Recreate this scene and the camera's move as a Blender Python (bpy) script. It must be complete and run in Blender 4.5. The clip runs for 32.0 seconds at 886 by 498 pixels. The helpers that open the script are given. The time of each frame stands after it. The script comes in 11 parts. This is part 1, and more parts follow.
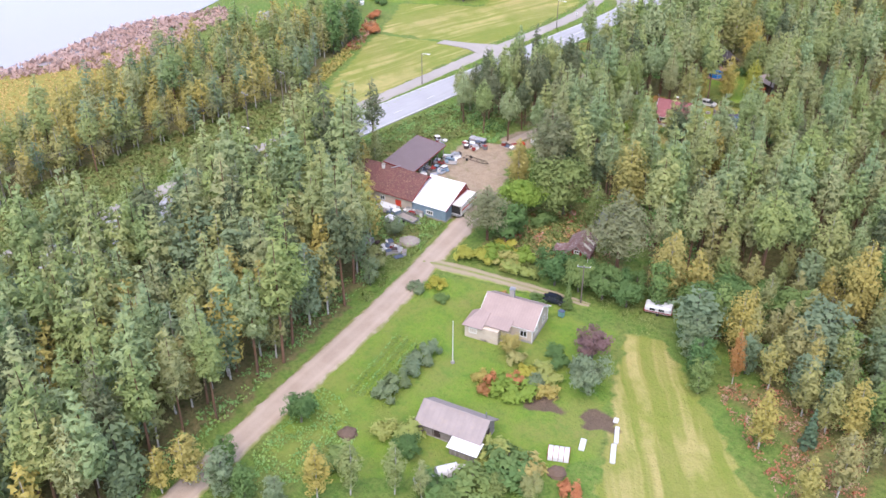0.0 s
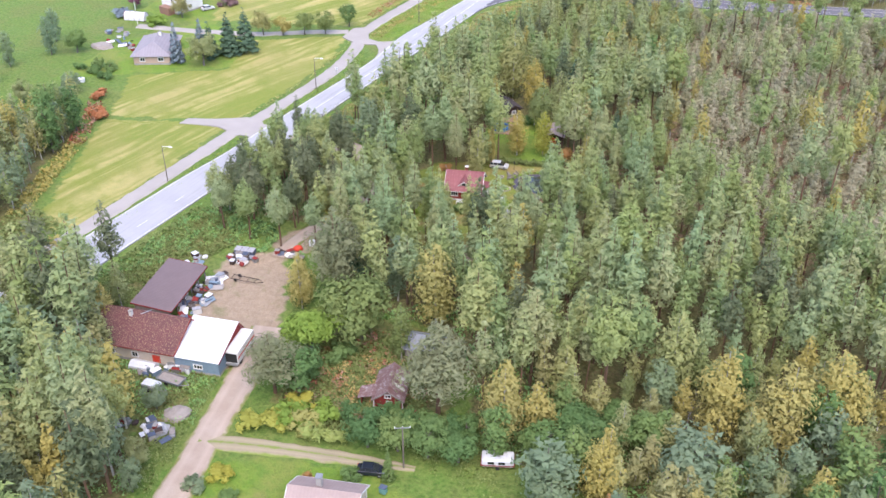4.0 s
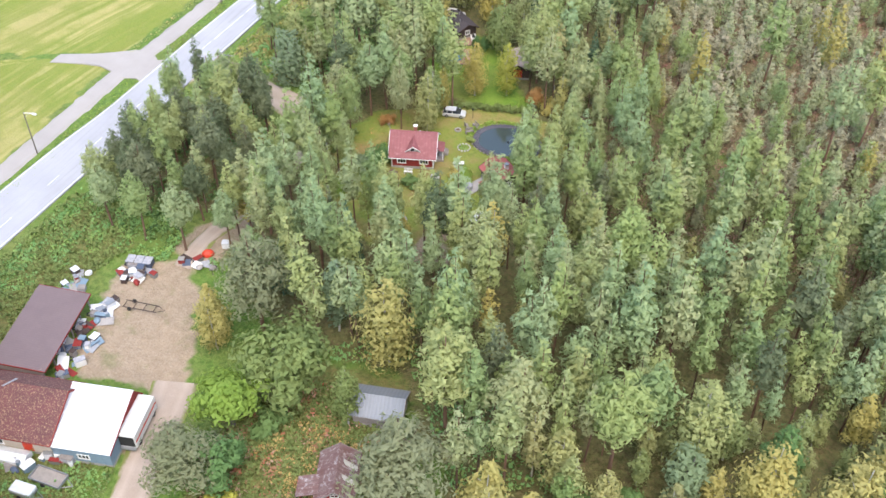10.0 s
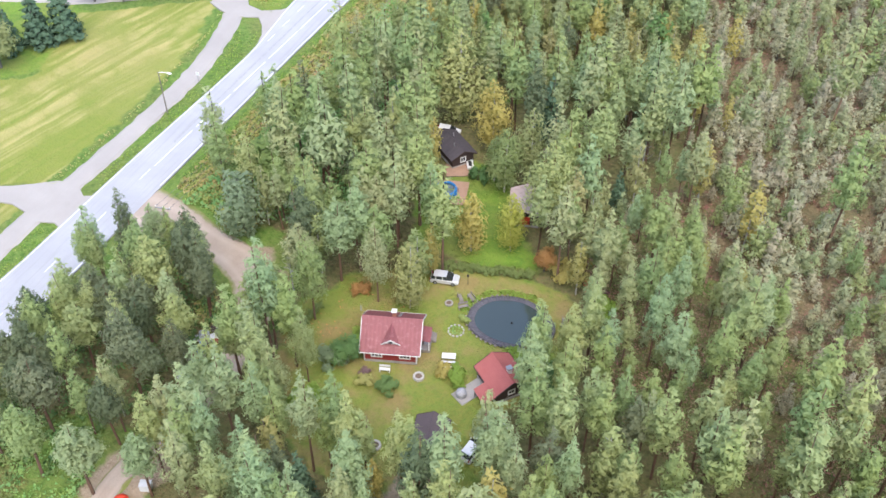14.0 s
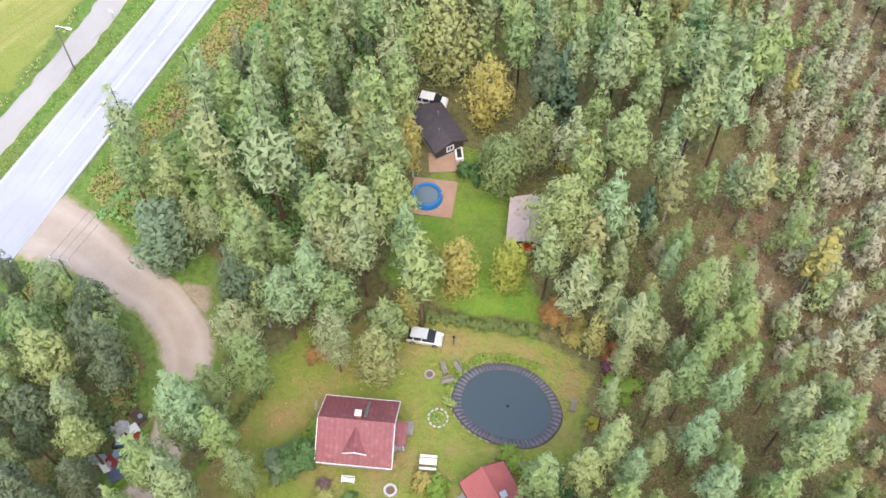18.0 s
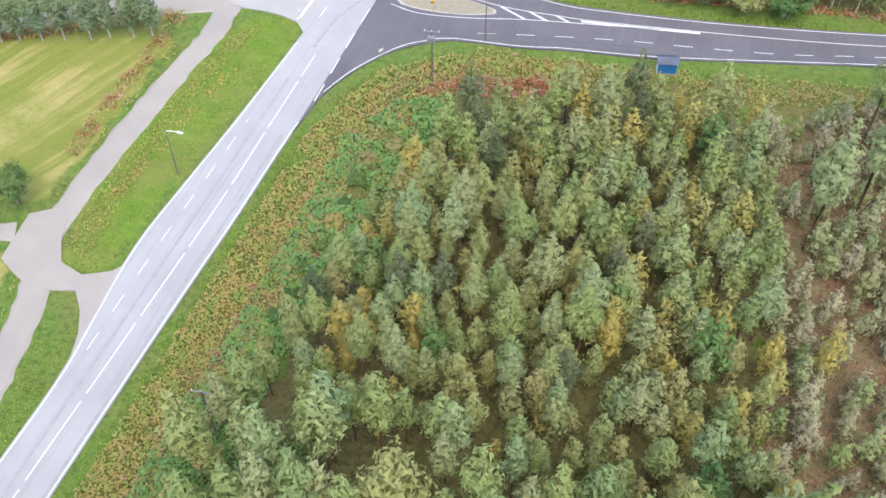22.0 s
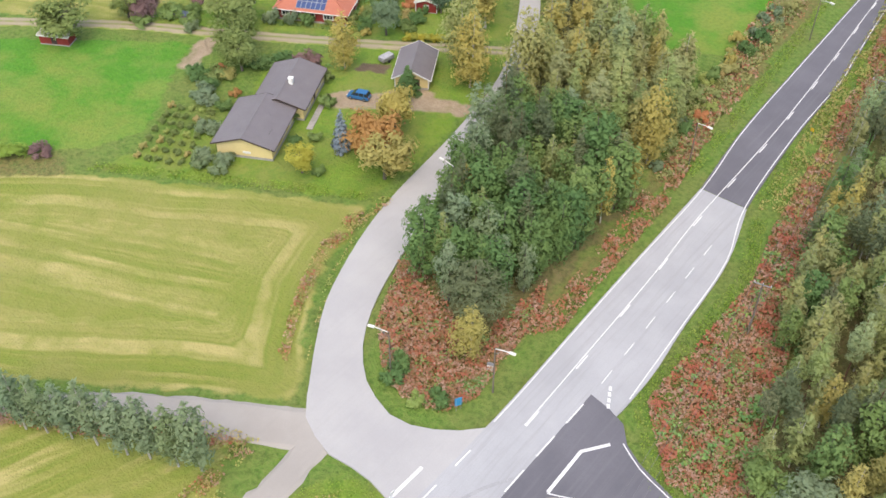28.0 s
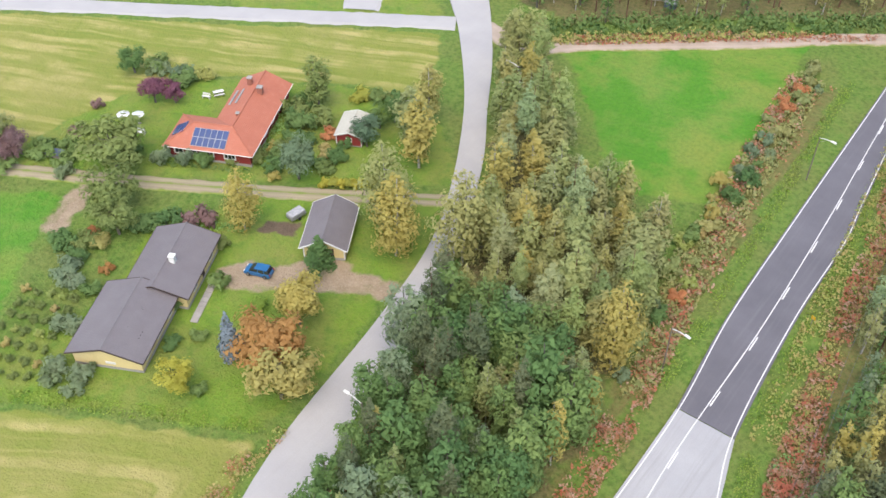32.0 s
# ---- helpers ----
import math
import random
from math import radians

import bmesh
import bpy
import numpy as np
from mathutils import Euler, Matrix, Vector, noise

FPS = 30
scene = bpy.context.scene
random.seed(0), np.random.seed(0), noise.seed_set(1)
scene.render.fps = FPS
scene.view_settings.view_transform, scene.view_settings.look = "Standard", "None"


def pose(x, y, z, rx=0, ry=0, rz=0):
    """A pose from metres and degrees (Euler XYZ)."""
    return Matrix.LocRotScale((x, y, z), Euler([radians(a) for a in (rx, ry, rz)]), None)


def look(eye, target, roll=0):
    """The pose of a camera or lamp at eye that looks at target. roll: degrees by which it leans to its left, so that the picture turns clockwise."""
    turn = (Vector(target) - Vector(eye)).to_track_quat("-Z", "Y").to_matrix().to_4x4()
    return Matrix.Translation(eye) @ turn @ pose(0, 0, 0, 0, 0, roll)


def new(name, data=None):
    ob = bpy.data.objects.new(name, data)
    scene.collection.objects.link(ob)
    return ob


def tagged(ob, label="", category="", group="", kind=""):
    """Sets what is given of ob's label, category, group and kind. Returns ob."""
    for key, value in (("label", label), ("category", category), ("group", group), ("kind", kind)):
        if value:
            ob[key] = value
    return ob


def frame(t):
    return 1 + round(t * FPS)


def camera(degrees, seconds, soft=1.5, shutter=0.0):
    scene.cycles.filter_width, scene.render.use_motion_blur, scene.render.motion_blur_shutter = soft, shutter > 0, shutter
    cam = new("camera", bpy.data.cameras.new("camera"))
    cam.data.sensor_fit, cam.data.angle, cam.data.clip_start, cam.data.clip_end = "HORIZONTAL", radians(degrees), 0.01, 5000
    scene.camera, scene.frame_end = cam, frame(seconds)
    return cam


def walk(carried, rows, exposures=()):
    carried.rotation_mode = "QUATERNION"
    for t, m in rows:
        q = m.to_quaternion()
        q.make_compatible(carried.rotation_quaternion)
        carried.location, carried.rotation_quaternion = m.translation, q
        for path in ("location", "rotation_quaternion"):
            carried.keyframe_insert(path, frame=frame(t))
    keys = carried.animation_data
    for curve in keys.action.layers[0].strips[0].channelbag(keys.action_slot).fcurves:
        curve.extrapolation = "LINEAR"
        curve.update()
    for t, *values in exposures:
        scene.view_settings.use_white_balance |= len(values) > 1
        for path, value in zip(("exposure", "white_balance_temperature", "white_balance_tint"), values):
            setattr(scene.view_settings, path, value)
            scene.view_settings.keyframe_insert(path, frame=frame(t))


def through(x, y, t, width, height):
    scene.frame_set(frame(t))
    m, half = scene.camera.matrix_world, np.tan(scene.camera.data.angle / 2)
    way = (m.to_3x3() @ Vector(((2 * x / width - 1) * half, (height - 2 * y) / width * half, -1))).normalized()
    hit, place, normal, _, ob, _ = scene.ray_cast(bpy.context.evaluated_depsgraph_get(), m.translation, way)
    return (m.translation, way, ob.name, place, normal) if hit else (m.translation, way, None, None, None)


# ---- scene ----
cam = camera(48.29, 32.0, soft=1.55)
# seconds, place, yaw, pitch and roll about the line of sight
PATH = [
    (0, -7.00, 5.13, 105.05, 41.69, -32.42, 0.15),
    (0.5, -9.80, 9.14, 105.01, 41.82, -32.32, -0.10),
    (1, -12.74, 13.16, 104.92, 41.92, -32.27, -0.22),
    (1.5, -16.08, 17.54, 104.88, 41.95, -32.25, -0.34),
    (2, -19.35, 21.80, 104.87, 40.02, -32.27, -0.15),
    (2.5, -23.37, 25.90, 105.13, 34.24, -32.28, -0.28),
    (3, -26.99, 30.15, 105.23, 34.25, -32.31, -0.29),
    (3.5, -30.21, 34.82, 105.29, 34.36, -32.27, -0.55),
    (4, -32.83, 39.47, 105.38, 26.79, -32.25, -0.23),
    (4.5, -36.94, 43.89, 105.75, 23.01, -32.41, -0.47),
    (6.5, -47.32, 57.06, 107.14, 21.92, -42.05, 0.27),
    (7, -48.37, 59.54, 107.09, 21.91, -42.16, 0.36),
    (7.5, -49.42, 62.48, 107.03, 21.95, -42.18, 0.34),
    (8, -50.45, 65.95, 107.03, 22.05, -42.31, 0.28),
    (8.5, -51.46, 70.06, 107.03, 22.23, -42.44, 0.08),
    (9, -52.85, 74.35, 106.79, 22.32, -42.51, 0.04),
    (9.5, -54.52, 79.12, 106.41, 22.35, -42.52, -0.03),
    (10, -56.31, 84.09, 106.16, 22.37, -42.59, -0.01),
    (10.5, -58.33, 89.31, 106.00, 22.29, -42.58, 0.05),
    (11, -60.35, 94.60, 105.87, 22.27, -42.61, 0.09),
    (11.5, -62.36, 100.44, 105.76, 22.33, -42.64, 0.06),
    (12, -64.22, 106.20, 105.47, 22.44, -42.63, 0.10),
    (12.5, -66.28, 112.19, 105.32, 22.51, -42.60, 0.11),
    (13, -68.46, 117.93, 105.18, 22.51, -42.59, 0.17),
    (13.5, -70.57, 123.77, 104.88, 22.56, -42.45, 0.19),
    (14, -72.47, 129.38, 104.61, 22.63, -43.26, 0.11),
    (14.5, -74.53, 135.31, 104.33, 22.73, -48.07, -0.01),
    (16.5, -83.20, 158.50, 104.34, 22.43, -56.07, 0.33),
    (17, -85.13, 164.77, 104.58, 22.73, -57.46, -0.05),
    (17.5, -87.32, 171.10, 104.71, 22.80, -57.54, -0.15),
    (18, -89.45, 177.02, 104.88, 22.83, -57.66, -0.18),
    (18.5, -91.92, 183.15, 104.95, 22.60, -57.68, -0.03),
    (19, -94.30, 189.15, 105.03, 22.43, -57.85, 0.07),
    (19.5, -96.30, 195.18, 104.82, 22.50, -57.70, 0.05),
    (20, -97.99, 201.12, 104.62, 22.59, -57.68, -0.26),
    (20.5, -100.08, 207.02, 104.37, 19.66, -57.52, -0.19),
    (21, -102.16, 213.07, 104.32, 19.64, -55.83, -0.17),
    (21.5, -104.24, 219.29, 104.19, 19.53, -53.37, 0.02),
    (22, -106.12, 225.10, 104.04, 19.50, -51.14, 0.03),
    (22.5, -107.80, 231.14, 103.61, 19.57, -48.54, -0.00),
    (23, -109.42, 236.87, 103.37, 19.65, -46.22, -0.08),
    (23.5, -111.15, 242.70, 102.93, 19.61, -43.57, -0.11),
    (24, -112.91, 248.10, 102.43, 19.52, -43.02, -0.05),
    (24.5, -115.13, 253.60, 102.04, 20.90, -42.76, 0.12),
    (26.5, -120.58, 277.18, 102.06, 24.64, -42.61, -0.14),
    (27, -122.94, 282.38, 102.15, 24.36, -42.58, 0.14),
    (27.5, -125.62, 288.02, 102.24, 34.27, -42.74, 0.07),
    (28, -126.80, 294.05, 102.49, 38.59, -42.86, 0.10),
    (28.5, -128.63, 299.91, 102.70, 38.75, -42.89, -0.06),
    (29, -130.70, 305.21, 102.85, 38.81, -42.96, -0.05),
    (29.5, -133.37, 310.44, 102.97, 38.67, -42.98, 0.08),
    (30, -136.21, 315.34, 103.19, 38.51, -43.07, 0.18),
    (30.5, -139.30, 320.43, 103.34, 38.36, -43.12, 0.30),
    (31, -142.29, 325.50, 103.57, 38.33, -43.26, 0.36),
    (31.5, -145.29, 330.94, 103.65, 38.24, -43.32, 0.30),
    (32, -147.86, 336.30, 103.80, 37.44, -43.43, 0.14),
]
# the clip's own exposure and white balance drift as it flies from wood to field
EXPOSURE = [(0.0, 1.60, 6900, 20), (4.0, 1.66, 6800, 20), (7.0, 1.74, 7250, 13), (9.0, 1.76, 7150, 12), (13.0, 1.74, 6850, 12), (17.0, 1.84, 6980, 12), (20.5, 1.68, 7150, 12), (23.0, 1.42, 7400, 11), (28.0, 1.36, 7900, 11), (32.0, 1.42, 7550, 11)]
walk(cam, [(t, pose(x, y, z, 90 + pitch, 0, yaw) @ pose(0, 0, 0, 0, 0, roll)) for t, x, y, z, yaw, pitch, roll in PATH],
     EXPOSURE)

# ---- daylight under a thin, even overcast ----
SUN_UP, SUN_TURN = radians(60), radians(150)
world = bpy.data.worlds.new("sky")
scene.world = world
world.use_nodes = True
wn, wl = world.node_tree.nodes, world.node_tree.links
sky = wn.new("ShaderNodeTexSky")
sky.sky_type, sky.sun_disc, sky.sun_elevation, sky.sun_rotation = "NISHITA", False, SUN_UP, SUN_TURN
sky.air_density, sky.dust_density, sky.ozone_density = 1.0, 1.2, 1.0
wl.new(sky.outputs["Color"], wn["Background"].inputs["Color"])
wn["Background"].inputs["Strength"].default_value = 0.18
sun = bpy.data.lights.new("sun", "SUN")
sun.energy, sun.angle, sun.color = 1.3, radians(60), (1.0, 0.95, 0.88)
sun_ob = new("sun", sun)
aim = Vector((math.sin(SUN_TURN) * math.cos(SUN_UP), math.cos(SUN_TURN) * math.cos(SUN_UP), math.sin(SUN_UP)))
sun_ob.matrix_world = look(aim * 300 + Vector((-150, 250, 0)), (-150, 250, 0))


# ---- materials ----
class Mat:
    """A node material with short ways to its nodes."""

    def __init__(self, name, rough=0.8, metal=0.0):
        self.m = bpy.data.materials.new(name)
        self.m.use_nodes = True
        self.n, self.l = self.m.node_tree.nodes, self.m.node_tree.links
        self.bsdf = self.n["Principled BSDF"]
        self.bsdf.inputs["Roughness"].default_value, self.bsdf.inputs["Metallic"].default_value = rough, metal
        self.bsdf.inputs["Specular IOR Level"].default_value = 0.3
        self.place = self.n.new("ShaderNodeNewGeometry")

    def noise(self, scale, detail=3.0, where=None, rough=0.6):
        t = self.n.new("ShaderNodeTexNoise")
        t.inputs["Scale"].default_value, t.inputs["Detail"].default_value, t.inputs["Roughness"].default_value = scale, detail, rough
        self.l.new(where or self.place.outputs["Position"], t.inputs["Vector"])
        return t.outputs["Fac"]

    def span(self, value, lo, hi, to_lo=0.0, to_hi=1.0):
        r = self.n.new("ShaderNodeMapRange")
        r.inputs[1].default_value, r.inputs[2].default_value, r.inputs[3].default_value, r.inputs[4].default_value = lo, hi, to_lo, to_hi
        self.l.new(value, r.inputs[0])
        return r.outputs[0]

    def math(self, op, a, b=None):
        k = self.n.new("ShaderNodeMath")
        k.operation = op
        for v, slot in ((a, k.inputs[0]), (b, k.inputs[1])):
            if isinstance(v, (int, float)):
                slot.default_value = v
            elif v is not None:
                self.l.new(v, slot)
        return k.outputs[0]

    def mix(self, fac, a, b, how="MIX"):
        k = self.n.new("ShaderNodeMix")
        k.data_type, k.blend_type = "RGBA", how
        for v, slot in ((fac, k.inputs["Factor"]), (a, k.inputs[6]), (b, k.inputs[7])):
            if isinstance(v, (int, float)):
                slot.default_value = v
            elif isinstance(v, tuple):
                slot.default_value = (*v, 1)
            else:
                self.l.new(v, slot)
        return k.outputs[2]

    def attr(self, name, out="Fac"):
        a = self.n.new("ShaderNodeAttribute")
        a.attribute_name = name
        return a.outputs[out]

    def rgb(self, name):
        s = self.n.new("ShaderNodeSeparateColor")
        self.l.new(self.attr(name, "Color"), s.inputs[0])
        return s.outputs

    def chance(self):
        return self.n.new("ShaderNodeObjectInfo").outputs["Random"]

    def local(self):
        return self.n.new("ShaderNodeTexCoord").outputs["Object"]

    def color(self, c, depth=0.8):
        if depth < 1:
            c = self.mix(1.0, c, (depth, depth, depth), "MULTIPLY")
        self.l.new(c, self.bsdf.inputs["Base Color"])
        return self

    def bump(self, h, strength=0.3, distance=0.05):
        b = self.n.new("ShaderNodeBump")
        b.inputs["Strength"].default_value, b.inputs["Distance"].default_value = strength, distance
        self.l.new(h, b.inputs["Height"])
        self.l.new(b.outputs[0], self.bsdf.inputs["Normal"])
        return self


def paint(name, a, b, rough=0.7, metal=0.0, scale=0.6, fine=9.0, bump=0.15, stain=None, amount=0.35):
    """A worn surface: two tones in broad patches, fine grain, and stains of a third colour."""
    k = Mat(name, rough, metal)
    c = k.mix(k.span(k.noise(scale), 0.35, 0.65), a, b)
    c = k.mix(k.span(k.noise(fine, 2.0), 0.3, 0.7, 0.0, 0.4), c, tuple(v * 0.72 for v in a))
    if stain:
        c = k.mix(k.span(k.noise(scale * 2.3, 5.0), 0.55, 0.75, 0.0, amount), c, stain)
    c = k.mix(k.span(k.chance(), 0, 1, 0.0, 0.12), c, (0.9, 0.9, 0.9), "MULTIPLY")
    return k.color(c).bump(k.noise(fine * 2), bump, 0.02).m


def sheet(name, a, b, pitch, along="X", rough=0.5, metal=0.0, depth=0.03, stain=None, amount=0.4, course=0.0, line=0.25, fleck=1.5):
    """Ribbed sheet or tile roofing: ribs every `pitch` metres, courses across them where given; `line` is how strongly
    shade is painted into the troughs.
    """
    k = Mat(name, rough, metal)
    loc = k.local()
    sep = k.n.new("ShaderNodeSeparateXYZ")
    k.l.new(loc, sep.inputs[0])
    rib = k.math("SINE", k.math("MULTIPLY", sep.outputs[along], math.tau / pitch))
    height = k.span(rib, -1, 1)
    if course:
        step = k.math("FRACT", k.math("MULTIPLY", sep.outputs["Y" if along == "X" else "X"], 1 / course))
        height = k.math("ADD", k.math("MULTIPLY", height, 0.5), step)
    c = k.mix(k.span(k.noise(0.5), 0.35, 0.65), a, b)
    c = k.mix(k.span(k.noise(6.0, 2.0), 0.3, 0.7, 0.0, 0.35), c, tuple(v * 0.75 for v in a))
    # shade of the rib troughs and course steps, put into the colour
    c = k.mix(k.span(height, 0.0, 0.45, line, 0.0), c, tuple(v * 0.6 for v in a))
    if stain:
        c = k.mix(k.span(k.noise(fleck, 6.0, rough=0.75), 0.52, 0.66, 0.0, amount), c, stain)
    return k.color(c).bump(height, 0.6, depth).m


def leaves(name, shades, through=0.48, bright=0.1):
    """Foliage: every tree takes its own shade from the list, every leaf clump varies a little round it."""
    k = Mat(name)
    shades = [(a * 2.52, b * 2.36, c * 2.8) for a, b, c in shades]
    k.n.remove(k.bsdf)
    ramp = k.n.new("ShaderNodeValToRGB")
    while len(ramp.color_ramp.elements) < len(shades):
        ramp.color_ramp.elements.new(0.5)
    for i, (e, c) in enumerate(zip(ramp.color_ramp.elements, shades)):
        e.position, e.color = i / max(1, len(shades) - 1), (*c, 1)
    k.l.new(k.math("FRACT", k.math("ADD", k.attr("tint"), k.math("MULTIPLY", k.chance(), 0.999))), ramp.inputs[0])
    clump, fleck = k.noise(0.9, 2.0), k.noise(5.0, 3.0, rough=0.7)
    leaf = k.place.outputs["Random Per Island"]
    c = k.mix(k.span(clump, 0.35, 0.65, 0.0, 0.22), ramp.outputs[0], tuple(v * 0.7 for v in shades[0]))
    c = k.mix(k.span(leaf, 0, 1, 0.0, bright), c, tuple(min(1, v * 1.3 + 0.01) for v in shades[len(shades) // 2]))
    c = k.mix(k.span(fleck, 0.35, 0.6, 0.16, 0.0), c, (0.6, 0.64, 0.6), "MULTIPLY")
    d, t, s = k.n.new("ShaderNodeBsdfDiffuse"), k.n.new("ShaderNodeBsdfTranslucent"), k.n.new("ShaderNodeMixShader")
    k.l.new(c, d.inputs["Color"])
    k.l.new(c, t.inputs["Color"])
    s.inputs[0].default_value = through
    k.l.new(d.outputs[0], s.inputs[1])
    k.l.new(t.outputs[0], s.inputs[2])
    k.l.new(s.outputs[0], k.n["Material Output"].inputs["Surface"])
    return k.m


LEAF = {
    "pine": leaves("pine_needles", [(0.095, 0.135, 0.05), (0.125, 0.162, 0.055), (0.152, 0.166, 0.074), (0.115, 0.165, 0.075), (0.156, 0.176, 0.064), (0.118, 0.158, 0.05)]),
    "grey_pine": leaves("grey_green_pine_needles", [(0.088, 0.104, 0.05), (0.104, 0.118, 0.058)]),
    "dark_pine": leaves("dark_pine_needles", [(0.05, 0.07, 0.033), (0.07, 0.088, 0.042), (0.085, 0.10, 0.05)]),
    "bog_pine": leaves("bog_pine_needles", [(0.121, 0.155, 0.066), (0.161, 0.179, 0.091), (0.190, 0.189, 0.111), (0.172, 0.164, 0.101), (0.138, 0.179, 0.068)]),
    "birch": leaves("birch_leaves", [(0.088, 0.12, 0.042), (0.11, 0.135, 0.048), (0.14, 0.142, 0.05), (0.10, 0.126, 0.05), (0.13, 0.126, 0.05)], 0.38),
    "gold": leaves("yellowing_birch_leaves", [(0.153, 0.147, 0.048), (0.172, 0.156, 0.042), (0.140, 0.144, 0.048)], 0.42),
    "hazel": leaves("olive_hazel_leaves", [(0.06, 0.085, 0.026), (0.075, 0.10, 0.03)], 0.42, 0.7),
    "orange": leaves("orange_leaves", [(0.163, 0.090, 0.033), (0.172, 0.107, 0.036), (0.149, 0.077, 0.033)], 0.45),
    "aspen": leaves("aspen_leaves", [(0.034, 0.072, 0.024), (0.052, 0.094, 0.028), (0.078, 0.114, 0.034), (0.043, 0.082, 0.026)], 0.36),
    "willow": leaves("grey_willow_leaves", [(0.075, 0.115, 0.06), (0.095, 0.13, 0.068), (0.085, 0.118, 0.05)], 0.5),
    "lime": leaves("lime_green_leaves", [(0.083, 0.135, 0.025), (0.104, 0.157, 0.029)], 0.45),
    "yellow": leaves("yellow_shrub_leaves", [(0.180, 0.174, 0.028), (0.145, 0.165, 0.035)], 0.45),
    "spruce": leaves("spruce_needles", [(0.028, 0.05, 0.027), (0.036, 0.062, 0.032)], 0.1, 0.3),
    "blue": leaves("blue_spruce_needles", [(0.058, 0.079, 0.072), (0.064, 0.086, 0.086)], 0.1, 0.3),
    "rust": leaves("rust_brown_leaves", [(0.183, 0.082, 0.037), (0.206, 0.102, 0.042)], 0.42),
    "purple": leaves("dark_purple_leaves", [(0.064, 0.029, 0.037), (0.087, 0.041, 0.046)], 0.2),
    "mauve": leaves("fading_purple_leaves", [(0.104, 0.070, 0.056), (0.083, 0.059, 0.052)], 0.42),
    "fireweed": leaves("red_fireweed", [(0.194, 0.060, 0.032), (0.186, 0.088, 0.051), (0.124, 0.095, 0.045), (0.204, 0.154, 0.106), (0.167, 0.079, 0.040), (0.098, 0.104, 0.037)], 0.42),
    "nettle": leaves("green_herbs", [(0.073, 0.153, 0.047), (0.091, 0.173, 0.057), (0.122, 0.180, 0.045)], 0.45),
    "meadow": leaves("meadow_herbs", [(0.151, 0.160, 0.048), (0.117, 0.164, 0.043), (0.177, 0.160, 0.056), (0.164, 0.129, 0.056), (0.103, 0.160, 0.043)], 0.42),
    "heath": leaves("bog_heath", [(0.133, 0.093, 0.060), (0.113, 0.104, 0.049), (0.153, 0.076, 0.060), (0.118, 0.123, 0.051)], 0.5),
    "sedge": leaves("dry_sedge", [(0.2, 0.15, 0.056), (0.23, 0.174, 0.065)], 0.42),
    "reed": leaves("brown_reeds", [(0.191, 0.148, 0.11), (0.209, 0.162, 0.122)], 0.42),
    "grass": leaves("tall_grass", [(0.073, 0.136, 0.020), (0.093, 0.144, 0.025), (0.113, 0.136, 0.034)], 0.5),
}
BARK = {
    "pine": paint("pine_bark", (0.20, 0.11, 0.07), (0.13, 0.085, 0.06), 0.95, scale=0.4, fine=12),
    "birch": paint("birch_bark", (0.55, 0.53, 0.48), (0.30, 0.28, 0.25), 0.9, scale=1.5, fine=10, stain=(0.05, 0.05, 0.045), amount=0.7),
    "grey": paint("grey_bark", (0.17, 0.15, 0.13), (0.11, 0.10, 0.085), 0.95),
    "dead": paint("dead_wood", (0.42, 0.40, 0.40), (0.34, 0.32, 0.32), 0.95),
}


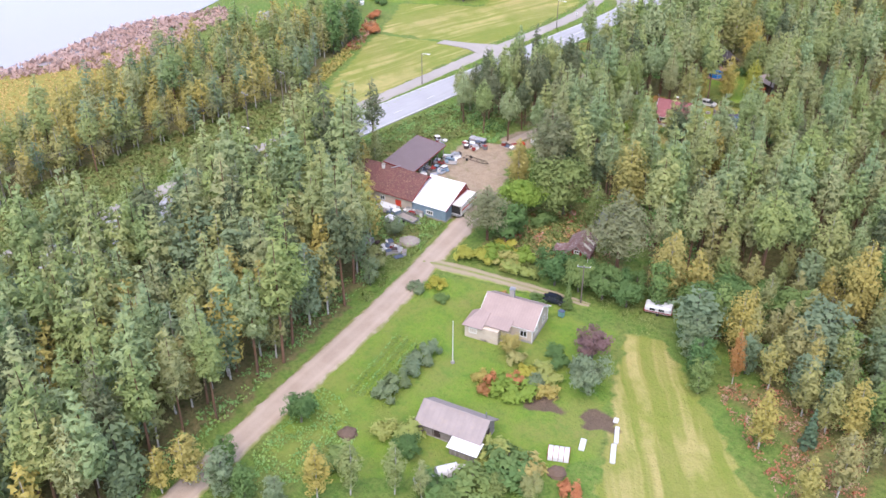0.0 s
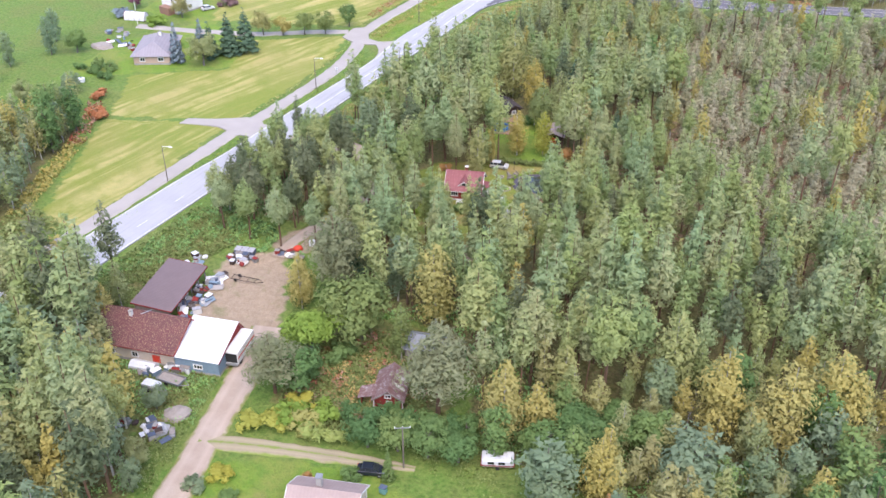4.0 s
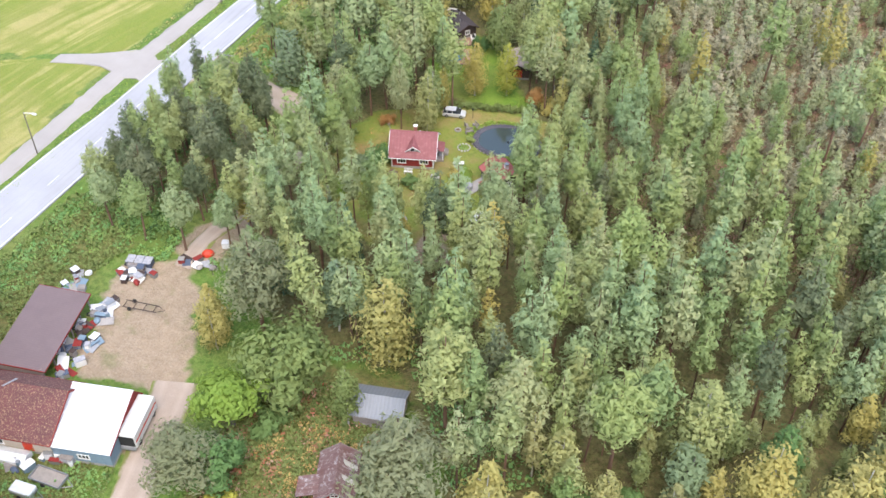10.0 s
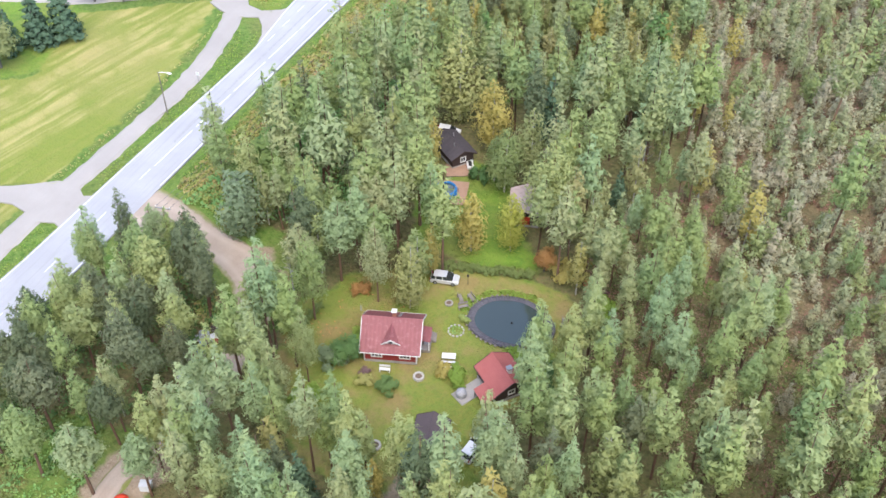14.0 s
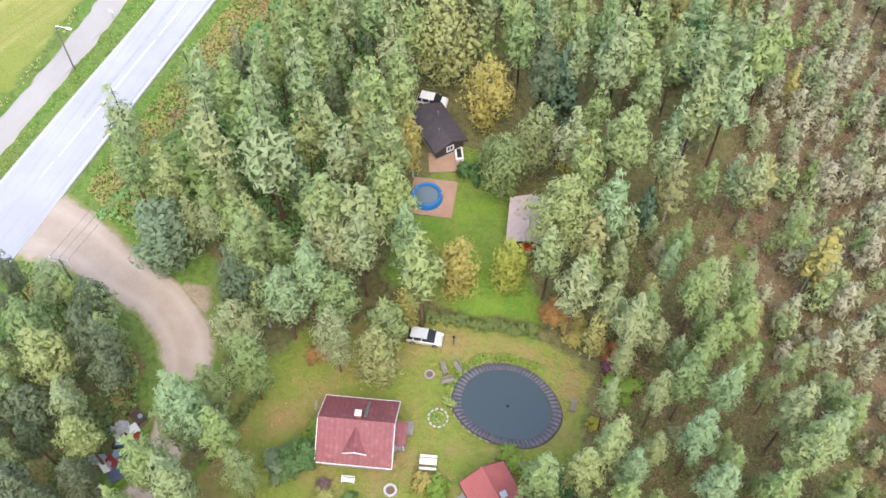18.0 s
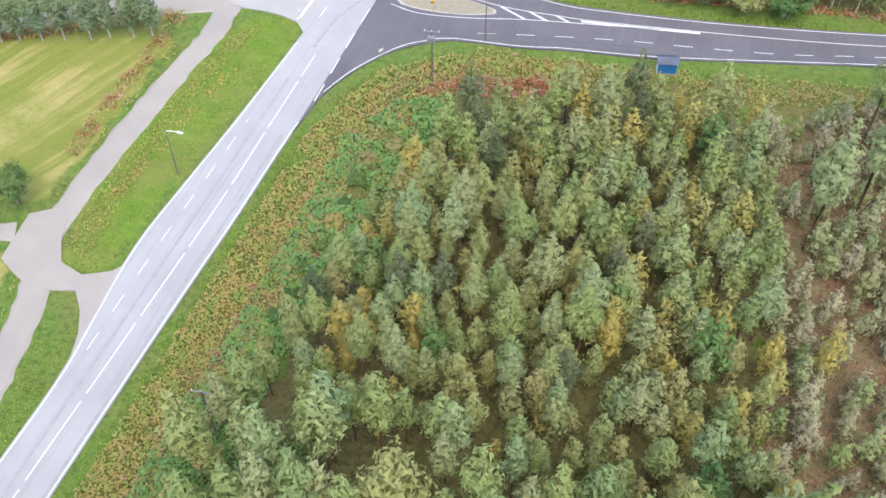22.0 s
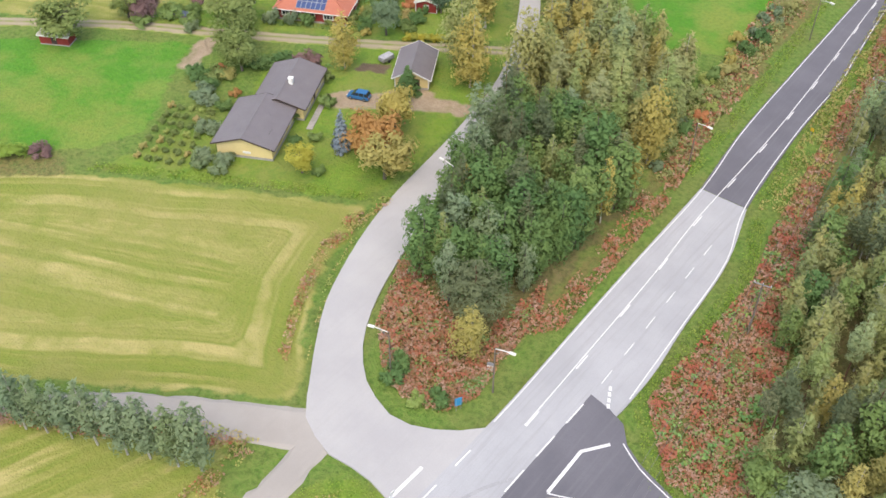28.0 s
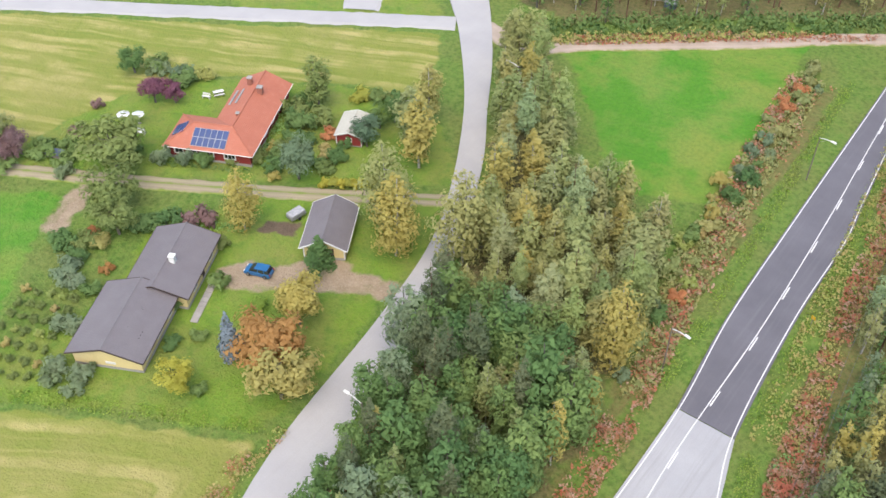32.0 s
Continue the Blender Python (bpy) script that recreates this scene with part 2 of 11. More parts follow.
def ground_material():
    """Grassland, woodland floor, bog, mown fields, lawns and bare soil on one sheet, told apart by its three zone layers."""
    k = Mat("ground", 0.95)
    fine, mid, broad = k.noise(3.2, 4.0), k.noise(0.55, 4.0), k.noise(0.09, 3.0)

    def tone(a, b, c):
        return k.mix(k.span(fine, 0.35, 0.7, 0.0, 0.6), k.mix(k.span(mid, 0.35, 0.65), a, b), c)

    def edge(v):
        wob = k.math("ADD", v, k.math("MULTIPLY", k.math("SUBTRACT", mid, 0.5), 0.9))
        return k.span(wob, 0.35, 0.65)

    base = tone((0.085, 0.185, 0.026), (0.12, 0.20, 0.036), (0.15, 0.18, 0.05))
    base = k.mix(k.span(broad, 0.45, 0.62, 0.0, 0.4), base, (0.17, 0.16, 0.055))
    a, b, c = k.rgb("zone_a"), k.rgb("zone_b"), k.rgb("zone_c")
    out = k.mix(edge(b["Red"]), base, tone((0.145, 0.13, 0.052), (0.17, 0.122, 0.062), (0.11, 0.145, 0.044)))
    bog = tone((0.18, 0.125, 0.075), (0.165, 0.14, 0.07), (0.235, 0.165, 0.10))
    bog = k.mix(k.span(k.noise(0.11, 4.0), 0.48, 0.62, 0.0, 0.55), bog, (0.16, 0.155, 0.06))
    bog = k.mix(k.span(k.noise(0.16, 5.0, rough=0.65), 0.56, 0.67, 0.0, 0.6), bog, (0.20, 0.09, 0.065))
    out = k.mix(edge(b["Green"]), out, bog)
    out = k.mix(edge(c["Red"]), out, tone((0.16, 0.15, 0.05), (0.11, 0.165, 0.04), (0.20, 0.13, 0.06)))
    out = k.mix(edge(c["Green"]), out, tone((0.34, 0.25, 0.07), (0.27, 0.24, 0.06), (0.24, 0.25, 0.06)))
    tuft = k.noise(1.3, 5.0, rough=0.72)
    out = k.mix(k.span(tuft, 0.36, 0.54, 0.6, 0.0), out, (0.48, 0.60, 0.45), "MULTIPLY")
    out = k.mix(k.span(tuft, 0.55, 0.72, 0.0, 0.35), out, (0.24, 0.23, 0.09))
    lawn = tone((0.105, 0.215, 0.02), (0.14, 0.235, 0.028), (0.175, 0.22, 0.045))
    lawn = k.mix(k.span(broad, 0.42, 0.6, 0.0, 0.6), lawn, (0.19, 0.20, 0.055))
    lawn = k.mix(k.span(k.noise(0.28, 5.0, rough=0.7), 0.5, 0.66, 0.0, 0.6), lawn, (0.07, 0.17, 0.022))
    lawn = k.mix(k.span(k.noise(0.19, 5.0, rough=0.7), 0.57, 0.68, 0.0, 0.35), lawn, (0.24, 0.215, 0.075))
    out = k.mix(edge(a["Red"]), out, lawn)
    e = k.rgb("zone_d")
    mossy = k.mix(k.span(k.noise(0.13, 5.0, rough=0.65), 0.46, 0.62, 0.0, 0.8), tone((0.16, 0.205, 0.036), (0.205, 0.205, 0.046), (0.135, 0.205, 0.034)), (0.26, 0.185, 0.08))
    out = k.mix(edge(e["Red"]), out, mossy)
    out = k.mix(k.span(tuft, 0.36, 0.5, 0.35, 0.0), out, (0.5, 0.6, 0.5), "MULTIPLY")
    mow = k.math("ADD", k.attr("mow"), k.math("MULTIPLY", k.math("SUBTRACT", k.noise(0.06, 3.0), 0.5), 3.0))

    def swath(freq, detail):
        v = k.n.new("ShaderNodeCombineXYZ")
        k.l.new(k.math("MULTIPLY", mow, freq), v.inputs[0])
        k.l.new(k.math("MULTIPLY", k.noise(0.02, 1.0), 3.0), v.inputs[1])
        return k.noise(1.0, detail, v.outputs[0])

    patch = k.span(k.noise(0.1, 5.0, rough=0.65), 0.38, 0.6, 0.1, 1.0)
    field = k.mix(k.span(mid, 0.3, 0.7), (0.165, 0.205, 0.034), (0.195, 0.22, 0.046))
    field = k.mix(k.span(swath(0.7, 2.0), 0.42, 0.6, 0.0, 0.4), field, (0.14, 0.20, 0.028))
    field = k.mix(k.math("MULTIPLY", patch, k.span(swath(0.32, 2.0), 0.47, 0.6, 0.0, 0.9)), field, (0.40, 0.34, 0.14))
    field = k.mix(k.math("MULTIPLY", patch, k.span(swath(1.0, 1.0), 0.55, 0.66, 0.0, 0.5)), field, (0.34, 0.29, 0.11))
    field = k.mix(k.span(k.noise(0.04, 5.0, rough=0.65), 0.46, 0.64, 0.0, 0.5), field, (0.27, 0.245, 0.085))
    field = k.mix(k.span(fine, 0.5, 0.75, 0.0, 0.35), field, (0.25, 0.235, 0.07))
    out = k.mix(edge(a["Green"]), out, field)
    crop = k.mix(k.span(broad, 0.42, 0.62), tone((0.05, 0.20, 0.014), (0.068, 0.215, 0.018), (0.09, 0.22, 0.026)), (0.125, 0.23, 0.04))
    crop = k.mix(k.span(k.noise(0.045, 5.0, rough=0.7), 0.45, 0.65, 0.0, 0.75), crop, (0.195, 0.235, 0.045))
    crop = k.mix(k.span(tuft, 0.38, 0.55, 0.4, 0.0), crop, (0.45, 0.6, 0.4), "MULTIPLY")
    out = k.mix(edge(b["Blue"]), out, crop)
    bare = k.mix(k.span(mid, 0.3, 0.7), (0.33, 0.255, 0.18), (0.25, 0.19, 0.13))
    bare = k.mix(k.span(fine, 0.45, 0.75, 0.0, 0.5), bare, (0.40, 0.33, 0.25))
    bare = k.mix(k.span(k.noise(0.3, 6.0), 0.55, 0.68, 0.0, 0.45), bare, (0.13, 0.15, 0.05))
    out = k.mix(edge(a["Blue"]), out, bare)
    out = k.mix(edge(c["Blue"]), out, tone((0.12, 0.085, 0.06), (0.09, 0.065, 0.045), (0.15, 0.11, 0.08)))
    h = k.math("ADD", k.math("MULTIPLY", fine, 0.6), k.math("ADD", mid, tuft))
    return k.color(out, 0.95).bump(h, 0.9, 0.4).m


def road_material(name, a, b, crack=(0.1, 0.1, 0.1), rough=0.85, tracks=0.25, lane=3.6):
    k = Mat(name, rough)
    c = k.mix(k.span(k.noise(0.12, 4.0), 0.35, 0.65), a, b)
    c = k.mix(k.span(k.noise(7.0, 3.0), 0.35, 0.7, 0.0, 0.3), c, tuple(v * 0.8 for v in a))
    v = k.n.new("ShaderNodeMapping")
    v.inputs["Scale"].default_value = (1.6, 0.06, 1)
    k.l.new(k.place.outputs["Position"], v.inputs[0])
    c = k.mix(k.span(k.noise(1.0, 4.0, v.outputs[0]), 0.5, 0.72, 0.0, tracks), c, crack)
    return k.color(c, 1.0).bump(k.noise(25.0, 2.0), 0.2, 0.01).m


def track_material(name, a, b, grass, middle=0.0):
    """Gravel or dirt whose rims, and where asked its middle, are grown over; 'rim' is 1 in the middle and 0 at the sides."""
    k = Mat(name, 0.95)
    c = k.mix(k.span(k.noise(0.25, 4.0), 0.35, 0.65), a, b)
    c = k.mix(k.span(k.noise(5.0, 4.0), 0.35, 0.7, 0.0, 0.4), c, tuple(v * 0.75 for v in a))
    rim = k.attr("rim")
    ruts = k.span(k.math("ABSOLUTE", k.math("SUBTRACT", rim, 0.55)), 0.0, 0.22)
    c = k.mix(k.math("MULTIPLY", k.math("SUBTRACT", 1.0, ruts), 0.3), c, tuple(min(1, v * 1.25) for v in b))
    wob = k.math("MULTIPLY", k.math("SUBTRACT", k.noise(0.5, 4.0), 0.5), 0.55)
    c = k.mix(k.span(k.math("ADD", rim, wob), 0.08, 0.26, 1.0, 0.0), c, grass)
    if middle:
        c = k.mix(k.span(k.math("ADD", rim, wob), 0.80, 0.98, 0.0, middle), c, grass)
    return k.color(c, 1.0).bump(k.noise(9.0, 4.0), 0.5, 0.06).m


M_GROUND = ground_material()
M_OLD = road_material("worn_grey_asphalt", (0.28, 0.285, 0.30), (0.325, 0.33, 0.345), (0.20, 0.20, 0.203), tracks=0.4)
M_NEW = road_material("dark_asphalt", (0.098, 0.096, 0.112), (0.122, 0.119, 0.137), (0.16, 0.158, 0.17))
M_PATH = road_material("path_asphalt", (0.265, 0.245, 0.228), (0.305, 0.283, 0.262), (0.22, 0.21, 0.2), tracks=0.15)
M_LOOP = road_material("gritted_asphalt", (0.30, 0.295, 0.30), (0.34, 0.335, 0.335), (0.25, 0.245, 0.24), tracks=0.15)
M_TYRE = paint("tyre_rubber_on_asphalt", (0.31, 0.315, 0.33), (0.37, 0.375, 0.39), 0.85, scale=0.8, fine=5, stain=(0.42, 0.42, 0.43), amount=0.8)
M_LINE = paint("road_paint", (0.78, 0.78, 0.78), (0.66, 0.66, 0.66), 0.6, scale=1.5, fine=14, stain=(0.3, 0.3, 0.31), amount=0.5)
M_DIRT = track_material("gravel_drive", (0.285, 0.225, 0.18), (0.345, 0.285, 0.235), (0.15, 0.17, 0.05))
M_LANE = track_material("overgrown_track", (0.235, 0.2, 0.135), (0.275, 0.235, 0.16), (0.14, 0.19, 0.04), 0.95)
M_KERB = paint("kerb_stone", (0.52, 0.50, 0.47), (0.42, 0.40, 0.38), 0.9)
M_WHITE = paint("white_paint", (0.78, 0.78, 0.76), (0.68, 0.68, 0.66), 0.6, stain=(0.45, 0.43, 0.4), amount=0.3)
M_BLACK = paint("black_rubber", (0.02, 0.02, 0.02), (0.035, 0.035, 0.035), 0.8)
M_STEEL = paint("galvanised_steel", (0.42, 0.43, 0.44), (0.33, 0.34, 0.35), 0.45, 0.6)
M_POLE = paint("tarred_pole_wood", (0.20, 0.17, 0.14), (0.14, 0.12, 0.10), 0.95)
M_WIRE = paint("wire", (0.22, 0.22, 0.23), (0.16, 0.16, 0.17), 0.5, 0.5)
M_WOOD = paint("grey_weathered_wood", (0.30, 0.27, 0.25), (0.21, 0.185, 0.17), 0.95, scale=1.2, stain=(0.12, 0.1, 0.09), amount=0.6)
M_DECK = paint("deck_boards", (0.42, 0.27, 0.19), (0.36, 0.225, 0.16), 0.85, scale=1.0)
M_RED = paint("red_ochre_boards", (0.27, 0.035, 0.03), (0.22, 0.03, 0.026), 0.85, stain=(0.13, 0.03, 0.025), amount=0.4)
M_CREAM = paint("cream_render", (0.60, 0.52, 0.43), (0.52, 0.45, 0.37), 0.9, stain=(0.35, 0.3, 0.25), amount=0.4)
M_YELLOW = paint("pale_yellow_boards", (0.72, 0.58, 0.29), (0.66, 0.53, 0.26), 0.8)
M_BLUE = paint("blue_grey_sheet", (0.20, 0.29, 0.36), (0.17, 0.25, 0.32), 0.7, stain=(0.11, 0.15, 0.18), amount=0.4)
M_BROWN = paint("dark_brown_boards", (0.075, 0.05, 0.045), (0.055, 0.04, 0.035), 0.9)
M_STONE = paint("concrete", (0.38, 0.36, 0.34), (0.30, 0.285, 0.27), 0.95, stain=(0.18, 0.17, 0.15), amount=0.5)
M_BRICKRED = paint("chimney_brick", (0.34, 0.14, 0.10), (0.28, 0.11, 0.08), 0.95)
M_TARP = paint("white_tarpaulin", (0.70, 0.72, 0.74), (0.58, 0.60, 0.63), 0.55, scale=1.4, bump=0.5, stain=(0.4, 0.4, 0.4), amount=0.4)
M_GRAVEL = paint("gravel", (0.34, 0.30, 0.27), (0.27, 0.24, 0.21), 0.95, scale=1.5, fine=14, bump=0.6)
M_GRITTOP = paint("island_grit", (0.36, 0.32, 0.25), (0.29, 0.27, 0.19), 0.95, scale=1.2, fine=8)
M_LINER = paint("black_pond_liner", (0.10, 0.095, 0.115), (0.065, 0.062, 0.075), 0.5, scale=2.5, bump=0.6)
M_PLASTICBLUE = paint("blue_plastic", (0.02, 0.19, 0.48), (0.02, 0.16, 0.42), 0.4)
M_SIGNBLUE = paint("sign_blue", (0.02, 0.28, 0.55), (0.02, 0.25, 0.5), 0.5)
M_SOIL = paint("dug_soil", (0.13, 0.09, 0.065), (0.17, 0.12, 0.09), 0.98, scale=1.0, bump=0.8)
M_ORANGE = paint("red_plastic", (0.62, 0.06, 0.03), (0.55, 0.05, 0.025), 0.5)
M_SACK = paint("grey_sacks", (0.30, 0.31, 0.34), (0.45, 0.45, 0.47), 0.8, scale=2.0, bump=0.6)
M_SLATE = paint("dark_blue_plastic", (0.10, 0.13, 0.19), (0.07, 0.09, 0.14), 0.5)
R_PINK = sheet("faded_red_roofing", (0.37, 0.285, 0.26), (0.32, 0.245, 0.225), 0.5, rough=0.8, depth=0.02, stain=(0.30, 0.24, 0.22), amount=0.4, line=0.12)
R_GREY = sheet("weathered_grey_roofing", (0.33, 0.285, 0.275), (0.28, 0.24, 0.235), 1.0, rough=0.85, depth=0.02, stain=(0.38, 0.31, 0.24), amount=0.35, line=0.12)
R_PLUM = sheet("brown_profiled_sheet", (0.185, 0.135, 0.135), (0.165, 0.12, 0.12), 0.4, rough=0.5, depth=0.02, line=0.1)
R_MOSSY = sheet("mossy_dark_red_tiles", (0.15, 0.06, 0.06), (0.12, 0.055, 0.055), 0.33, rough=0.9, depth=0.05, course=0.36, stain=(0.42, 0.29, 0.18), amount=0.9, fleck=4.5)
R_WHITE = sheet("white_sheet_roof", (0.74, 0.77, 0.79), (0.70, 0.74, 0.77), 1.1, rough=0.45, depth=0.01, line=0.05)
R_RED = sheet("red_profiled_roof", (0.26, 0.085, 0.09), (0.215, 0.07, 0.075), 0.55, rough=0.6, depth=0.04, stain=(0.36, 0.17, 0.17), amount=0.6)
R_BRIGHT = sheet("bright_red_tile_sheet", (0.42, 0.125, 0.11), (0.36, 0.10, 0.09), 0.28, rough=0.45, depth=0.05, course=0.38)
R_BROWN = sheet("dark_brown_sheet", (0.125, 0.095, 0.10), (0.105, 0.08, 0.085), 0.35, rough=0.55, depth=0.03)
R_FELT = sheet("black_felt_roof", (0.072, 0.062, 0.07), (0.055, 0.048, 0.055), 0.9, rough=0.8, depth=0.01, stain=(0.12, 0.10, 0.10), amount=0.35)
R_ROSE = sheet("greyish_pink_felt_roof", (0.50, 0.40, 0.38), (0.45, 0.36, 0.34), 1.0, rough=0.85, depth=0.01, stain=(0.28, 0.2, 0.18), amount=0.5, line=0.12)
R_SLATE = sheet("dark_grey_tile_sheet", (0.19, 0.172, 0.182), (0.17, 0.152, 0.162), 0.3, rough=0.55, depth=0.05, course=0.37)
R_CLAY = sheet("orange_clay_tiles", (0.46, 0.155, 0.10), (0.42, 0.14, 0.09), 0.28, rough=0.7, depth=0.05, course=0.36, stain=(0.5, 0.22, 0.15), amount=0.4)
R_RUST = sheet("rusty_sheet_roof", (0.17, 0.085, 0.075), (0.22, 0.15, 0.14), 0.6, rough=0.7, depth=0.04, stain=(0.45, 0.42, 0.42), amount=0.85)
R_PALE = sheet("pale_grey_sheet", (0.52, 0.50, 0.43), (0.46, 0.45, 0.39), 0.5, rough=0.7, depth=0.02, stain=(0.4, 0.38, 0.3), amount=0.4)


def glass_material(name, tint, rough=0.08):
    k = Mat(name, rough)
    k.bsdf.inputs["Base Color"].default_value = (*tint, 1)
    k.bsdf.inputs["Specular IOR Level"].default_value = 0.8
    return k.bump(k.noise(0.7, 1.0), 0.05, 0.02).m


M_GLASS = glass_material("window_glass", (0.02, 0.024, 0.03))
M_WATER = glass_material("pond_water", (0.03, 0.042, 0.04), 0.03)
# the lake's pale tint paints the white sky's reflection into its base colour
M_LAKE = glass_material("lake_water", (0.29, 0.275, 0.295), 0.2)
M_SOLAR = glass_material("solar_cells", (0.022, 0.045, 0.13), 0.25)
M_POOL = glass_material("pool_water", (0.10, 0.13, 0.14), 0.08)


def coat(name, c, metal=0.2):
    k = Mat("car_paint_" + name, 0.28, metal)
    k.bsdf.inputs["Coat Weight"].default_value = 0.6
    return k.color(k.mix(k.span(k.noise(1.2), 0.3, 0.7), c, tuple(v * 0.88 for v in c))).m


C_WHITE, C_SILVER = coat("white", (0.75, 0.75, 0.75), 0.0), coat("silver", (0.66, 0.67, 0.68), 0.3)
C_BLUE, C_DARK = coat("blue", (0.015, 0.15, 0.36)), coat("dark", (0.02, 0.025, 0.04))
C_LIGHT = paint("lamp_glass", (0.8, 0.8, 0.78), (0.7, 0.7, 0.7), 0.2)
C_TAIL = paint("tail_lamp_glass", (0.4, 0.02, 0.02), (0.35, 0.02, 0.02), 0.2)


# ---- plan helpers ----
def inside(px, py, poly):
    """Which of the points lie in the polygon."""
    hit = np.zeros(len(px), bool)
    x0, y0 = poly[-1]
    for x1, y1 in poly:
        cross = (y1 > py) != (y0 > py)
        if y1 != y0:
            hit ^= cross & (px < (x0 - x1) * (py - y1) / (y0 - y1) + x1)
        x0, y0 = x1, y1
    return hit


def reach(px, py, line):
    """How far the points lie from a broken line."""
    best = np.full(len(px), 1e9)
    for (x0, y0), (x1, y1) in zip(line, line[1:]):
        dx, dy = x1 - x0, y1 - y0
        k = np.clip(((px - x0) * dx + (py - y0) * dy) / max(1e-9, dx * dx + dy * dy), 0, 1)
        best = np.minimum(best, np.hypot(px - x0 - k * dx, py - y0 - k * dy))
    return best


def depth_in(px, py, poly):
    """Metres inside the polygon's rim, negative outside."""
    return np.where(inside(px, py, poly), 1, -1) * reach(px, py, [*poly, poly[0]])


def wave(px, py, size, seed):
    """A cheap smooth noise over the plan, about -1 to 1."""
    r = np.random.default_rng(seed)
    out = 0
    for _ in range(6):
        a, k, p = r.uniform(0, math.tau), r.uniform(0.6, 1.8) / size, r.uniform(0, math.tau)
        out = out + np.sin((px * math.cos(a) + py * math.sin(a)) * k * math.tau + p)
    return out / 3


def smooth(points, step=2.0):
    """A broken line rounded off (Catmull-Rom) and cut into even steps."""
    p = []
    for a, b in zip(points, points[1:]):
        a, b = np.array(a, float), np.array(b, float)
        n = max(1, int(np.linalg.norm(b - a) / 16))
        p += [a + (b - a) * i / n for i in range(n)]
    p.append(np.array(points[-1], float))
    p = [2 * p[0] - p[1], *p, 2 * p[-1] - p[-2]]
    out = []
    for a, b, c, d in zip(p, p[1:], p[2:], p[3:]):
        n = max(1, int(np.linalg.norm(c - b) / step))
        for i in range(n):
            t = i / n
            out.append(0.5 * (2 * b + (c - a) * t + (2 * a - 5 * b + 4 * c - d) * t * t + (3 * b - a - 3 * c + d) * t**3))
    out.append(p[-2])
    return [tuple(q) for q in out]


def mesh(name, verts, faces, materials, uneven=False):
    m = bpy.data.meshes.new(name)
    m.from_pydata([tuple(v) for v in verts], [], [tuple(f) for f in faces])
    for k in materials if isinstance(materials, (list, tuple)) else [materials]:
        m.materials.append(k)
    return m


def part(name, bm, material, parent, label=""):
    """Links a bmesh as one mesh object under a thing or a part."""
    m = bpy.data.meshes.new(name)
    bm.normal_update()
    bm.to_mesh(m)
    bm.free()
    m.materials.append(material)
    ob = new(name, m)
    ob.parent = parent
    if label:
        ob["label"] = label
    return ob


def thing(name, label, category, x, y, turn=0.0, z=0.0, group="", kind=""):
    ob = new(name)
    ob.empty_display_size = 0.3
    ob.matrix_world = pose(x, y, z, 0, 0, turn)
    return tagged(ob, label, category, group, kind)


def hexa(bm, corners):
    """A block from its 8 corners: four below, four above, both counter-clockwise."""
    v = [bm.verts.new(c) for c in corners]
    for f in ((3, 2, 1, 0), (4, 5, 6, 7), (0, 1, 5, 4), (1, 2, 6, 5), (2, 3, 7, 6), (3, 0, 4, 7)):
        bm.faces.new([v[i] for i in f])


def box(x0, x1, y0, y1, z0, z1, bm=None, bevel=0.0):
    bm = bm or bmesh.new()
    hexa(bm, [(x0, y0, z0), (x1, y0, z0), (x1, y1, z0), (x0, y1, z0), (x0, y0, z1), (x1, y0, z1), (x1, y1, z1), (x0, y1, z1)])
    if bevel:
        bmesh.ops.bevel(bm, geom=bm.edges[:], offset=bevel, segments=2, affect="EDGES", profile=0.5)
    return bm


def slab(a, b, c, d, thick, bm=None):
    """A board through four corners (counter-clockwise from above), thick downwards along its normal."""
    bm = bm or bmesh.new()
    p = [Vector(q) for q in (a, b, c, d)]
    n = (p[1] - p[0]).cross(p[3] - p[0]).normalized() * thick
    hexa(bm, [q - n for q in p] + p)
    return bm


def tube(points, radii, sides=8, bm=None, caps=True):
    """A round bar along points."""
    bm = bm or bmesh.new()
    pts = [Vector(p) for p in points]
    rings = []
    for i, p in enumerate(pts):
        d = (pts[min(i + 1, len(pts) - 1)] - pts[max(i - 1, 0)]).normalized()
        side = d.orthogonal().normalized() if abs(d.z) < 0.99 else Vector((1, 0, 0))
        up = d.cross(side).normalized()
        r = radii[i] if isinstance(radii, (list, tuple)) else radii
        rings.append([bm.verts.new(p + (side * math.cos(math.tau * k / sides) + up * math.sin(math.tau * k / sides)) * r) for k in range(sides)])
    for a, b in zip(rings, rings[1:]):
        for k in range(sides):
            bm.faces.new((a[k], a[(k + 1) % sides], b[(k + 1) % sides], b[k]))
    if caps:
        bm.faces.new(rings[0][::-1])
        bm.faces.new(rings[-1])
    return bm


def prism(profile, x0, x1, bm=None):
    """A closed profile in y and z drawn out along x."""
    bm = bm or bmesh.new()
    a = [bm.verts.new((x0, y, z)) for y, z in profile]
    b = [bm.verts.new((x1, y, z)) for y, z in profile]
    bm.faces.new(a[::-1])
    bm.faces.new(b)
    for i in range(len(a)):
        j = (i + 1) % len(a)
        bm.faces.new((a[i], a[j], b[j], b[i]))
    bmesh.ops.recalc_face_normals(bm, faces=bm.faces[:])
    return bm


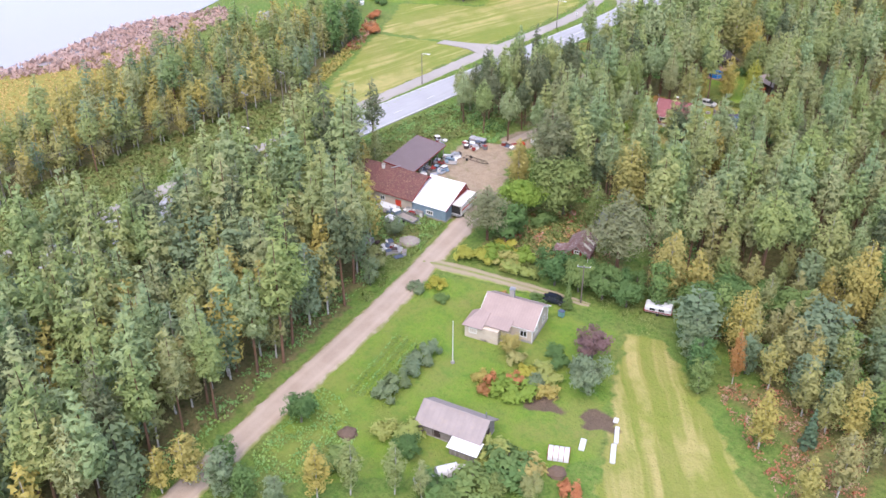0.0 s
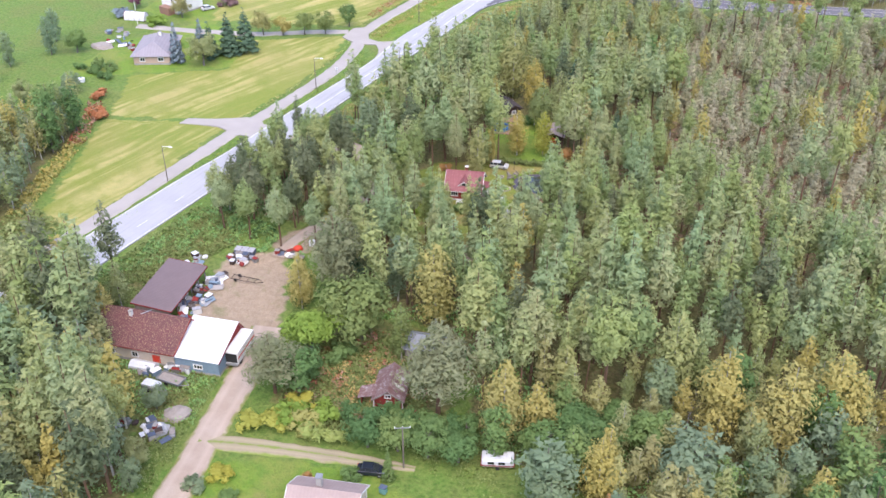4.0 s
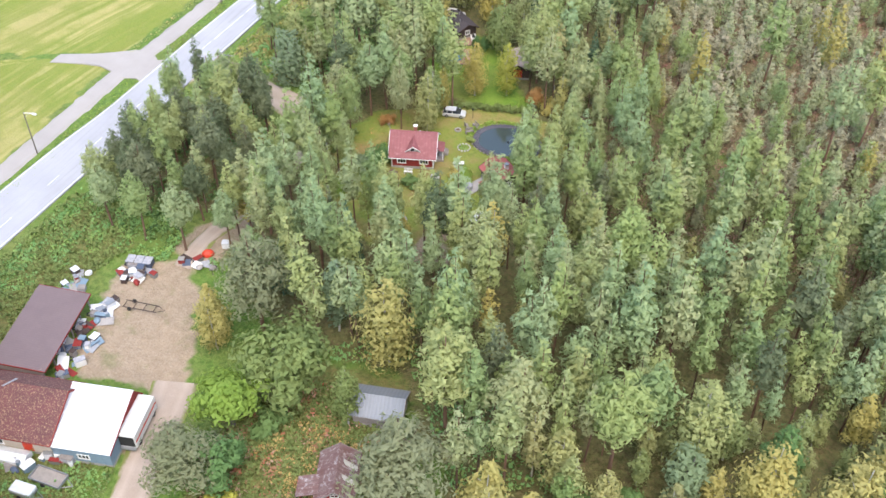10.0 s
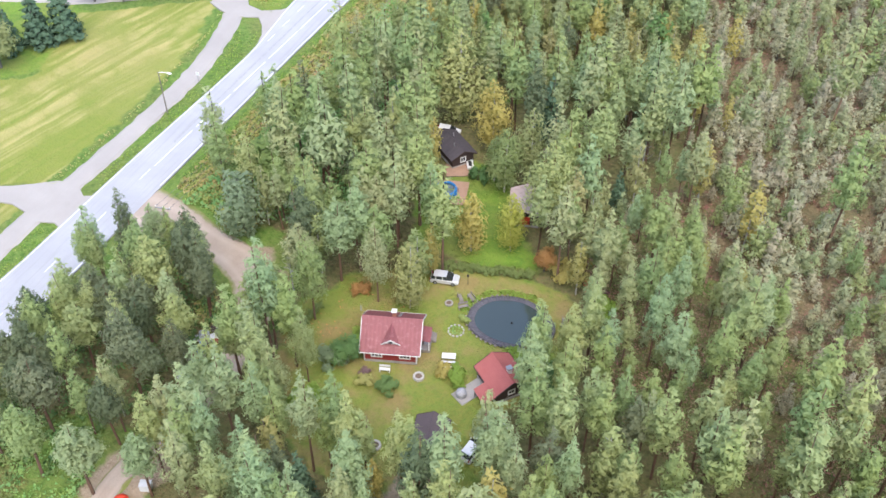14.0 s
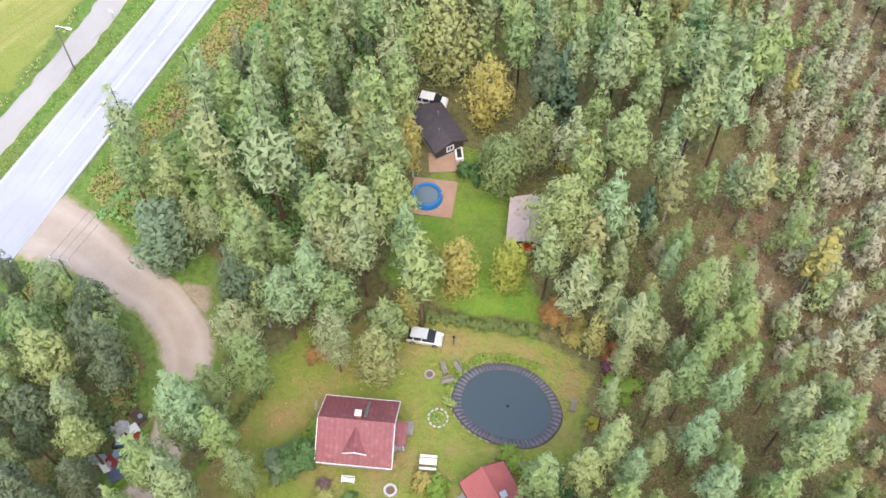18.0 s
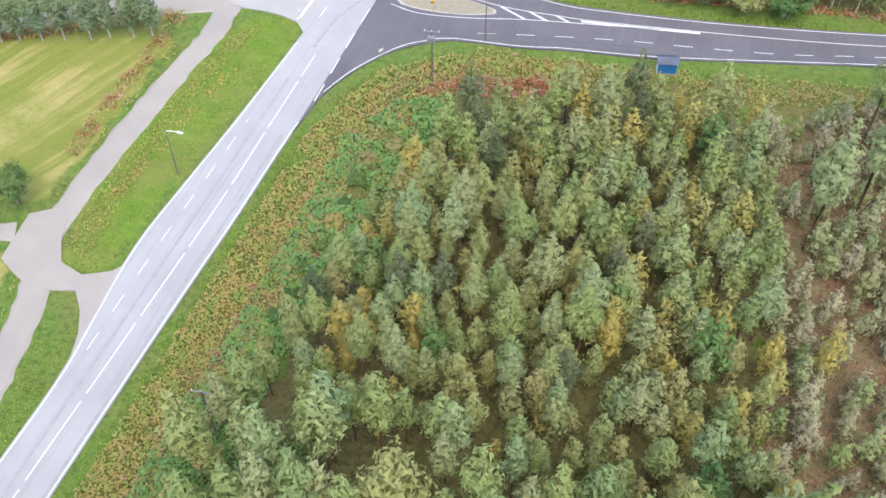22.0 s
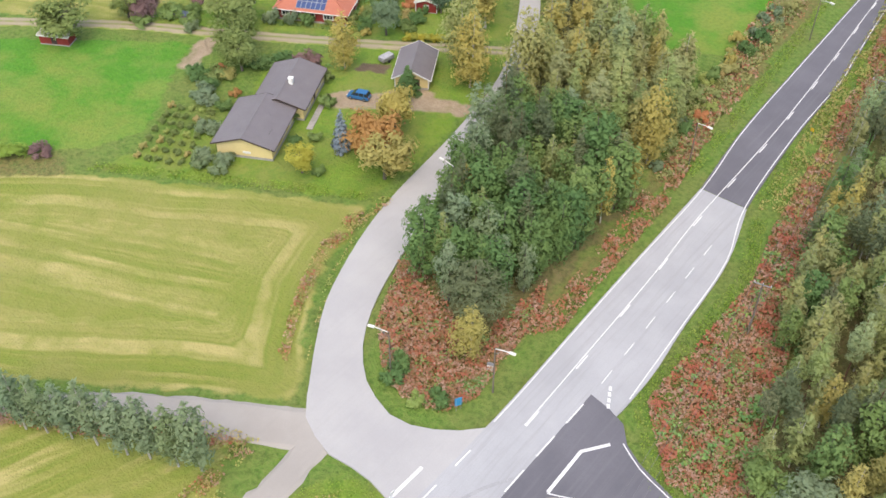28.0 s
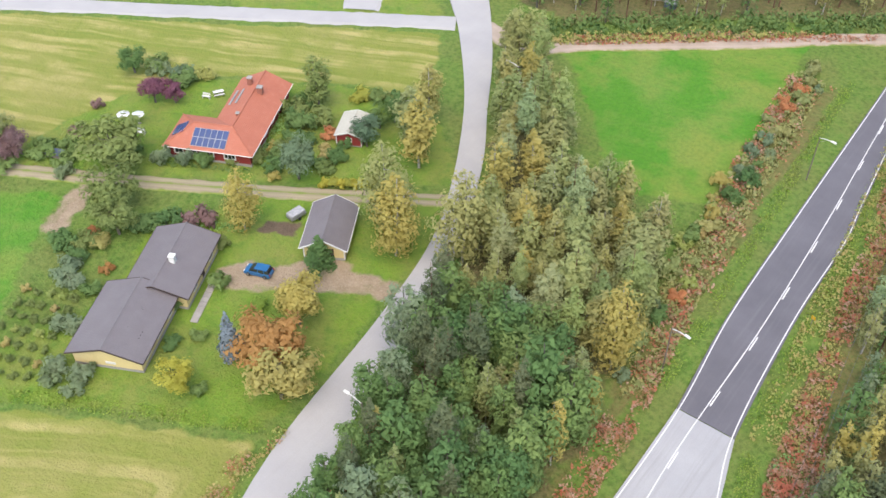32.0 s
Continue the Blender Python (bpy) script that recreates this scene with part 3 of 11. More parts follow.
# ---- the plan: roads, yards, fields and woods (metres) ----
MAIN_L = [(-176.5, -60), (-175.6, 165), (-174.6, 190), (-173.5, 203), (-172.9, 232), (-171.9, 258), (-171.8, 270), (-172.6, 278), (-173.7, 291), (-173.0, 303.5), (-172.0, 318), (-171.1, 337), (-170.6, 349), (-170.5, 358.6), (-170.6, 366), (-171.1, 381), (-171.5, 396), (-171.9, 417.6), (-173.9, 437), (-174.8, 460), (-176.2, 506), (-181.4, 640)]
MAIN_R = [(-166.5, -60), (-165.5, 155), (-164.6, 195), (-164.1, 222), (-163.8, 250), (-163.4, 280), (-162.9, 300), (-162.8, 315), (-162.1, 328), (-161.2, 343.5), (-158.2, 372.5), (-159.2, 389), (-160.4, 404.8), (-163.9, 418.7), (-165.8, 442.6), (-166.1, 462), (-167.2, 472), (-169.5, 495), (-174.9, 640)]
SIDE_S = [(-162.8, 316), (-161.9, 327), (-159.9, 332.6), (-157.3, 337.3), (-154.3, 341.4), (-150.7, 344.2), (-147.1, 345.9), (-136.6, 347.6), (-129.6, 349.5), (-122.6, 350.8), (-112.6, 353.1), (-83.0, 361.8), (-27.3, 378), (60, 404), (400, 500)]
SIDE_N = [(-158.2, 373), (-157.4, 369.6), (-155.6, 366.9), (-152.0, 364.9), (-147.9, 363.7), (-141.8, 362.1), (-132.5, 361.2), (-125.5, 361.9), (-113.5, 363.8), (-99.4, 366.6), (-83.4, 370.4), (-27.3, 386), (60, 412), (400, 508)]
LOOP_OUT = [(-169.2, 336.5), (-172.6, 341.6), (-178.0, 342.7), (-183.8, 342.1), (-189.1, 343.9), (-193.5, 349.2), (-197.9, 355.0), (-203.2, 363.7), (-209.2, 381.4), (-213.3, 407.3), (-218.7, 427.9), (-233.1, 453.6), (-249.8, 474.6), (-260.4, 485.2), (-292.3, 519.1)]
LOOP_IN = [(-168.4, 360.0), (-172.8, 355.2), (-177.1, 352.1), (-182.0, 351.5), (-186.8, 353.3), (-192.3, 358.4), (-197.0, 367.2), (-201.6, 382.0), (-207.2, 402.8), (-211.6, 421.6), (-221.3, 442.8), (-239.8, 471.9), (-252.3, 488.3), (-283.4, 523.2)]
PATH_C = [(-179.3, -60), (-178.9, 117), (-178.7, 157), (-178.5, 186), (-178.8, 212), (-178.0, 224), (-177.5, 241), (-177.9, 258), (-179.7, 270), (-182.5, 280.5), (-185.6, 288), (-186.4, 300.5), (-185.9, 321), (-185.0, 334.4), (-185.7, 340.5), (-186.6, 345.5)]
DIRT_C = [(-92, 15), (-99.7, 48.1), (-105.0, 72.2), (-108.9, 92.2), (-112.4, 108.9), (-116.8, 125.7), (-120.3, 138.7), (-124.1, 151.7)]
BRANCH_C = [(-117.0, 122.8), (-113.1, 124.4), (-105.6, 126.8), (-98.1, 128.9), (-91.0, 130.7), (-84.5, 132.4)]
DRIVE_C = [(-166.5, 221.8), (-158.7, 221.7), (-150.8, 219.6), (-143.4, 217.9), (-137.6, 213.6), (-134.8, 207.1), (-133.4, 199.0), (-134.2, 189.9), (-136.4, 179.7), (-136.3, 171.6)]
LANE_C = [(-313.3, 373.6), (-288.2, 391.7), (-259.7, 408.3), (-243.0, 418.4), (-232.1, 425.5), (-219.3, 433.9)]
NORTH_C = [(-394.1, 394.9), (-333.3, 426.0), (-292.8, 452.0), (-253.0, 477.7)]
ACCESS_S = [(-193.9, 213.7), (-184.2, 217.0), (-178.4, 217.6), (-170.6, 217.1)]
ACCESS_N = [(-185.8, 287.3), (-180.1, 283.3), (-175.3, 280.2), (-169.5, 277.6)]
FARM_LANE = [(-190.5, 287.7), (-201.4, 282.0), (-214.3, 273.9), (-232.7, 267.7), (-252.3, 263.3)]
STUB_W = [(-232.7, 312.5), (-211.0, 330.0), (-196.1, 338.6), (-190.0, 342.0), (-185.5, 345.5)]
STUB_E = [(-247.7, 479.9), (-236.6, 478.8), (-225.6, 488.0), (-203.8, 505.6), (-184.3, 522.9), (-164.3, 532.8)]
CARPARK = [(-271.6, 469.8), (-278.0, 480.8), (-283.5, 492.9)]

LAKE = [(-270.8, 52.2), (-269.4, 114.9), (-261.6, 135.8), (-264.1, 167.1), (-276.9, 198.4), (-309.0, 224.1), (-394.0, 275.5), (-900, 500), (-1600, 500), (-1600, -600), (-300, -400)]
FIELDS = [  # rim, kind of mowing: direction in degrees, or None for round and round
    ([(-267.3, 346.1), (-254.4, 356.9), (-217.5, 377.8), (-211.5, 380.7), (-205.6, 362.6), (-199.3, 353.4), (-193.4, 347.7), (-194.3, 343.6), (-202.8, 339.6), (-229.9, 321.3), (-250.9, 299.6), (-275.4, 309.9)], None),
    ([(-191.0, 162.8), (-212.6, 205.6), (-182.3, 218.3), (-181.3, 202.6), (-180.7, 175.2), (-180.1, 160.9)], 84),
    ([(-212.6, 207.7), (-226.8, 231.0), (-205.1, 246.4), (-212.7, 268.5), (-189.5, 284.3), (-183.8, 269.5), (-181.8, 247.8), (-182.2, 220.7)], 76),
    ([(-234.9, 277.0), (-248.5, 306.6), (-195.2, 337.0), (-189.8, 329.3), (-190.1, 293.8)], 70),
    ([(-330.1, 423.4), (-253.0, 472.7), (-246.5, 463.0), (-239.0, 452.9), (-252.6, 449.3), (-283.8, 431.0), (-287.6, 406.5), (-285.6, 393.3), (-313.4, 377.9)], 24),
    ([(-75.0, 129.6), (-69.8, 132.4), (-54.9, 121.3), (-38.2, 107.5), (-29.2, 92.5), (-47.6, 81.2), (-59.5, 99.0)], 130),
]
CROPS = [[(-303.3, 373.0), (-271.8, 396.2), (-255.5, 371.2), (-259.0, 361.6), (-271.9, 352.4), (-292.9, 328.2)],
         [(-230.2, 482.2), (-193.1, 513.4), (-189.5, 486.8), (-185.9, 458.3), (-201.4, 451.2), (-215.0, 468.0)],
         [(-151.0, 474.9), (-142.8, 461.3), (-125.0, 468.6), (-115.5, 489.4), (-125.8, 511.4), (-149.1, 506.4)]]
LAWNS = [[(-104.6, 82.4), (-108.5, 97.2), (-110.4, 108.0), (-112.7, 120.8), (-105.0, 124.6), (-92.8, 128.1), (-82.7, 127.2), (-76.6, 128.6), (-72.8, 123.0), (-67.2, 112.6), (-61.5, 100.9), (-65.6, 92.5), (-77.8, 81.7), (-89.8, 68.9), (-99.7, 68.4)],
         [(-130.0, 213.4), (-125.8, 221.6), (-116.6, 227.1), (-101.2, 230.9), (-93.0, 229.2), (-90.7, 217.1), (-96.6, 206.6), (-92.7, 199.7), (-96.1, 190.4), (-111.5, 187.7), (-121.6, 191.4), (-128.4, 200.2)],
         [(-119.6, 231.1), (-124.5, 241.0), (-118.2, 254.5), (-110.1, 252.9), (-110.1, 247.8), (-100.1, 234.0), (-108.4, 230.5)],
         [(-254.5, 358.9), (-246.0, 385.6), (-255.2, 400.5), (-244.7, 416.3), (-232.1, 424.0), (-220.2, 431.8), (-216.3, 421.1), (-214.7, 408.1), (-211.5, 386.3), (-212.9, 382.1)],
         [(-286.5, 394.2), (-288.7, 418.9), (-283.8, 430.1), (-256.1, 446.9), (-239.0, 450.9), (-225.9, 442.3), (-223.0, 436.1), (-243.0, 421.4)],
         [(-226.8, 232.0), (-244.1, 219.4), (-247.4, 250.7), (-237.8, 273.1), (-260.7, 274.9), (-268.6, 301.1), (-237.3, 305.4), (-232.3, 274.8), (-210.8, 269.8), (-205.1, 247.4)],
         [(-181.5, 284.7), (-185.0, 296.4), (-185.3, 317.3), (-182.7, 336.7), (-178.5, 342.0), (-173.1, 341.9), (-171.1, 336.4), (-172.8, 318.1), (-174.5, 298.1), (-175.3, 284.1)],
         [(-285.1, 281.0), (-310.4, 306.2), (-292.9, 328.2), (-275.4, 309.9)],
         [(-298.0, 456.8), (-289.5, 454.9), (-256.6, 477.7), (-265.8, 487.5), (-290.0, 477.3)]]
BARE = [[(-117.2, 125.6), (-121.0, 133.6), (-123.9, 141.6), (-122.7, 151.8), (-126.5, 161.8), (-135.2, 173.6), (-146.4, 169.2), (-140.7, 154.2), (-137.9, 147.2), (-126.8, 149.6), (-122.9, 139.6), (-120.1, 130.6)],
        [(-239.0, 399.6), (-236.2, 397.0), (-231.7, 399.6), (-227.5, 402.4), (-222.0, 407.1), (-214.2, 410.2), (-214.3, 413.8), (-224.5, 411.0), (-230.9, 407.6)],
        [(-139.9, 222.1), (-144.9, 219.5), (-139.0, 216.0), (-135.0, 217.2)],
        [(-136.4, 169.6), (-140.1, 177.5), (-134.7, 189.9), (-130.7, 190.0), (-132.2, 175.8)],
        [(-271.9, 400.0), (-268.8, 400.9), (-263.3, 389.6), (-266.8, 387.9)],
        [(-104.4, 187.0), (-98.3, 187.2), (-101.1, 195.2), (-104.2, 194.1)],
        [(-227.3, 411.0), (-223.6, 412.7), (-221.7, 408.5), (-225.4, 407.2)]]
SOIL = [[(-80.4, 106.3), (-74.8, 109.1), (-70.9, 105.4), (-76.5, 102.0)], [(-69.4, 108.4), (-64.8, 111.2), (-62.4, 106.9), (-66.4, 104.1)],
        [(-241.0, 411.2), (-235.6, 414.7), (-234.7, 411.8), (-240.1, 408.3)]]
MEADOW = [[(-163.9, 137.7), (-163.3, 180.6), (-152.0, 181.1), (-146.3, 171.2), (-150.6, 156.8), (-152.6, 141.5)],
          [(-111.0, 127.9), (-116.8, 143.9), (-112.3, 160.3), (-95.8, 164.0), (-88.0, 151.1), (-82.3, 137.2), (-96.8, 130.5)],
          [(-162.8, 228.1), (-162.1, 318.8), (-156.4, 335.4), (-143.5, 344.5), (-107.7, 350.6), (-82.5, 357.7), (-82.5, 348.5), (-126.3, 337.7), (-141.3, 324.4), (-148.0, 289.9), (-151.5, 235.7)],
          [(-157.6, 372.0), (-157.7, 405.1), (-161.8, 417.2), (-165.0, 458.6), (-169.2, 493.5), (-159.1, 484.3), (-150.7, 432.9), (-144.5, 400.0), (-141.5, 376.4), (-118.0, 369.2), (-86.7, 372.0), (-86.7, 369.3), (-132.4, 361.2), (-149.5, 362.9)],
          [(-171.3, 360.8), (-172.5, 383.2), (-173.2, 415.0), (-176.0, 458.4), (-183.2, 502.2), (-189.1, 491.1), (-186.9, 458.1), (-180.7, 419.5), (-177.5, 383.8), (-179.2, 368.4), (-192.8, 371.5), (-200.7, 383.1), (-200.6, 377.0), (-191.7, 359.4), (-182.0, 354.0), (-175.2, 355.4)],
          [(-201.3, 56.0), (-200.0, 144.8), (-195.6, 165.3), (-182.8, 161.6), (-180.5, 56.8)],
          [(-40.8, 122.4), (-54.5, 127.2), (-49.9, 135.2), (-30.3, 128.9), (-26.9, 113.3), (-35.1, 110.8)],
          [(-129.3, 123.2), (-141.0, 131.9), (-134.1, 137.2), (-123.0, 136.6), (-118.3, 121.6), (-113.9, 105.9), (-117.4, 105.7), (-122.4, 115.4)],
          [(-209.1, 379.4), (-205.2, 368.6), (-199.3, 358.9), (-197.4, 357.0), (-205.1, 364.6), (-211.1, 382.3)],
          [(-197.0, 333.9), (-217.3, 322.1), (-216.3, 319.0), (-193.2, 331.1)],
          [(-261.6, 358.8), (-254.4, 356.3), (-272.5, 337.8), (-277.8, 341.6)]]
SEDGE = [(-231.5, 54.6), (-229.7, 110.0), (-242.7, 143.5), (-253.4, 168.0), (-263.2, 167.2), (-260.7, 135.9), (-267.7, 115.0), (-269.8, 52.3)]

WOOD_A = [(-100, 0), (-103.2, 39.9), (-109.1, 66.0), (-113.5, 88.0), (-119.9, 112.5), (-127.3, 120.3), (-137.1, 123.4), (-143.9, 128.7), (-150.7, 138.5), (-156.5, 150.4), (-162.1, 139.9), (-161, 0)]
WOOD_B = [(-195.1, 51.5), (-197.0, 115.5), (-195.1, 161.3), (-204.8, 174.4), (-212.4, 194.2), (-221.5, 205.3), (-233.4, 187.0), (-239.3, 151.7), (-226.1, 111.2), (-220.7, 94.0), (-226.1, 50.1)]
WOOD_C = [(-159.9, 181.7), (-159.0, 211.1), (-149.0, 214.1), (-142.1, 210.9), (-138.3, 203.9), (-138.3, 185.7), (-139.1, 177.6), (-131.1, 177.8), (-118.2, 168.2), (-112.2, 163.3), (-95.8, 165.0), (-85.8, 153.3), (-78.0, 141.4), (-69.9, 140.9), (-52.0, 135.1), (-36.4, 128.5), (0, 118), (0, 203), (-18.5, 215.5), (-47.0, 221.5), (-62.6, 229.7), (-77.1, 240.3), (-84.1, 259.4), (-84.9, 275.7), (-148.1, 271.9), (-148.1, 261.9), (-154.4, 235.5), (-156.5, 228.4), (-148.7, 223.7), (-139.8, 226.1), (-131.9, 219.4), (-131.3, 205.2), (-132.8, 185.9)]
WOOD_D = [(-148.1, 271.9), (-84.9, 275.7), (-87.0, 279.7), (-92.0, 308.9), (-97.2, 340.3), (-126.3, 337.7), (-140.3, 323.5), (-144.2, 305.1), (-146.1, 285.0)]
BOG = [(-97.2, 340.3), (-92.0, 308.9), (-87.0, 276.6), (-84.1, 259.4), (-77.1, 240.3), (-62.6, 229.7), (-47.0, 221.5), (-18.5, 215.5), (80, 203), (80, 372), (-25.3, 362.3), (-82.5, 351.6)]
WOOD_E = [(-142.0, 373.3), (-118.0, 371.3), (-55.6, 378.7), (0, 390), (0, 430), (-80.9, 438.4), (-122.8, 501.7), (-149.1, 548.5), (-171.4, 549.9), (-167.3, 519.3), (-162.2, 483.9), (-159.0, 458.3), (-156.8, 442.8), (-154.2, 426.3), (-151.6, 410.8), (-147.1, 393.6)]
WOOD_F = [(-180.2, 369.3), (-186.1, 368.9), (-195.8, 374.3), (-201.2, 387.1), (-203.8, 403.1), (-208.2, 417.9), (-215.5, 436.4), (-223.2, 449.7), (-236.5, 471.3), (-231.1, 478.1), (-219.7, 463.3), (-204.3, 446.8), (-189.7, 446.4), (-183.7, 429.5), (-179.1, 404.2), (-177.0, 382.8)]
WOOD_N = [(-247.9, 493.0), (-234.9, 490.7), (-212.5, 510.5), (-189.2, 528.6), (-167.3, 549.4), (-167.0, 603.1), (-295.1, 594.6), (-264.3, 500.7)]
HOMES = [(-118.7, 225.0), (-131.0, 215.3), (-127.3, 201.3), (-120.6, 189.4), (-96.2, 189.4), (-93.7, 201.7), (-93.5, 208.8), (-90.1, 218.1), (-91.9, 230.3), (-101.2, 231.9)]
CABIN_YARD = [(-127.2, 262.0), (-120.1, 261.4), (-110.0, 255.9), (-102.9, 249.2), (-101.1, 235.0), (-106.3, 231.7), (-114.5, 230.3), (-116.4, 237.3), (-122.4, 241.1), (-123.3, 249.1), (-127.3, 255.0)]
KEEP_OUT = [HOMES, CABIN_YARD, CROPS[1], CROPS[2], [(-100.2, 152.6), (-92.0, 153.0), (-89.7, 161.2), (-99.0, 161.8)], [(-110.0, 256.9), (-104.9, 256.2), (-102.8, 261.4), (-107.9, 263.1)]]

# ---- the ground: one sheet to the horizon ----
CORE_X, CORE_Y = np.arange(-372, 13, 1.7), np.arange(24, 562, 1.7)
gx = np.concatenate([[-4000, -2000, -1200, -800, -560, -440, -395], CORE_X, [30, 70, 140, 300, 700, 1500, 4000]])
gy = np.concatenate([[-4000, -1500, -600, -250, -90, -20, 5], CORE_Y, [590, 650, 760, 1000, 1600, 2600, 4500]])
GX, GY = (a.ravel() for a in np.meshgrid(gx, gy))


def zone(polys, soft=1.2, rough=0.8, seed=1):
    out = np.zeros(len(GX))
    for i, p in enumerate(polys):
        d = depth_in(GX, GY, p) + wave(GX, GY, 9, seed + i) * rough * 0.6 + wave(GX, GY, 3.5, seed + 50 + i) * rough * 0.4
        out = np.maximum(out, np.clip(d / (2 * soft) + 0.5, 0, 1))
    return out


ROADS = [(MAIN_L, 2.0), (MAIN_R, 2.0), (PATH_C, 3.0), (SIDE_S, 2.0), (SIDE_N, 2.0), (LOOP_OUT, 2.5), (LOOP_IN, 2.5), (DIRT_C, 3.5), (BRANCH_C, 2.5), (DRIVE_C, 3), (LANE_C, 2.5), (NORTH_C, 3.5), (ACCESS_S, 4), (ACCESS_N, 5), (FARM_LANE, 3), (STUB_W, 3), (STUB_E, 3)]
verge = np.zeros(len(GX))
for line, w in ROADS:
    verge = np.maximum(verge, np.clip(2.2 - reach(GX, GY, line) / (w + 1.5), 0, 1))
layers = {
    "zone_a": (zone(LAWNS, seed=10), zone([f for f, _ in FIELDS], 0.8, seed=20), zone(BARE, 0.9, 1.3, seed=30)),
    "zone_b": (zone([WOOD_A, WOOD_B, WOOD_C, WOOD_D, WOOD_E, WOOD_F, WOOD_N], 2, 2, seed=40), zone([BOG], 4, 4, seed=50), zone(CROPS, 0.8, 0.6, seed=60)),
    "zone_d": (zone(LAWNS[1:2], 1.2, 1.2, seed=95), np.zeros(len(GX)), np.zeros(len(GX))),
    "zone_c": (zone(MEADOW, 1.5, 1.6, seed=70) * (1 - 0.9 * (verge > 0.75)), zone([SEDGE], 2, 2, seed=80), zone(SOIL, 0.5, 0.5, seed=90)),
}
mow = np.zeros(len(GX))
for rim, way in FIELDS:
    d = depth_in(GX, GY, rim)
    inner = d > -3
    turn = radians(24 if way is None else way)
    s = -GX * math.sin(turn) + GY * math.cos(turn)
    if way is None:
        s = np.where(d < 11, d, s)
    mow = np.where(inner, s, mow)
low = np.clip(depth_in(GX, GY, LAKE) / 6 + 0.6, 0, 1)
GZ = -0.12 + 0.05 * wave(GX, GY, 14, 3) - 0.10 * verge - 0.9 * low
POND = [(-106.6, 220.0), (-106.6, 222.7), (-104.7, 225.3), (-100.9, 226.7), (-97.1, 225.9), (-94.2, 223.2), (-94.1, 220.2), (-95.9, 217.8), (-99.2, 216.8), (-102.9, 217.0), (-105.5, 218.3)]
GZ = GZ - 1.2 * np.clip(depth_in(GX, GY, POND) / 2.0, 0, 1)
cols, rows = len(gx), len(gy)
idx = (np.arange(rows - 1)[:, None] * cols + np.arange(cols - 1)[None, :]).ravel()
gm = bpy.data.meshes.new("ground")
gm.vertices.add(len(GX))
gm.vertices.foreach_set("co", np.stack([GX, GY, GZ], 1).ravel())
quads = np.stack([idx, idx + 1, idx + cols + 1, idx + cols], 1)
gm.loops.add(quads.size)
gm.polygons.add(len(quads))
gm.loops.foreach_set("vertex_index", quads.ravel())
gm.polygons.foreach_set("loop_start", np.arange(len(quads)) * 4)
gm.update()
for key, (r, g, b) in layers.items():
    gm.attributes.new(key, "FLOAT_COLOR", "POINT").data.foreach_set("color", np.stack([r, g, b, np.ones(len(GX))], 1).astype(np.float32).ravel())
gm.attributes.new("mow", "FLOAT", "POINT").data.foreach_set("value", mow.astype(np.float32))
gm.materials.append(M_GROUND)
gm.polygons.foreach_set("use_smooth", np.ones(len(quads), bool))
tagged(new("ground", gm), "flat grassland, woodland floor and mown fields", "ground", kind="structure")


# ---- roads ----
def ribbon(name, left, right, z, material, label, category="road"):
    """A road surface between two rims of points at like distances."""
    a, b = smooth(left, 3), smooth(right, 3)
    n = max(len(a), len(b))

    def even(line):
        p = np.array(line)
        s = np.r_[0, np.cumsum(np.hypot(*np.diff(p, axis=0).T))]
        q = np.linspace(0, s[-1], n)
        return np.stack([np.interp(q, s, p[:, 0]), np.interp(q, s, p[:, 1])], 1)

    a, b = even(a), even(b)
    verts = [(x, y, z) for x, y in a] + [(x, y, z) for x, y in b] + [(x, y, -0.5) for x, y in a] + [(x, y, -0.5) for x, y in b]
    faces = []
    for i in range(n - 1):
        faces += [(i, n + i, n + i + 1, i + 1), (i, i + 1, 2 * n + i + 1, 2 * n + i), (n + i + 1, n + i, 3 * n + i, 3 * n + i + 1)]
    return tagged(new(name, mesh(name, verts, faces, material)), label, category, kind="structure")


def track(name, line, width, z, material, label, seed=0, category="track"):
    """A road along a middle line, with a 'rim' layer that tells how far it is from its sides, and uneven sides."""
    p = np.array(smooth(line, 1.6))
    d = np.gradient(p, axis=0)
    d /= np.linalg.norm(d, axis=1)[:, None]
    nrm = np.stack([-d[:, 1], d[:, 0]], 1)
    ks = [-1, -0.75, -0.4, 0, 0.4, 0.75, 1]
    w = np.interp(np.linspace(0, 1, len(p)), np.linspace(0, 1, len(width)), width) if isinstance(width, (list, tuple)) else np.full(len(p), width)
    verts, rim = [], []
    for k in ks:
        jit = wave(p[:, 0], p[:, 1], 4, seed + int(k * 10) + 20) * 0.25 * abs(k)
        q = p + nrm * (k * (w / 2 + jit))[:, None]
        verts += [(x, y, z - 0.03 * abs(k) - (0.25 if abs(k) == 1 else 0)) for x, y in q]
        rim += [1 - abs(k)] * len(p)
    n = len(p)
    faces = [(j * n + i, j * n + i + 1, (j + 1) * n + i + 1, (j + 1) * n + i)[::-1] for j in range(len(ks) - 1) for i in range(n - 1)]
    m = mesh(name, verts, faces, material)
    m.attributes.new("rim", "FLOAT", "POINT").data.foreach_set("value", np.array(rim, np.float32))
    return tagged(new(name, m), label, category, kind="structure")


def cut(line_l, line_r, y0, y1):
    """The stretch of the main road between two distances."""
    out = []
    for line in (line_l, line_r):
        p = np.array(line)
        ys = [y0, *[y for y in p[:, 1] if y0 < y < y1], y1]
        out.append([(float(np.interp(y, p[:, 1], p[:, 0])), y) for y in ys])
    return out


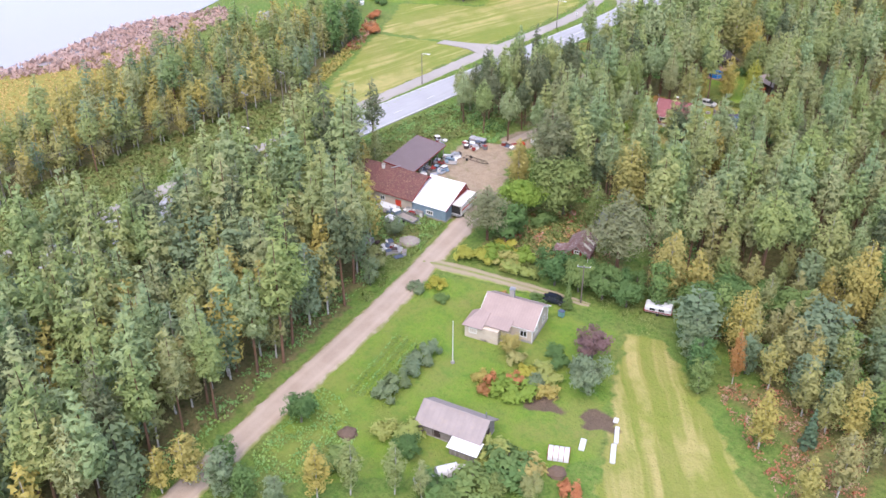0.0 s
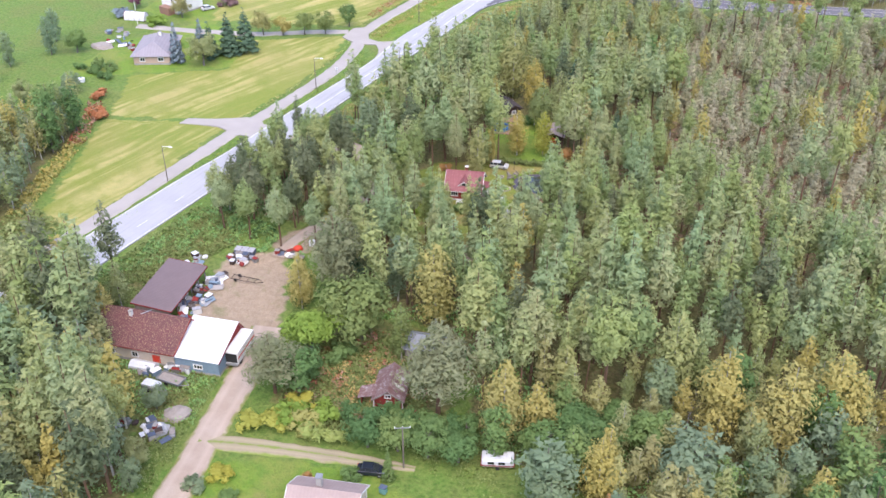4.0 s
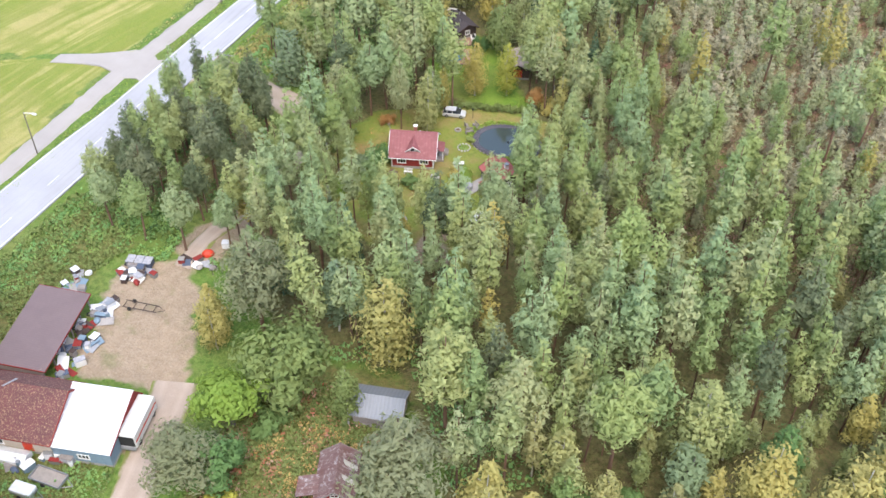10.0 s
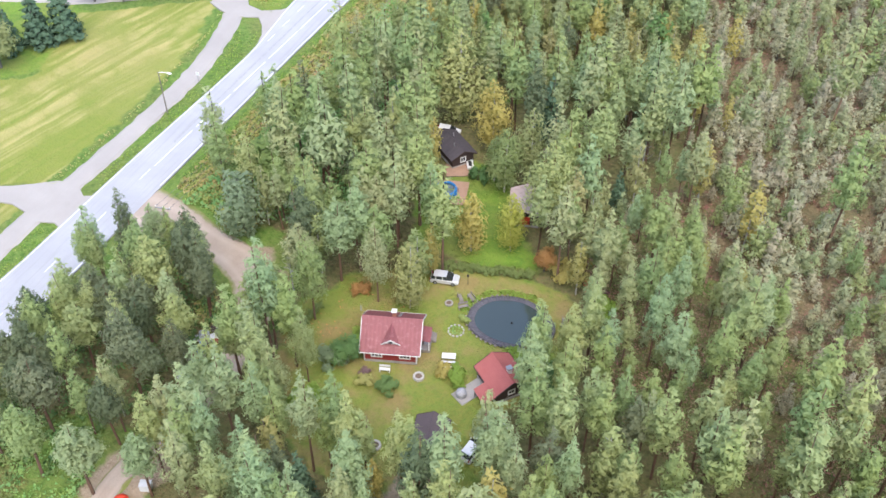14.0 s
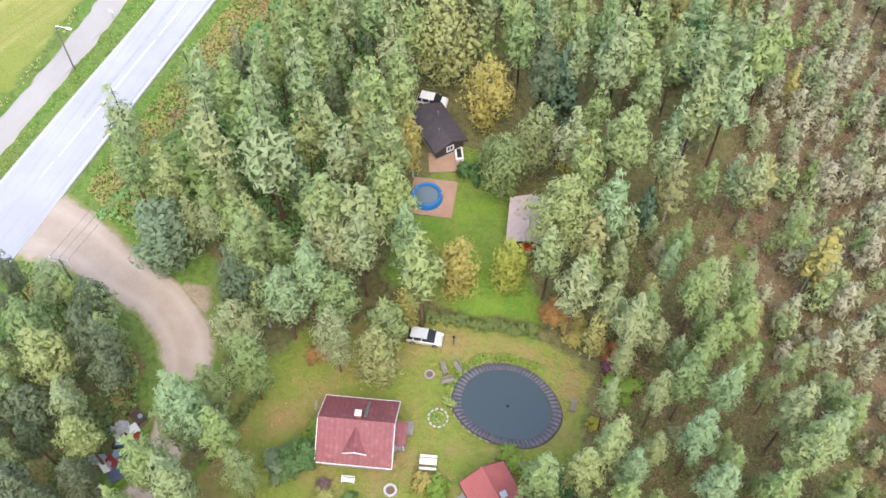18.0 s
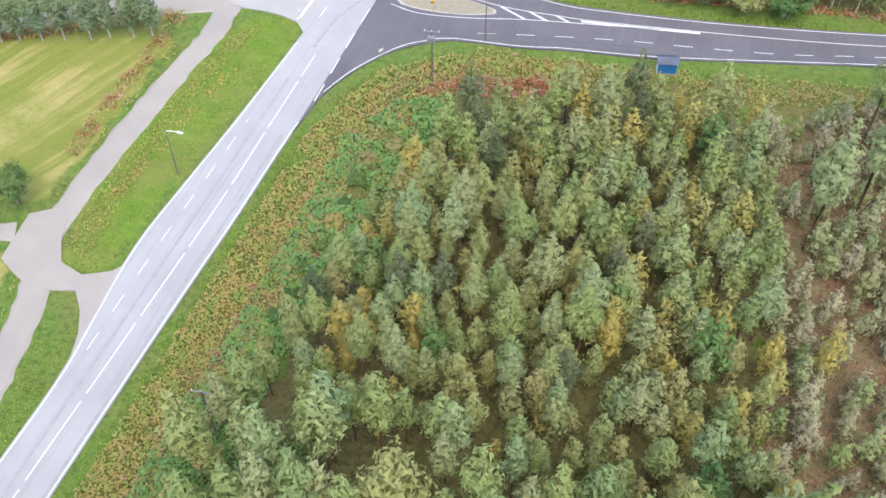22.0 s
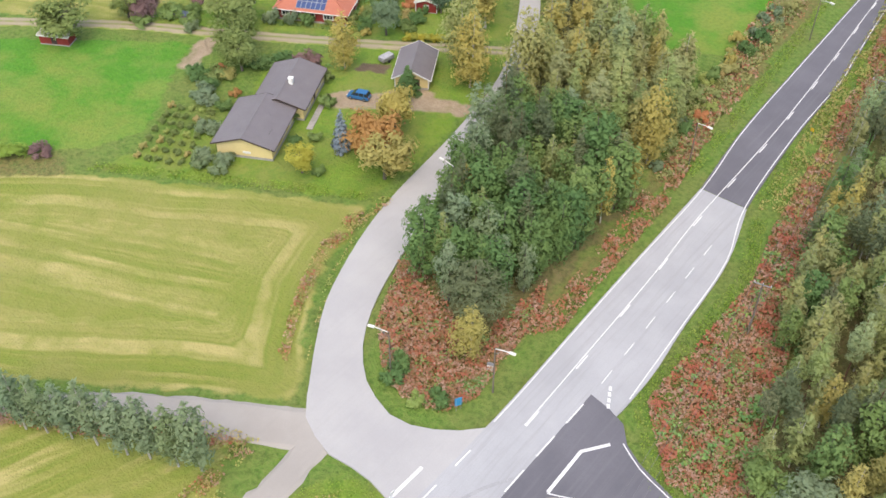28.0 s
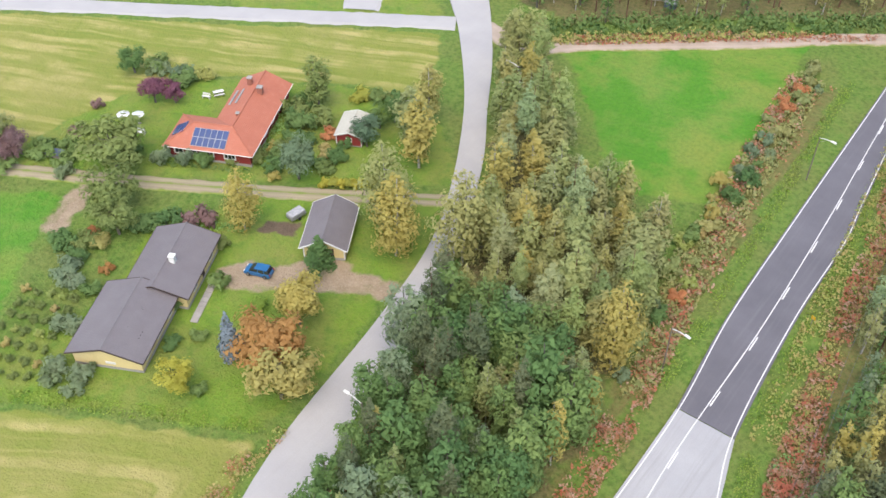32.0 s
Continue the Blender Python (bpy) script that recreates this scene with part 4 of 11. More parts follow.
ribbon("road", *cut(MAIN_L, MAIN_R, -60, 418), 0.030, M_OLD, "worn light grey asphalt main road with faded lines")
ribbon("road", *cut(MAIN_L, MAIN_R, 418.1, 640), 0.034, M_NEW, "newer dark asphalt main road with white lines")
ribbon("road", SIDE_S, [(-162.9, 370.6), *SIDE_N[1:]], 0.036, M_NEW, "dark asphalt side road joining the main road")
ribbon("road", LOOP_OUT, LOOP_IN, 0.026, M_LOOP, "pale gritted asphalt village road bending away")
track("path", PATH_C, 4.3, 0.020, M_PATH, "pale asphalt foot and cycle path", 3, "path")
track("track", DIRT_C, [5.0, 5.2, 5.5, 6, 6, 5.5, 7], 0.014, M_DIRT, "brown gravel farm road")
track("track", BRANCH_C, [4.2, 3.6, 3.2, 3.0, 2.6, 1.4], 0.010, M_LANE, "overgrown farm drive with a grassy middle", 5)
track("track", DRIVE_C, [13, 9, 7, 7.5, 6, 4.4, 4, 3.6, 3.6], 0.010, M_DIRT, "pinkish gravel drive through the pines", 7)
track("track", LANE_C, 3.6, 0.010, M_LANE, "gravel lane with grassy middle", 9)
track("road", NORTH_C, 5.4, 0.022, M_LOOP, "pale asphalt road across the fields", 11, "road")
ribbon("track", [(-194.0, 212.1), (-184.3, 214.9), (-180.5, 214.0), (-178.0, 212.4), (-175.6, 214.1), (-171.3, 212.4)], [(-193.9, 215.3), (-185.1, 219.3), (-181.2, 222.4), (-177.2, 223.1), (-175.0, 220.6), (-171.0, 222.5)], 0.024, M_PATH, "pale gritted crossing from path to road", "track")
ribbon("track", [(-189.5, 282.8), (-184.8, 280.4), (-181.0, 279.3), (-178.8, 281.9), (-176.3, 281.3), (-174.3, 278.2), (-172.8, 275.4), (-172.0, 272.4)], [(-190.5, 290.8), (-185.9, 294.3), (-184.1, 289.4), (-182.6, 285.6), (-179.1, 283.7), (-175.7, 284.5), (-173.4, 286.7), (-172.1, 289.3)], 0.024, M_PATH, "pale gritted crossing from path to road", "track")
track("track", FARM_LANE, 3.6, 0.012, M_PATH, "pale gravel farm lane", 17)
track("track", STUB_W, [3.6, 3.6, 4.2, 6.5, 7], 0.016, M_PATH, "pale gravel lane behind a row of trees", 19)
track("track", STUB_E, [6, 4, 4, 4, 5, 5], 0.012, M_DIRT, "brown gravel lane at the wood's edge", 21)
track("track", CARPARK, [8, 9, 9], 0.014, M_LOOP, "pale gravel yard", 23)

line_bm = bmesh.new()


def stripe(points, width, z=0.050, dash=None, gap=0.0, offset=0.0):
    """White paint along a line, whole or in dashes."""
    p = np.array(smooth(points, 1.5))
    s = np.r_[0, np.cumsum(np.hypot(*np.diff(p, axis=0).T))]
    runs = [(0, s[-1])] if not dash else [(a, min(a + dash, s[-1])) for a in np.arange(offset, s[-1], dash + gap)]
    for a, b in runs:
        q = np.unique(np.r_[a, s[(s > a + 0.3) & (s < b - 0.3)], b])
        c = np.stack([np.interp(q, s, p[:, 0]), np.interp(q, s, p[:, 1])], 1)
        d = np.gradient(c, axis=0)
        d /= np.linalg.norm(d, axis=1)[:, None] + 1e-9
        n = np.stack([-d[:, 1], d[:, 0]], 1) * width / 2
        va = [line_bm.verts.new((*v, z)) for v in c + n]
        vb = [line_bm.verts.new((*v, z)) for v in c - n]
        for i in range(len(c) - 1):
            line_bm.faces.new((vb[i], vb[i + 1], va[i + 1], va[i]))


def shifted(line, dx, y0, y1):
    p = np.array(line)
    ys = [y0, *[y for y in p[:, 1] if y0 < y < y1], y1]
    return [(float(np.interp(y, p[:, 1], p[:, 0])) + dx, y) for y in ys]


stripe(shifted(MAIN_L, 0.3, -60, 337), 0.16)
stripe(shifted(MAIN_L, 0.3, 359, 640), 0.16)
stripe(shifted(MAIN_R, -0.3, -60, 212), 0.16)
stripe(shifted(MAIN_R, -0.3, 228, 320), 0.16)
stripe([(x - 0.1, y + 0.4) for x, y in SIDE_S[1:]], 0.16)
stripe([(x + 0.1, y - 0.5) for x, y in SIDE_N[2:]], 0.16)
stripe(shifted(MAIN_R, -0.3, 373, 640), 0.16)
stripe([(-171.3, -60), (-169.1, 117), (-168.4, 232)], 0.13, dash=3, gap=9)
stripe([(-168.2, 232), (-167.2, 270), (-166.5, 300), (-166.8, 335)], 0.17, dash=11, gap=1.2)
stripe([(-166.8, 361), (-167.2, 376), (-167.8, 395), (-168.8, 412), (-169.1, 438), (-170.4, 465), (-172.8, 500)], 0.15)
stripe([(-166.6, 361), (-166.9, 376), (-167.6, 395), (-168.5, 412), (-168.8, 438), (-170.1, 465), (-172.6, 500)], 0.2, dash=3, gap=9)
stripe([(-172.8, 501), (-178.2, 640)], 0.18, dash=9, gap=3)
stripe([(-170.6, 274), (-170.7, 293), (-170.2, 318)], 0.13, dash=2.8, gap=3.4)
stripe([(-170.1, 344), (-169.8, 357)], 0.2, dash=3, gap=3.6)
stripe([(-162.5, 325), (-163.0, 347), (-162.8, 369)], 0.2, dash=4, gap=2.6)
stripe([(-162.8, 373), (-163.4, 390), (-164.2, 409)], 0.13, dash=2.8, gap=3.4)
stripe([(-173.0, 347.9), (-173.2, 342.1)], 0.5)
stripe([(-158.9, 354.6), (-159.0, 362.2)], 0.45)
stripe([(-159.0, 362.1), (-156.7, 365.3)], 0.45)
for k in range(4):
    stripe([(-159.9 - 0.45 * k, 370.0 + 0.9 * k), (-160.3 - 0.45 * k, 370.6 + 0.9 * k)], 0.4)
stripe([(-144.0, 348.8), (-131.7, 352.3), (-119.9, 355.2), (-107.6, 357.6), (-95.6, 360.3), (-83.5, 364.0), (-27.3, 380), (60, 406)], 0.14, dash=3, gap=3.4)
stripe([(-158.9, 354.4), (-151.8, 357.2), (-142.4, 356.9), (-137.4, 357.1), (-132.9, 357.6), (-128.5, 358.0), (-116.0, 360.2), (-99.5, 363.4), (-83.4, 367.0), (-27.3, 383)], 0.16)
stripe([(-160.2, 351.3), (-155.1, 350.5), (-148.1, 351.7), (-142.6, 353.3), (-137.7, 354.8), (-130.5, 356.5), (-116.0, 359.7)], 0.16)
stripe([(-128.7, 357.5), (-121.5, 358.7), (-109.5, 361.0)], 0.5)
for (xa, ya), (xb, yb) in (((-142.4, 356.8), (-137.7, 354.9)), ((-137.4, 357.0), (-134.0, 355.7)), ((-132.9, 357.5), (-130.6, 356.6))):
    stripe([(xa, ya), (xb, yb)], 0.4)
lines_mesh = bpy.data.meshes.new("road_marking")
line_bm.to_mesh(lines_mesh)
line_bm.free()
lines_mesh.materials.append(M_LINE)
line_bm = bmesh.new()
for i, (points, wide) in enumerate((([(-167.8, 336.6), (-167.3, 343.8), (-165.4, 350.0), (-163.2, 353.6)], 0.5), ([(-169.0, 238.8), (-168.5, 298.5), (-168.5, 328.5)], 0.45), ([(-164.5, 239.0), (-164.1, 298.8), (-164.0, 316.7)], 0.45))):
    stripe(points, wide, 0.041 + 0.002 * i)
tyre_mesh = bpy.data.meshes.new("tyre_marks")
line_bm.to_mesh(tyre_mesh)
line_bm.free()
tyre_mesh.materials.append(M_TYRE)
tagged(new("tyre_marks", tyre_mesh), "darker wheel tracks worn into the pale asphalt", "road marking", kind="structure")
tagged(new("road_marking", lines_mesh), "white painted road lines, dashes and hatching", "road marking", kind="structure")


# ---- trees ----
def cloud(r, blobs, n, size, slim=1.0):
    """Leaf clumps as small triangles over the outer parts of rounded masses: their corners, and the soft outward slope of each."""
    blobs = np.array(blobs)
    w = blobs[:, 3] ** 2
    k = r.choice(len(blobs), n, p=w / w.sum())
    d = r.normal(size=(n, 3))
    d[:, 2] += 0.25
    d /= np.linalg.norm(d, axis=1)[:, None]
    inner = (np.arange(n) % 4 == 0)[:, None]
    p = blobs[k, :3] + d * blobs[k, 3:6] * np.where(inner, r.uniform(0.2, 0.75, (n, 1)), r.uniform(0.7, 1.08, (n, 1)))
    mid = blobs[:, :3].mean(0)
    outward = (p - mid) / (np.abs(blobs[:, :3] - mid).max(0) + 0.3)
    outward /= np.linalg.norm(outward, axis=1)[:, None] + 1e-9
    soft = d * 0.75 + outward * 0.5 + [0, 0, 0.35]
    soft /= np.linalg.norm(soft, axis=1)[:, None]
    nrm = soft + r.normal(size=(n, 3)) * 0.22
    nrm /= np.linalg.norm(nrm, axis=1)[:, None]
    u = d + np.array([0, 0, 0.3]) + r.normal(size=(n, 3)) * 0.6
    u -= nrm * (u * nrm).sum(1)[:, None]
    u /= np.linalg.norm(u, axis=1)[:, None] + 1e-9
    v = np.cross(nrm, u)
    s = size * np.where(inner, 1.35, r.uniform(0.6, 1.2, (n, 1)))
    a, b = r.uniform(1.0, 1.7, (n, 1)) / slim ** 0.5, r.uniform(0.4, 0.75, (n, 1)) * slim
    out = np.stack([p + u * s * a, p - u * s * 0.5 + v * s * b, p - u * s * 0.5 - v * s * b], 1)
    return out.reshape(-1, 3), np.repeat(soft, 3, 0)


def slopes(m, normals):
    """Soft shading over a crown, as its many leaves give it."""
    m.attributes.new("custom_normal", "FLOAT_VECTOR", "POINT").data.foreach_set("vector", normals.astype(np.float32).ravel())


def stem(r, h, radius, lean=0.02, limbs=0, lo=0.4, spread=1.2):
    """A tapered trunk with a few limbs: places and faces."""
    V, F = [], []

    def limb(p, q, r0, r1, sides=5, bend=0.0):
        base = len(V)
        mid = (np.array(p) + q) / 2 + r.normal(size=3) * bend
        for c, rad in ((p, r0), (mid, (r0 + r1) / 2), (q, r1)):
            for i in range(sides):
                a = math.tau * i / sides
                V.append((c[0] + rad * math.cos(a), c[1] + rad * math.sin(a), c[2]))
        for j in range(2):
            for i in range(sides):
                F.append((base + j * sides + i, base + j * sides + (i + 1) % sides, base + (j + 1) * sides + (i + 1) % sides, base + (j + 1) * sides + i))

    top = np.array([r.normal() * lean * h, r.normal() * lean * h, h * 0.94])
    limb((0, 0, -0.3), top, radius, radius * 0.2, 6, 0.12)
    for _ in range(limbs):
        f = r.uniform(lo, 0.88)
        a = r.uniform(0, math.tau)
        p = top * f
        q = p + np.array([math.cos(a) * spread, math.sin(a) * spread, r.uniform(0.3, 0.9) * spread]) * r.uniform(0.6, 1.1) * (1.15 - f)
        limb(p, q, radius * 0.3, 0.015, 4, 0.08)
    return np.array(V), F


def pine_masses(r, h, cr, lo=0.34):
    out, tiers = [], 9
    for i in range(tiers):
        g = (i + 0.4) / tiers
        R = cr * (0.72 + 0.28 * g / 0.25) if g < 0.25 else cr * max(0.12, 1 - ((g - 0.25) / 0.8) ** 1.35)
        n = 5 if g < 0.7 else 3
        turn = r.uniform(0, math.tau)
        for j in range(n):
            a, k = turn + math.tau * j / n + r.uniform(-0.35, 0.35), r.uniform(0.35, 0.74)
            b = max(0.28, R * r.uniform(0.28, 0.42))
            z = (lo + (1 - lo) * g) * h + r.uniform(-0.4, 0.3) + 0.25 * k * R
            out.append((R * k * math.cos(a), R * k * math.sin(a), z, b, b, b * 0.9))
        out.append((0, 0, (lo + (1 - lo) * g) * h, R * 0.4, R * 0.4, 0.5))
    out.append((0, 0, h - 0.5, 0.24, 0.24, 0.6))
    return out


def birch_masses(r, h, cr, lo=0.2):
    out, n = [], 36
    for i in range(n):
        g = (i + 0.5) / n
        R = cr * math.sin(math.pi * min(0.98, 0.16 + 0.82 * g)) ** 0.7 * (1.1 - 0.3 * g)
        a, k = i * 2.4 + r.uniform(-0.6, 0.6), r.uniform(0.2, 0.66)
        b = max(0.35, R * r.uniform(0.36, 0.5))
        out.append((R * k * math.cos(a), R * k * math.sin(a), (lo + (1 - lo) * g) * h - 0.35, b, b, b * 1.3))
    return out


def leafy_masses(r, h, cr, lo=0.1):
    out, n = [], 42
    for i in range(n):
        g = (i + 0.5) / n
        R = cr * math.sin(math.pi * (0.14 + 0.72 * g)) ** 0.6
        a, k = i * 2.4 + r.uniform(-0.7, 0.7), r.uniform(0.25, 0.75)
        b = R * r.uniform(0.3, 0.44)
        out.append((R * k * math.cos(a), R * k * math.sin(a), (lo + (1 - lo) * g * 0.96) * h - 0.3, b, b, b * 1.15))
    return out


def round_masses(r, h, cr, lo=0.15):
    out = []
    for i in range(36):
        d = r.normal(size=3)
        d /= np.linalg.norm(d)
        k = r.uniform(0.3, 0.8)
        b = cr * r.uniform(0.2, 0.36)
        out.append((d[0] * cr * k, d[1] * cr * k, h * (lo + (1 - lo) * 0.5) + d[2] * h * (1 - lo) * 0.5 * k * 1.05, b, b, b * 0.9))
    return out


def spruce_masses(r, h, cr):
    out = []
    for i in range(56):
        g = (i / 56) ** 0.85
        R = cr * (1 - g) ** 0.9 + 0.06
        a = i * 2.4 + r.uniform(-0.3, 0.3)
        out.append((R * 0.7 * math.cos(a), R * 0.7 * math.sin(a), h * (0.06 + 0.93 * g) - 0.2 * R, max(0.14, R * 0.45), max(0.14, R * 0.45), 0.16 + 0.12 * R))
    return out


def bush_masses(r, h, cr):
    return [(r.uniform(-1, 1) * cr * 0.65, r.uniform(-1, 1) * cr * 0.65, h * r.uniform(0.2, 0.72), cr * r.uniform(0.25, 0.42), cr * r.uniform(0.25, 0.42), h * r.uniform(0.2, 0.32)) for _ in range(14)]


# kind: masses, height, crown radius, leaf size, leaves near, leaves far, bark, trunk radius
TREES = {
    "pine": (lambda r, h, c: pine_masses(r, h, c, 0.4), 17.0, 2.4, 0.23, 1750, 760, "pine", 0.17),
    "old_pine": (lambda r, h, c: pine_masses(r, h, c, 0.42), 16.5, 3.6, 0.29, 2200, 850, "pine", 0.24),
    "yard_pine": (lambda r, h, c: pine_masses(r, h, c, 0.12), 12.5, 4.3, 0.32, 2600, 950, "pine", 0.28),
    "bog": (lambda r, h, c: pine_masses(r, h, c, 0.12), 5.4, 1.45, 0.17, 560, 300, "grey", 0.07),
    "birch": (birch_masses, 12.5, 2.2, 0.25, 1200, 400, "birch", 0.13),
    "broad_birch": (lambda r, h, c: birch_masses(r, h, c, 0.12), 13.0, 4.0, 0.25, 2700, 900, "birch", 0.18),
    "broad_pine": (lambda r, h, c: pine_masses(r, h, c, 0.28), 17.0, 5.0, 0.26, 3800, 1200, "pine", 0.26),
    "aspen": (leafy_masses, 13.5, 2.9, 0.31, 1300, 450, "grey", 0.2),
    "alder": (lambda r, h, c: leafy_masses(r, h, c, 0.04), 12.5, 3.7, 0.32, 1700, 600, "grey", 0.2),
    "round": (round_masses, 6.5, 3.2, 0.22, 2500, 700, "grey", 0.2),
    "spruce": (spruce_masses, 11.0, 2.3, 0.32, 1500, 600, "grey", 0.16),
    "bush": (bush_masses, 1.7, 1.25, 0.19, 500, 200, "grey", 0.04),
}
MODELS = {}


def model(kind, leaf, near, variant):
    """Crown corners and trunk of one of a kind's variants, and their meshes where it stands near."""
    key = (kind, leaf, near, variant)
    if key not in MODELS:
        make, h, cr, size, n_near, n_far, bark, radius = TREES[kind]
        r = np.random.default_rng(variant * 7 + 100 * near + sum(map(ord, kind)))
        c, slope = cloud(r, make(r, h, cr), n_near if near else n_far, size if near else size * 1.35, 0.8 if "pine" in kind or kind == "bog" else 1.0)
        s = stem(r, h * (0.8 if kind in ("round", "bush") else 1), radius, limbs=8 if near and kind != "bush" else 0, spread=cr)
        meshes = None
        if near:
            crown = mesh("crown", c, np.arange(len(c)).reshape(-1, 3), LEAF[leaf])
            slopes(crown, slope)
            meshes = crown, mesh("trunk", *s, BARK[bark])
        MODELS[key] = c, s, meshes, slope
    return MODELS[key]


NAMES = {"pine": "pine_tree", "broad_birch": "birch_tree", "broad_pine": "pine_tree", "old_pine": "pine_tree", "yard_pine": "pine_tree", "bog": "bog_pine", "birch": "birch_tree", "aspen": "aspen_tree", "alder": "aspen_tree", "round": "broadleaf_tree", "spruce": "spruce_tree", "bush": "shrub"}
LOOKS = {"pine": "grey-green", "dark_pine": "dark green", "grey_pine": "greyish green", "bog_pine": "thin grey-green", "birch": "pale green", "gold": "yellowing", "orange": "orange", "aspen": "dense green", "willow": "grey-green",
         "lime": "bright lime green", "yellow": "yellow", "hazel": "olive-green", "meadow": "olive-brown", "spruce": "dark green", "blue": "blue-grey", "rust": "rust-brown", "purple": "dark purple", "mauve": "fading purple-brown", "nettle": "green"}
tree_rng = random.Random(5)


def plant(kind, leaf, x, y, size=1.0, wide=1.0, where="in the pine wood", group=""):
    """One tree or shrub as a thing of its own, with trunk and crown."""
    if leaf == "nettle":
        leaf = "aspen"
    crown, trunk = model(kind, leaf, 1, tree_rng.randrange(6))[2]
    word = {"pine_tree": "pine with a bare reddish trunk", "birch_tree": "birch with a pale trunk", "aspen_tree": "leafy tall-crowned tree", "broadleaf_tree": "round-crowned garden tree", "spruce_tree": "pointed spruce", "shrub": "leafy shrub", "bog_pine": "stunted pine"}[NAMES[kind]]
    ob = thing(NAMES[kind], f"{LOOKS.get(leaf, leaf)} {word} {where}", "shrub" if kind == "bush" else "tree", x, y, tree_rng.uniform(0, 360), -0.1, group)
    ob.scale = (size * wide, size * wide, size)
    for name, m in (("trunk", trunk), ("crown", crown)):
        new(name, m).parent = ob
    return ob


def stand(name, label, spots, leaf, bark):
    """A far or uncountable wood as one mesh: spots are (kind, x, y, size, turn, tint)."""
    if not spots:
        return
    V, N, tint, nv = [], [], [], 0
    tris, quads_ = [], []
    for kind, x, y, s, turn, tone, light, wide in spots:
        c, (tv, tf), _, slope = model(kind, leaf, 0, int(tone * 977) % 5)
        c = c[:3 * int(len(c) / 3 * light)]
        ca, sa = math.cos(turn) * s * wide, math.sin(turn) * s * wide
        ct, st = math.cos(turn), math.sin(turn)
        bare = tv * [1, 1, 0] + [0, 0, 0.001]
        for dirs in (slope[:len(c)], bare / np.linalg.norm(bare, axis=1)[:, None]):
            N.append(np.stack([dirs[:, 0] * ct - dirs[:, 1] * st, dirs[:, 0] * st + dirs[:, 1] * ct, dirs[:, 2]], 1))
        for verts in (c, tv):
            V.append(np.stack([verts[:, 0] * ca - verts[:, 1] * sa + x, verts[:, 0] * sa + verts[:, 1] * ca + y, verts[:, 2] * s - 0.1], 1))
            tint.append(np.full(len(verts), tone))
        tris.append(np.arange(len(c)).reshape(-1, 3) + nv)
        quads_.append(np.array(tf) + nv + len(c))
        nv += len(c) + len(tv)
    V, T, Q = np.concatenate(V), np.concatenate(tris), np.concatenate(quads_)
    m = bpy.data.meshes.new(name)
    m.vertices.add(len(V))
    m.vertices.foreach_set("co", V.ravel())
    m.loops.add(T.size + Q.size)
    m.polygons.add(len(T) + len(Q))
    m.loops.foreach_set("vertex_index", np.concatenate([T.ravel(), Q.ravel()]))
    m.polygons.foreach_set("loop_start", np.concatenate([np.arange(len(T)) * 3, T.size + np.arange(len(Q)) * 4]))
    m.materials.append(LEAF[leaf])
    m.materials.append(BARK[bark])
    m.polygons.foreach_set("material_index", np.concatenate([np.zeros(len(T), np.int32), np.ones(len(Q), np.int32)]))
    m.update()
    m.attributes.new("tint", "FLOAT", "POINT").data.foreach_set("value", np.concatenate(tint).astype(np.float32))
    slopes(m, np.concatenate(N))
    tagged(new(name, m), label, "trees", kind="stuff")


def scatter_spots(poly, spacing, seed, jitter=0.42, clear=3.0):
    """Uneven planting places in a wood, clear of roads and yards."""
    r = np.random.default_rng(seed)
    xs, ys = [q[0] for q in poly], [q[1] for q in poly]
    X, Y = (a.ravel() for a in np.meshgrid(np.arange(min(xs), max(xs), spacing), np.arange(min(ys), max(ys), spacing * 0.87)))
    X = X + r.uniform(-jitter, jitter, len(X)) * spacing + (np.round(Y / (spacing * 0.87)) % 2) * spacing / 2
    Y = Y + r.uniform(-jitter, jitter, len(Y)) * spacing
    ok = inside(X, Y, poly)
    for k in KEEP_OUT:
        ok &= depth_in(X, Y, k) < 0.5
    for line in (DIRT_C, DRIVE_C, BRANCH_C, STUB_E):
        ok &= reach(X, Y, line) > clear
    return X[ok], Y[ok], r


NEAR_BOX = [(-160.1, 174.6), (-68.5, 178.5), (-80.6, 284.2), (-148.0, 279.9)]
FAR = {}


def grow(poly, spacing, mix, seed, sizes=(0.75, 1.15), near=None, most=300, where="in the pine wood", thin=0.0, avoid=(), east=-16, light=1.0, wide=1.0):
    """Fills a wood: mix is (kind, leaf, share); those in the near stretch stand as things, the rest join the far stands."""
    X, Y, r = scatter_spots(poly, spacing, seed)
    gaps = wave(X, Y, 16, seed) < 1 - thin
    gaps &= X < east
    for a in [*avoid, *CLEARINGS]:
        gaps &= ~inside(X, Y, a)
    shares = np.array([m[2] for m in mix])
    drift = wave(X, Y, 30, seed + 3)
    picks = r.choice(len(mix), len(X), p=shares / shares.sum())
    close = inside(X, Y, near) if near else np.zeros(len(X), bool)
    count = 0
    for x, y, k, c, g, dr in zip(X, Y, picks, close, gaps, drift):
        if not g:
            continue
        kind, leaf, _ = mix[k]
        s = r.uniform(*sizes) * (1 + 0.08 * dr)
        if c and count < most:
            plant(kind, leaf, x, y, s, wide * r.uniform(0.8, 1.15), where)
            count += 1
        else:
            FAR.setdefault((kind, leaf), []).append((kind, x, y, s, r.uniform(0, math.tau), r.uniform(0, 0.999), light, wide))


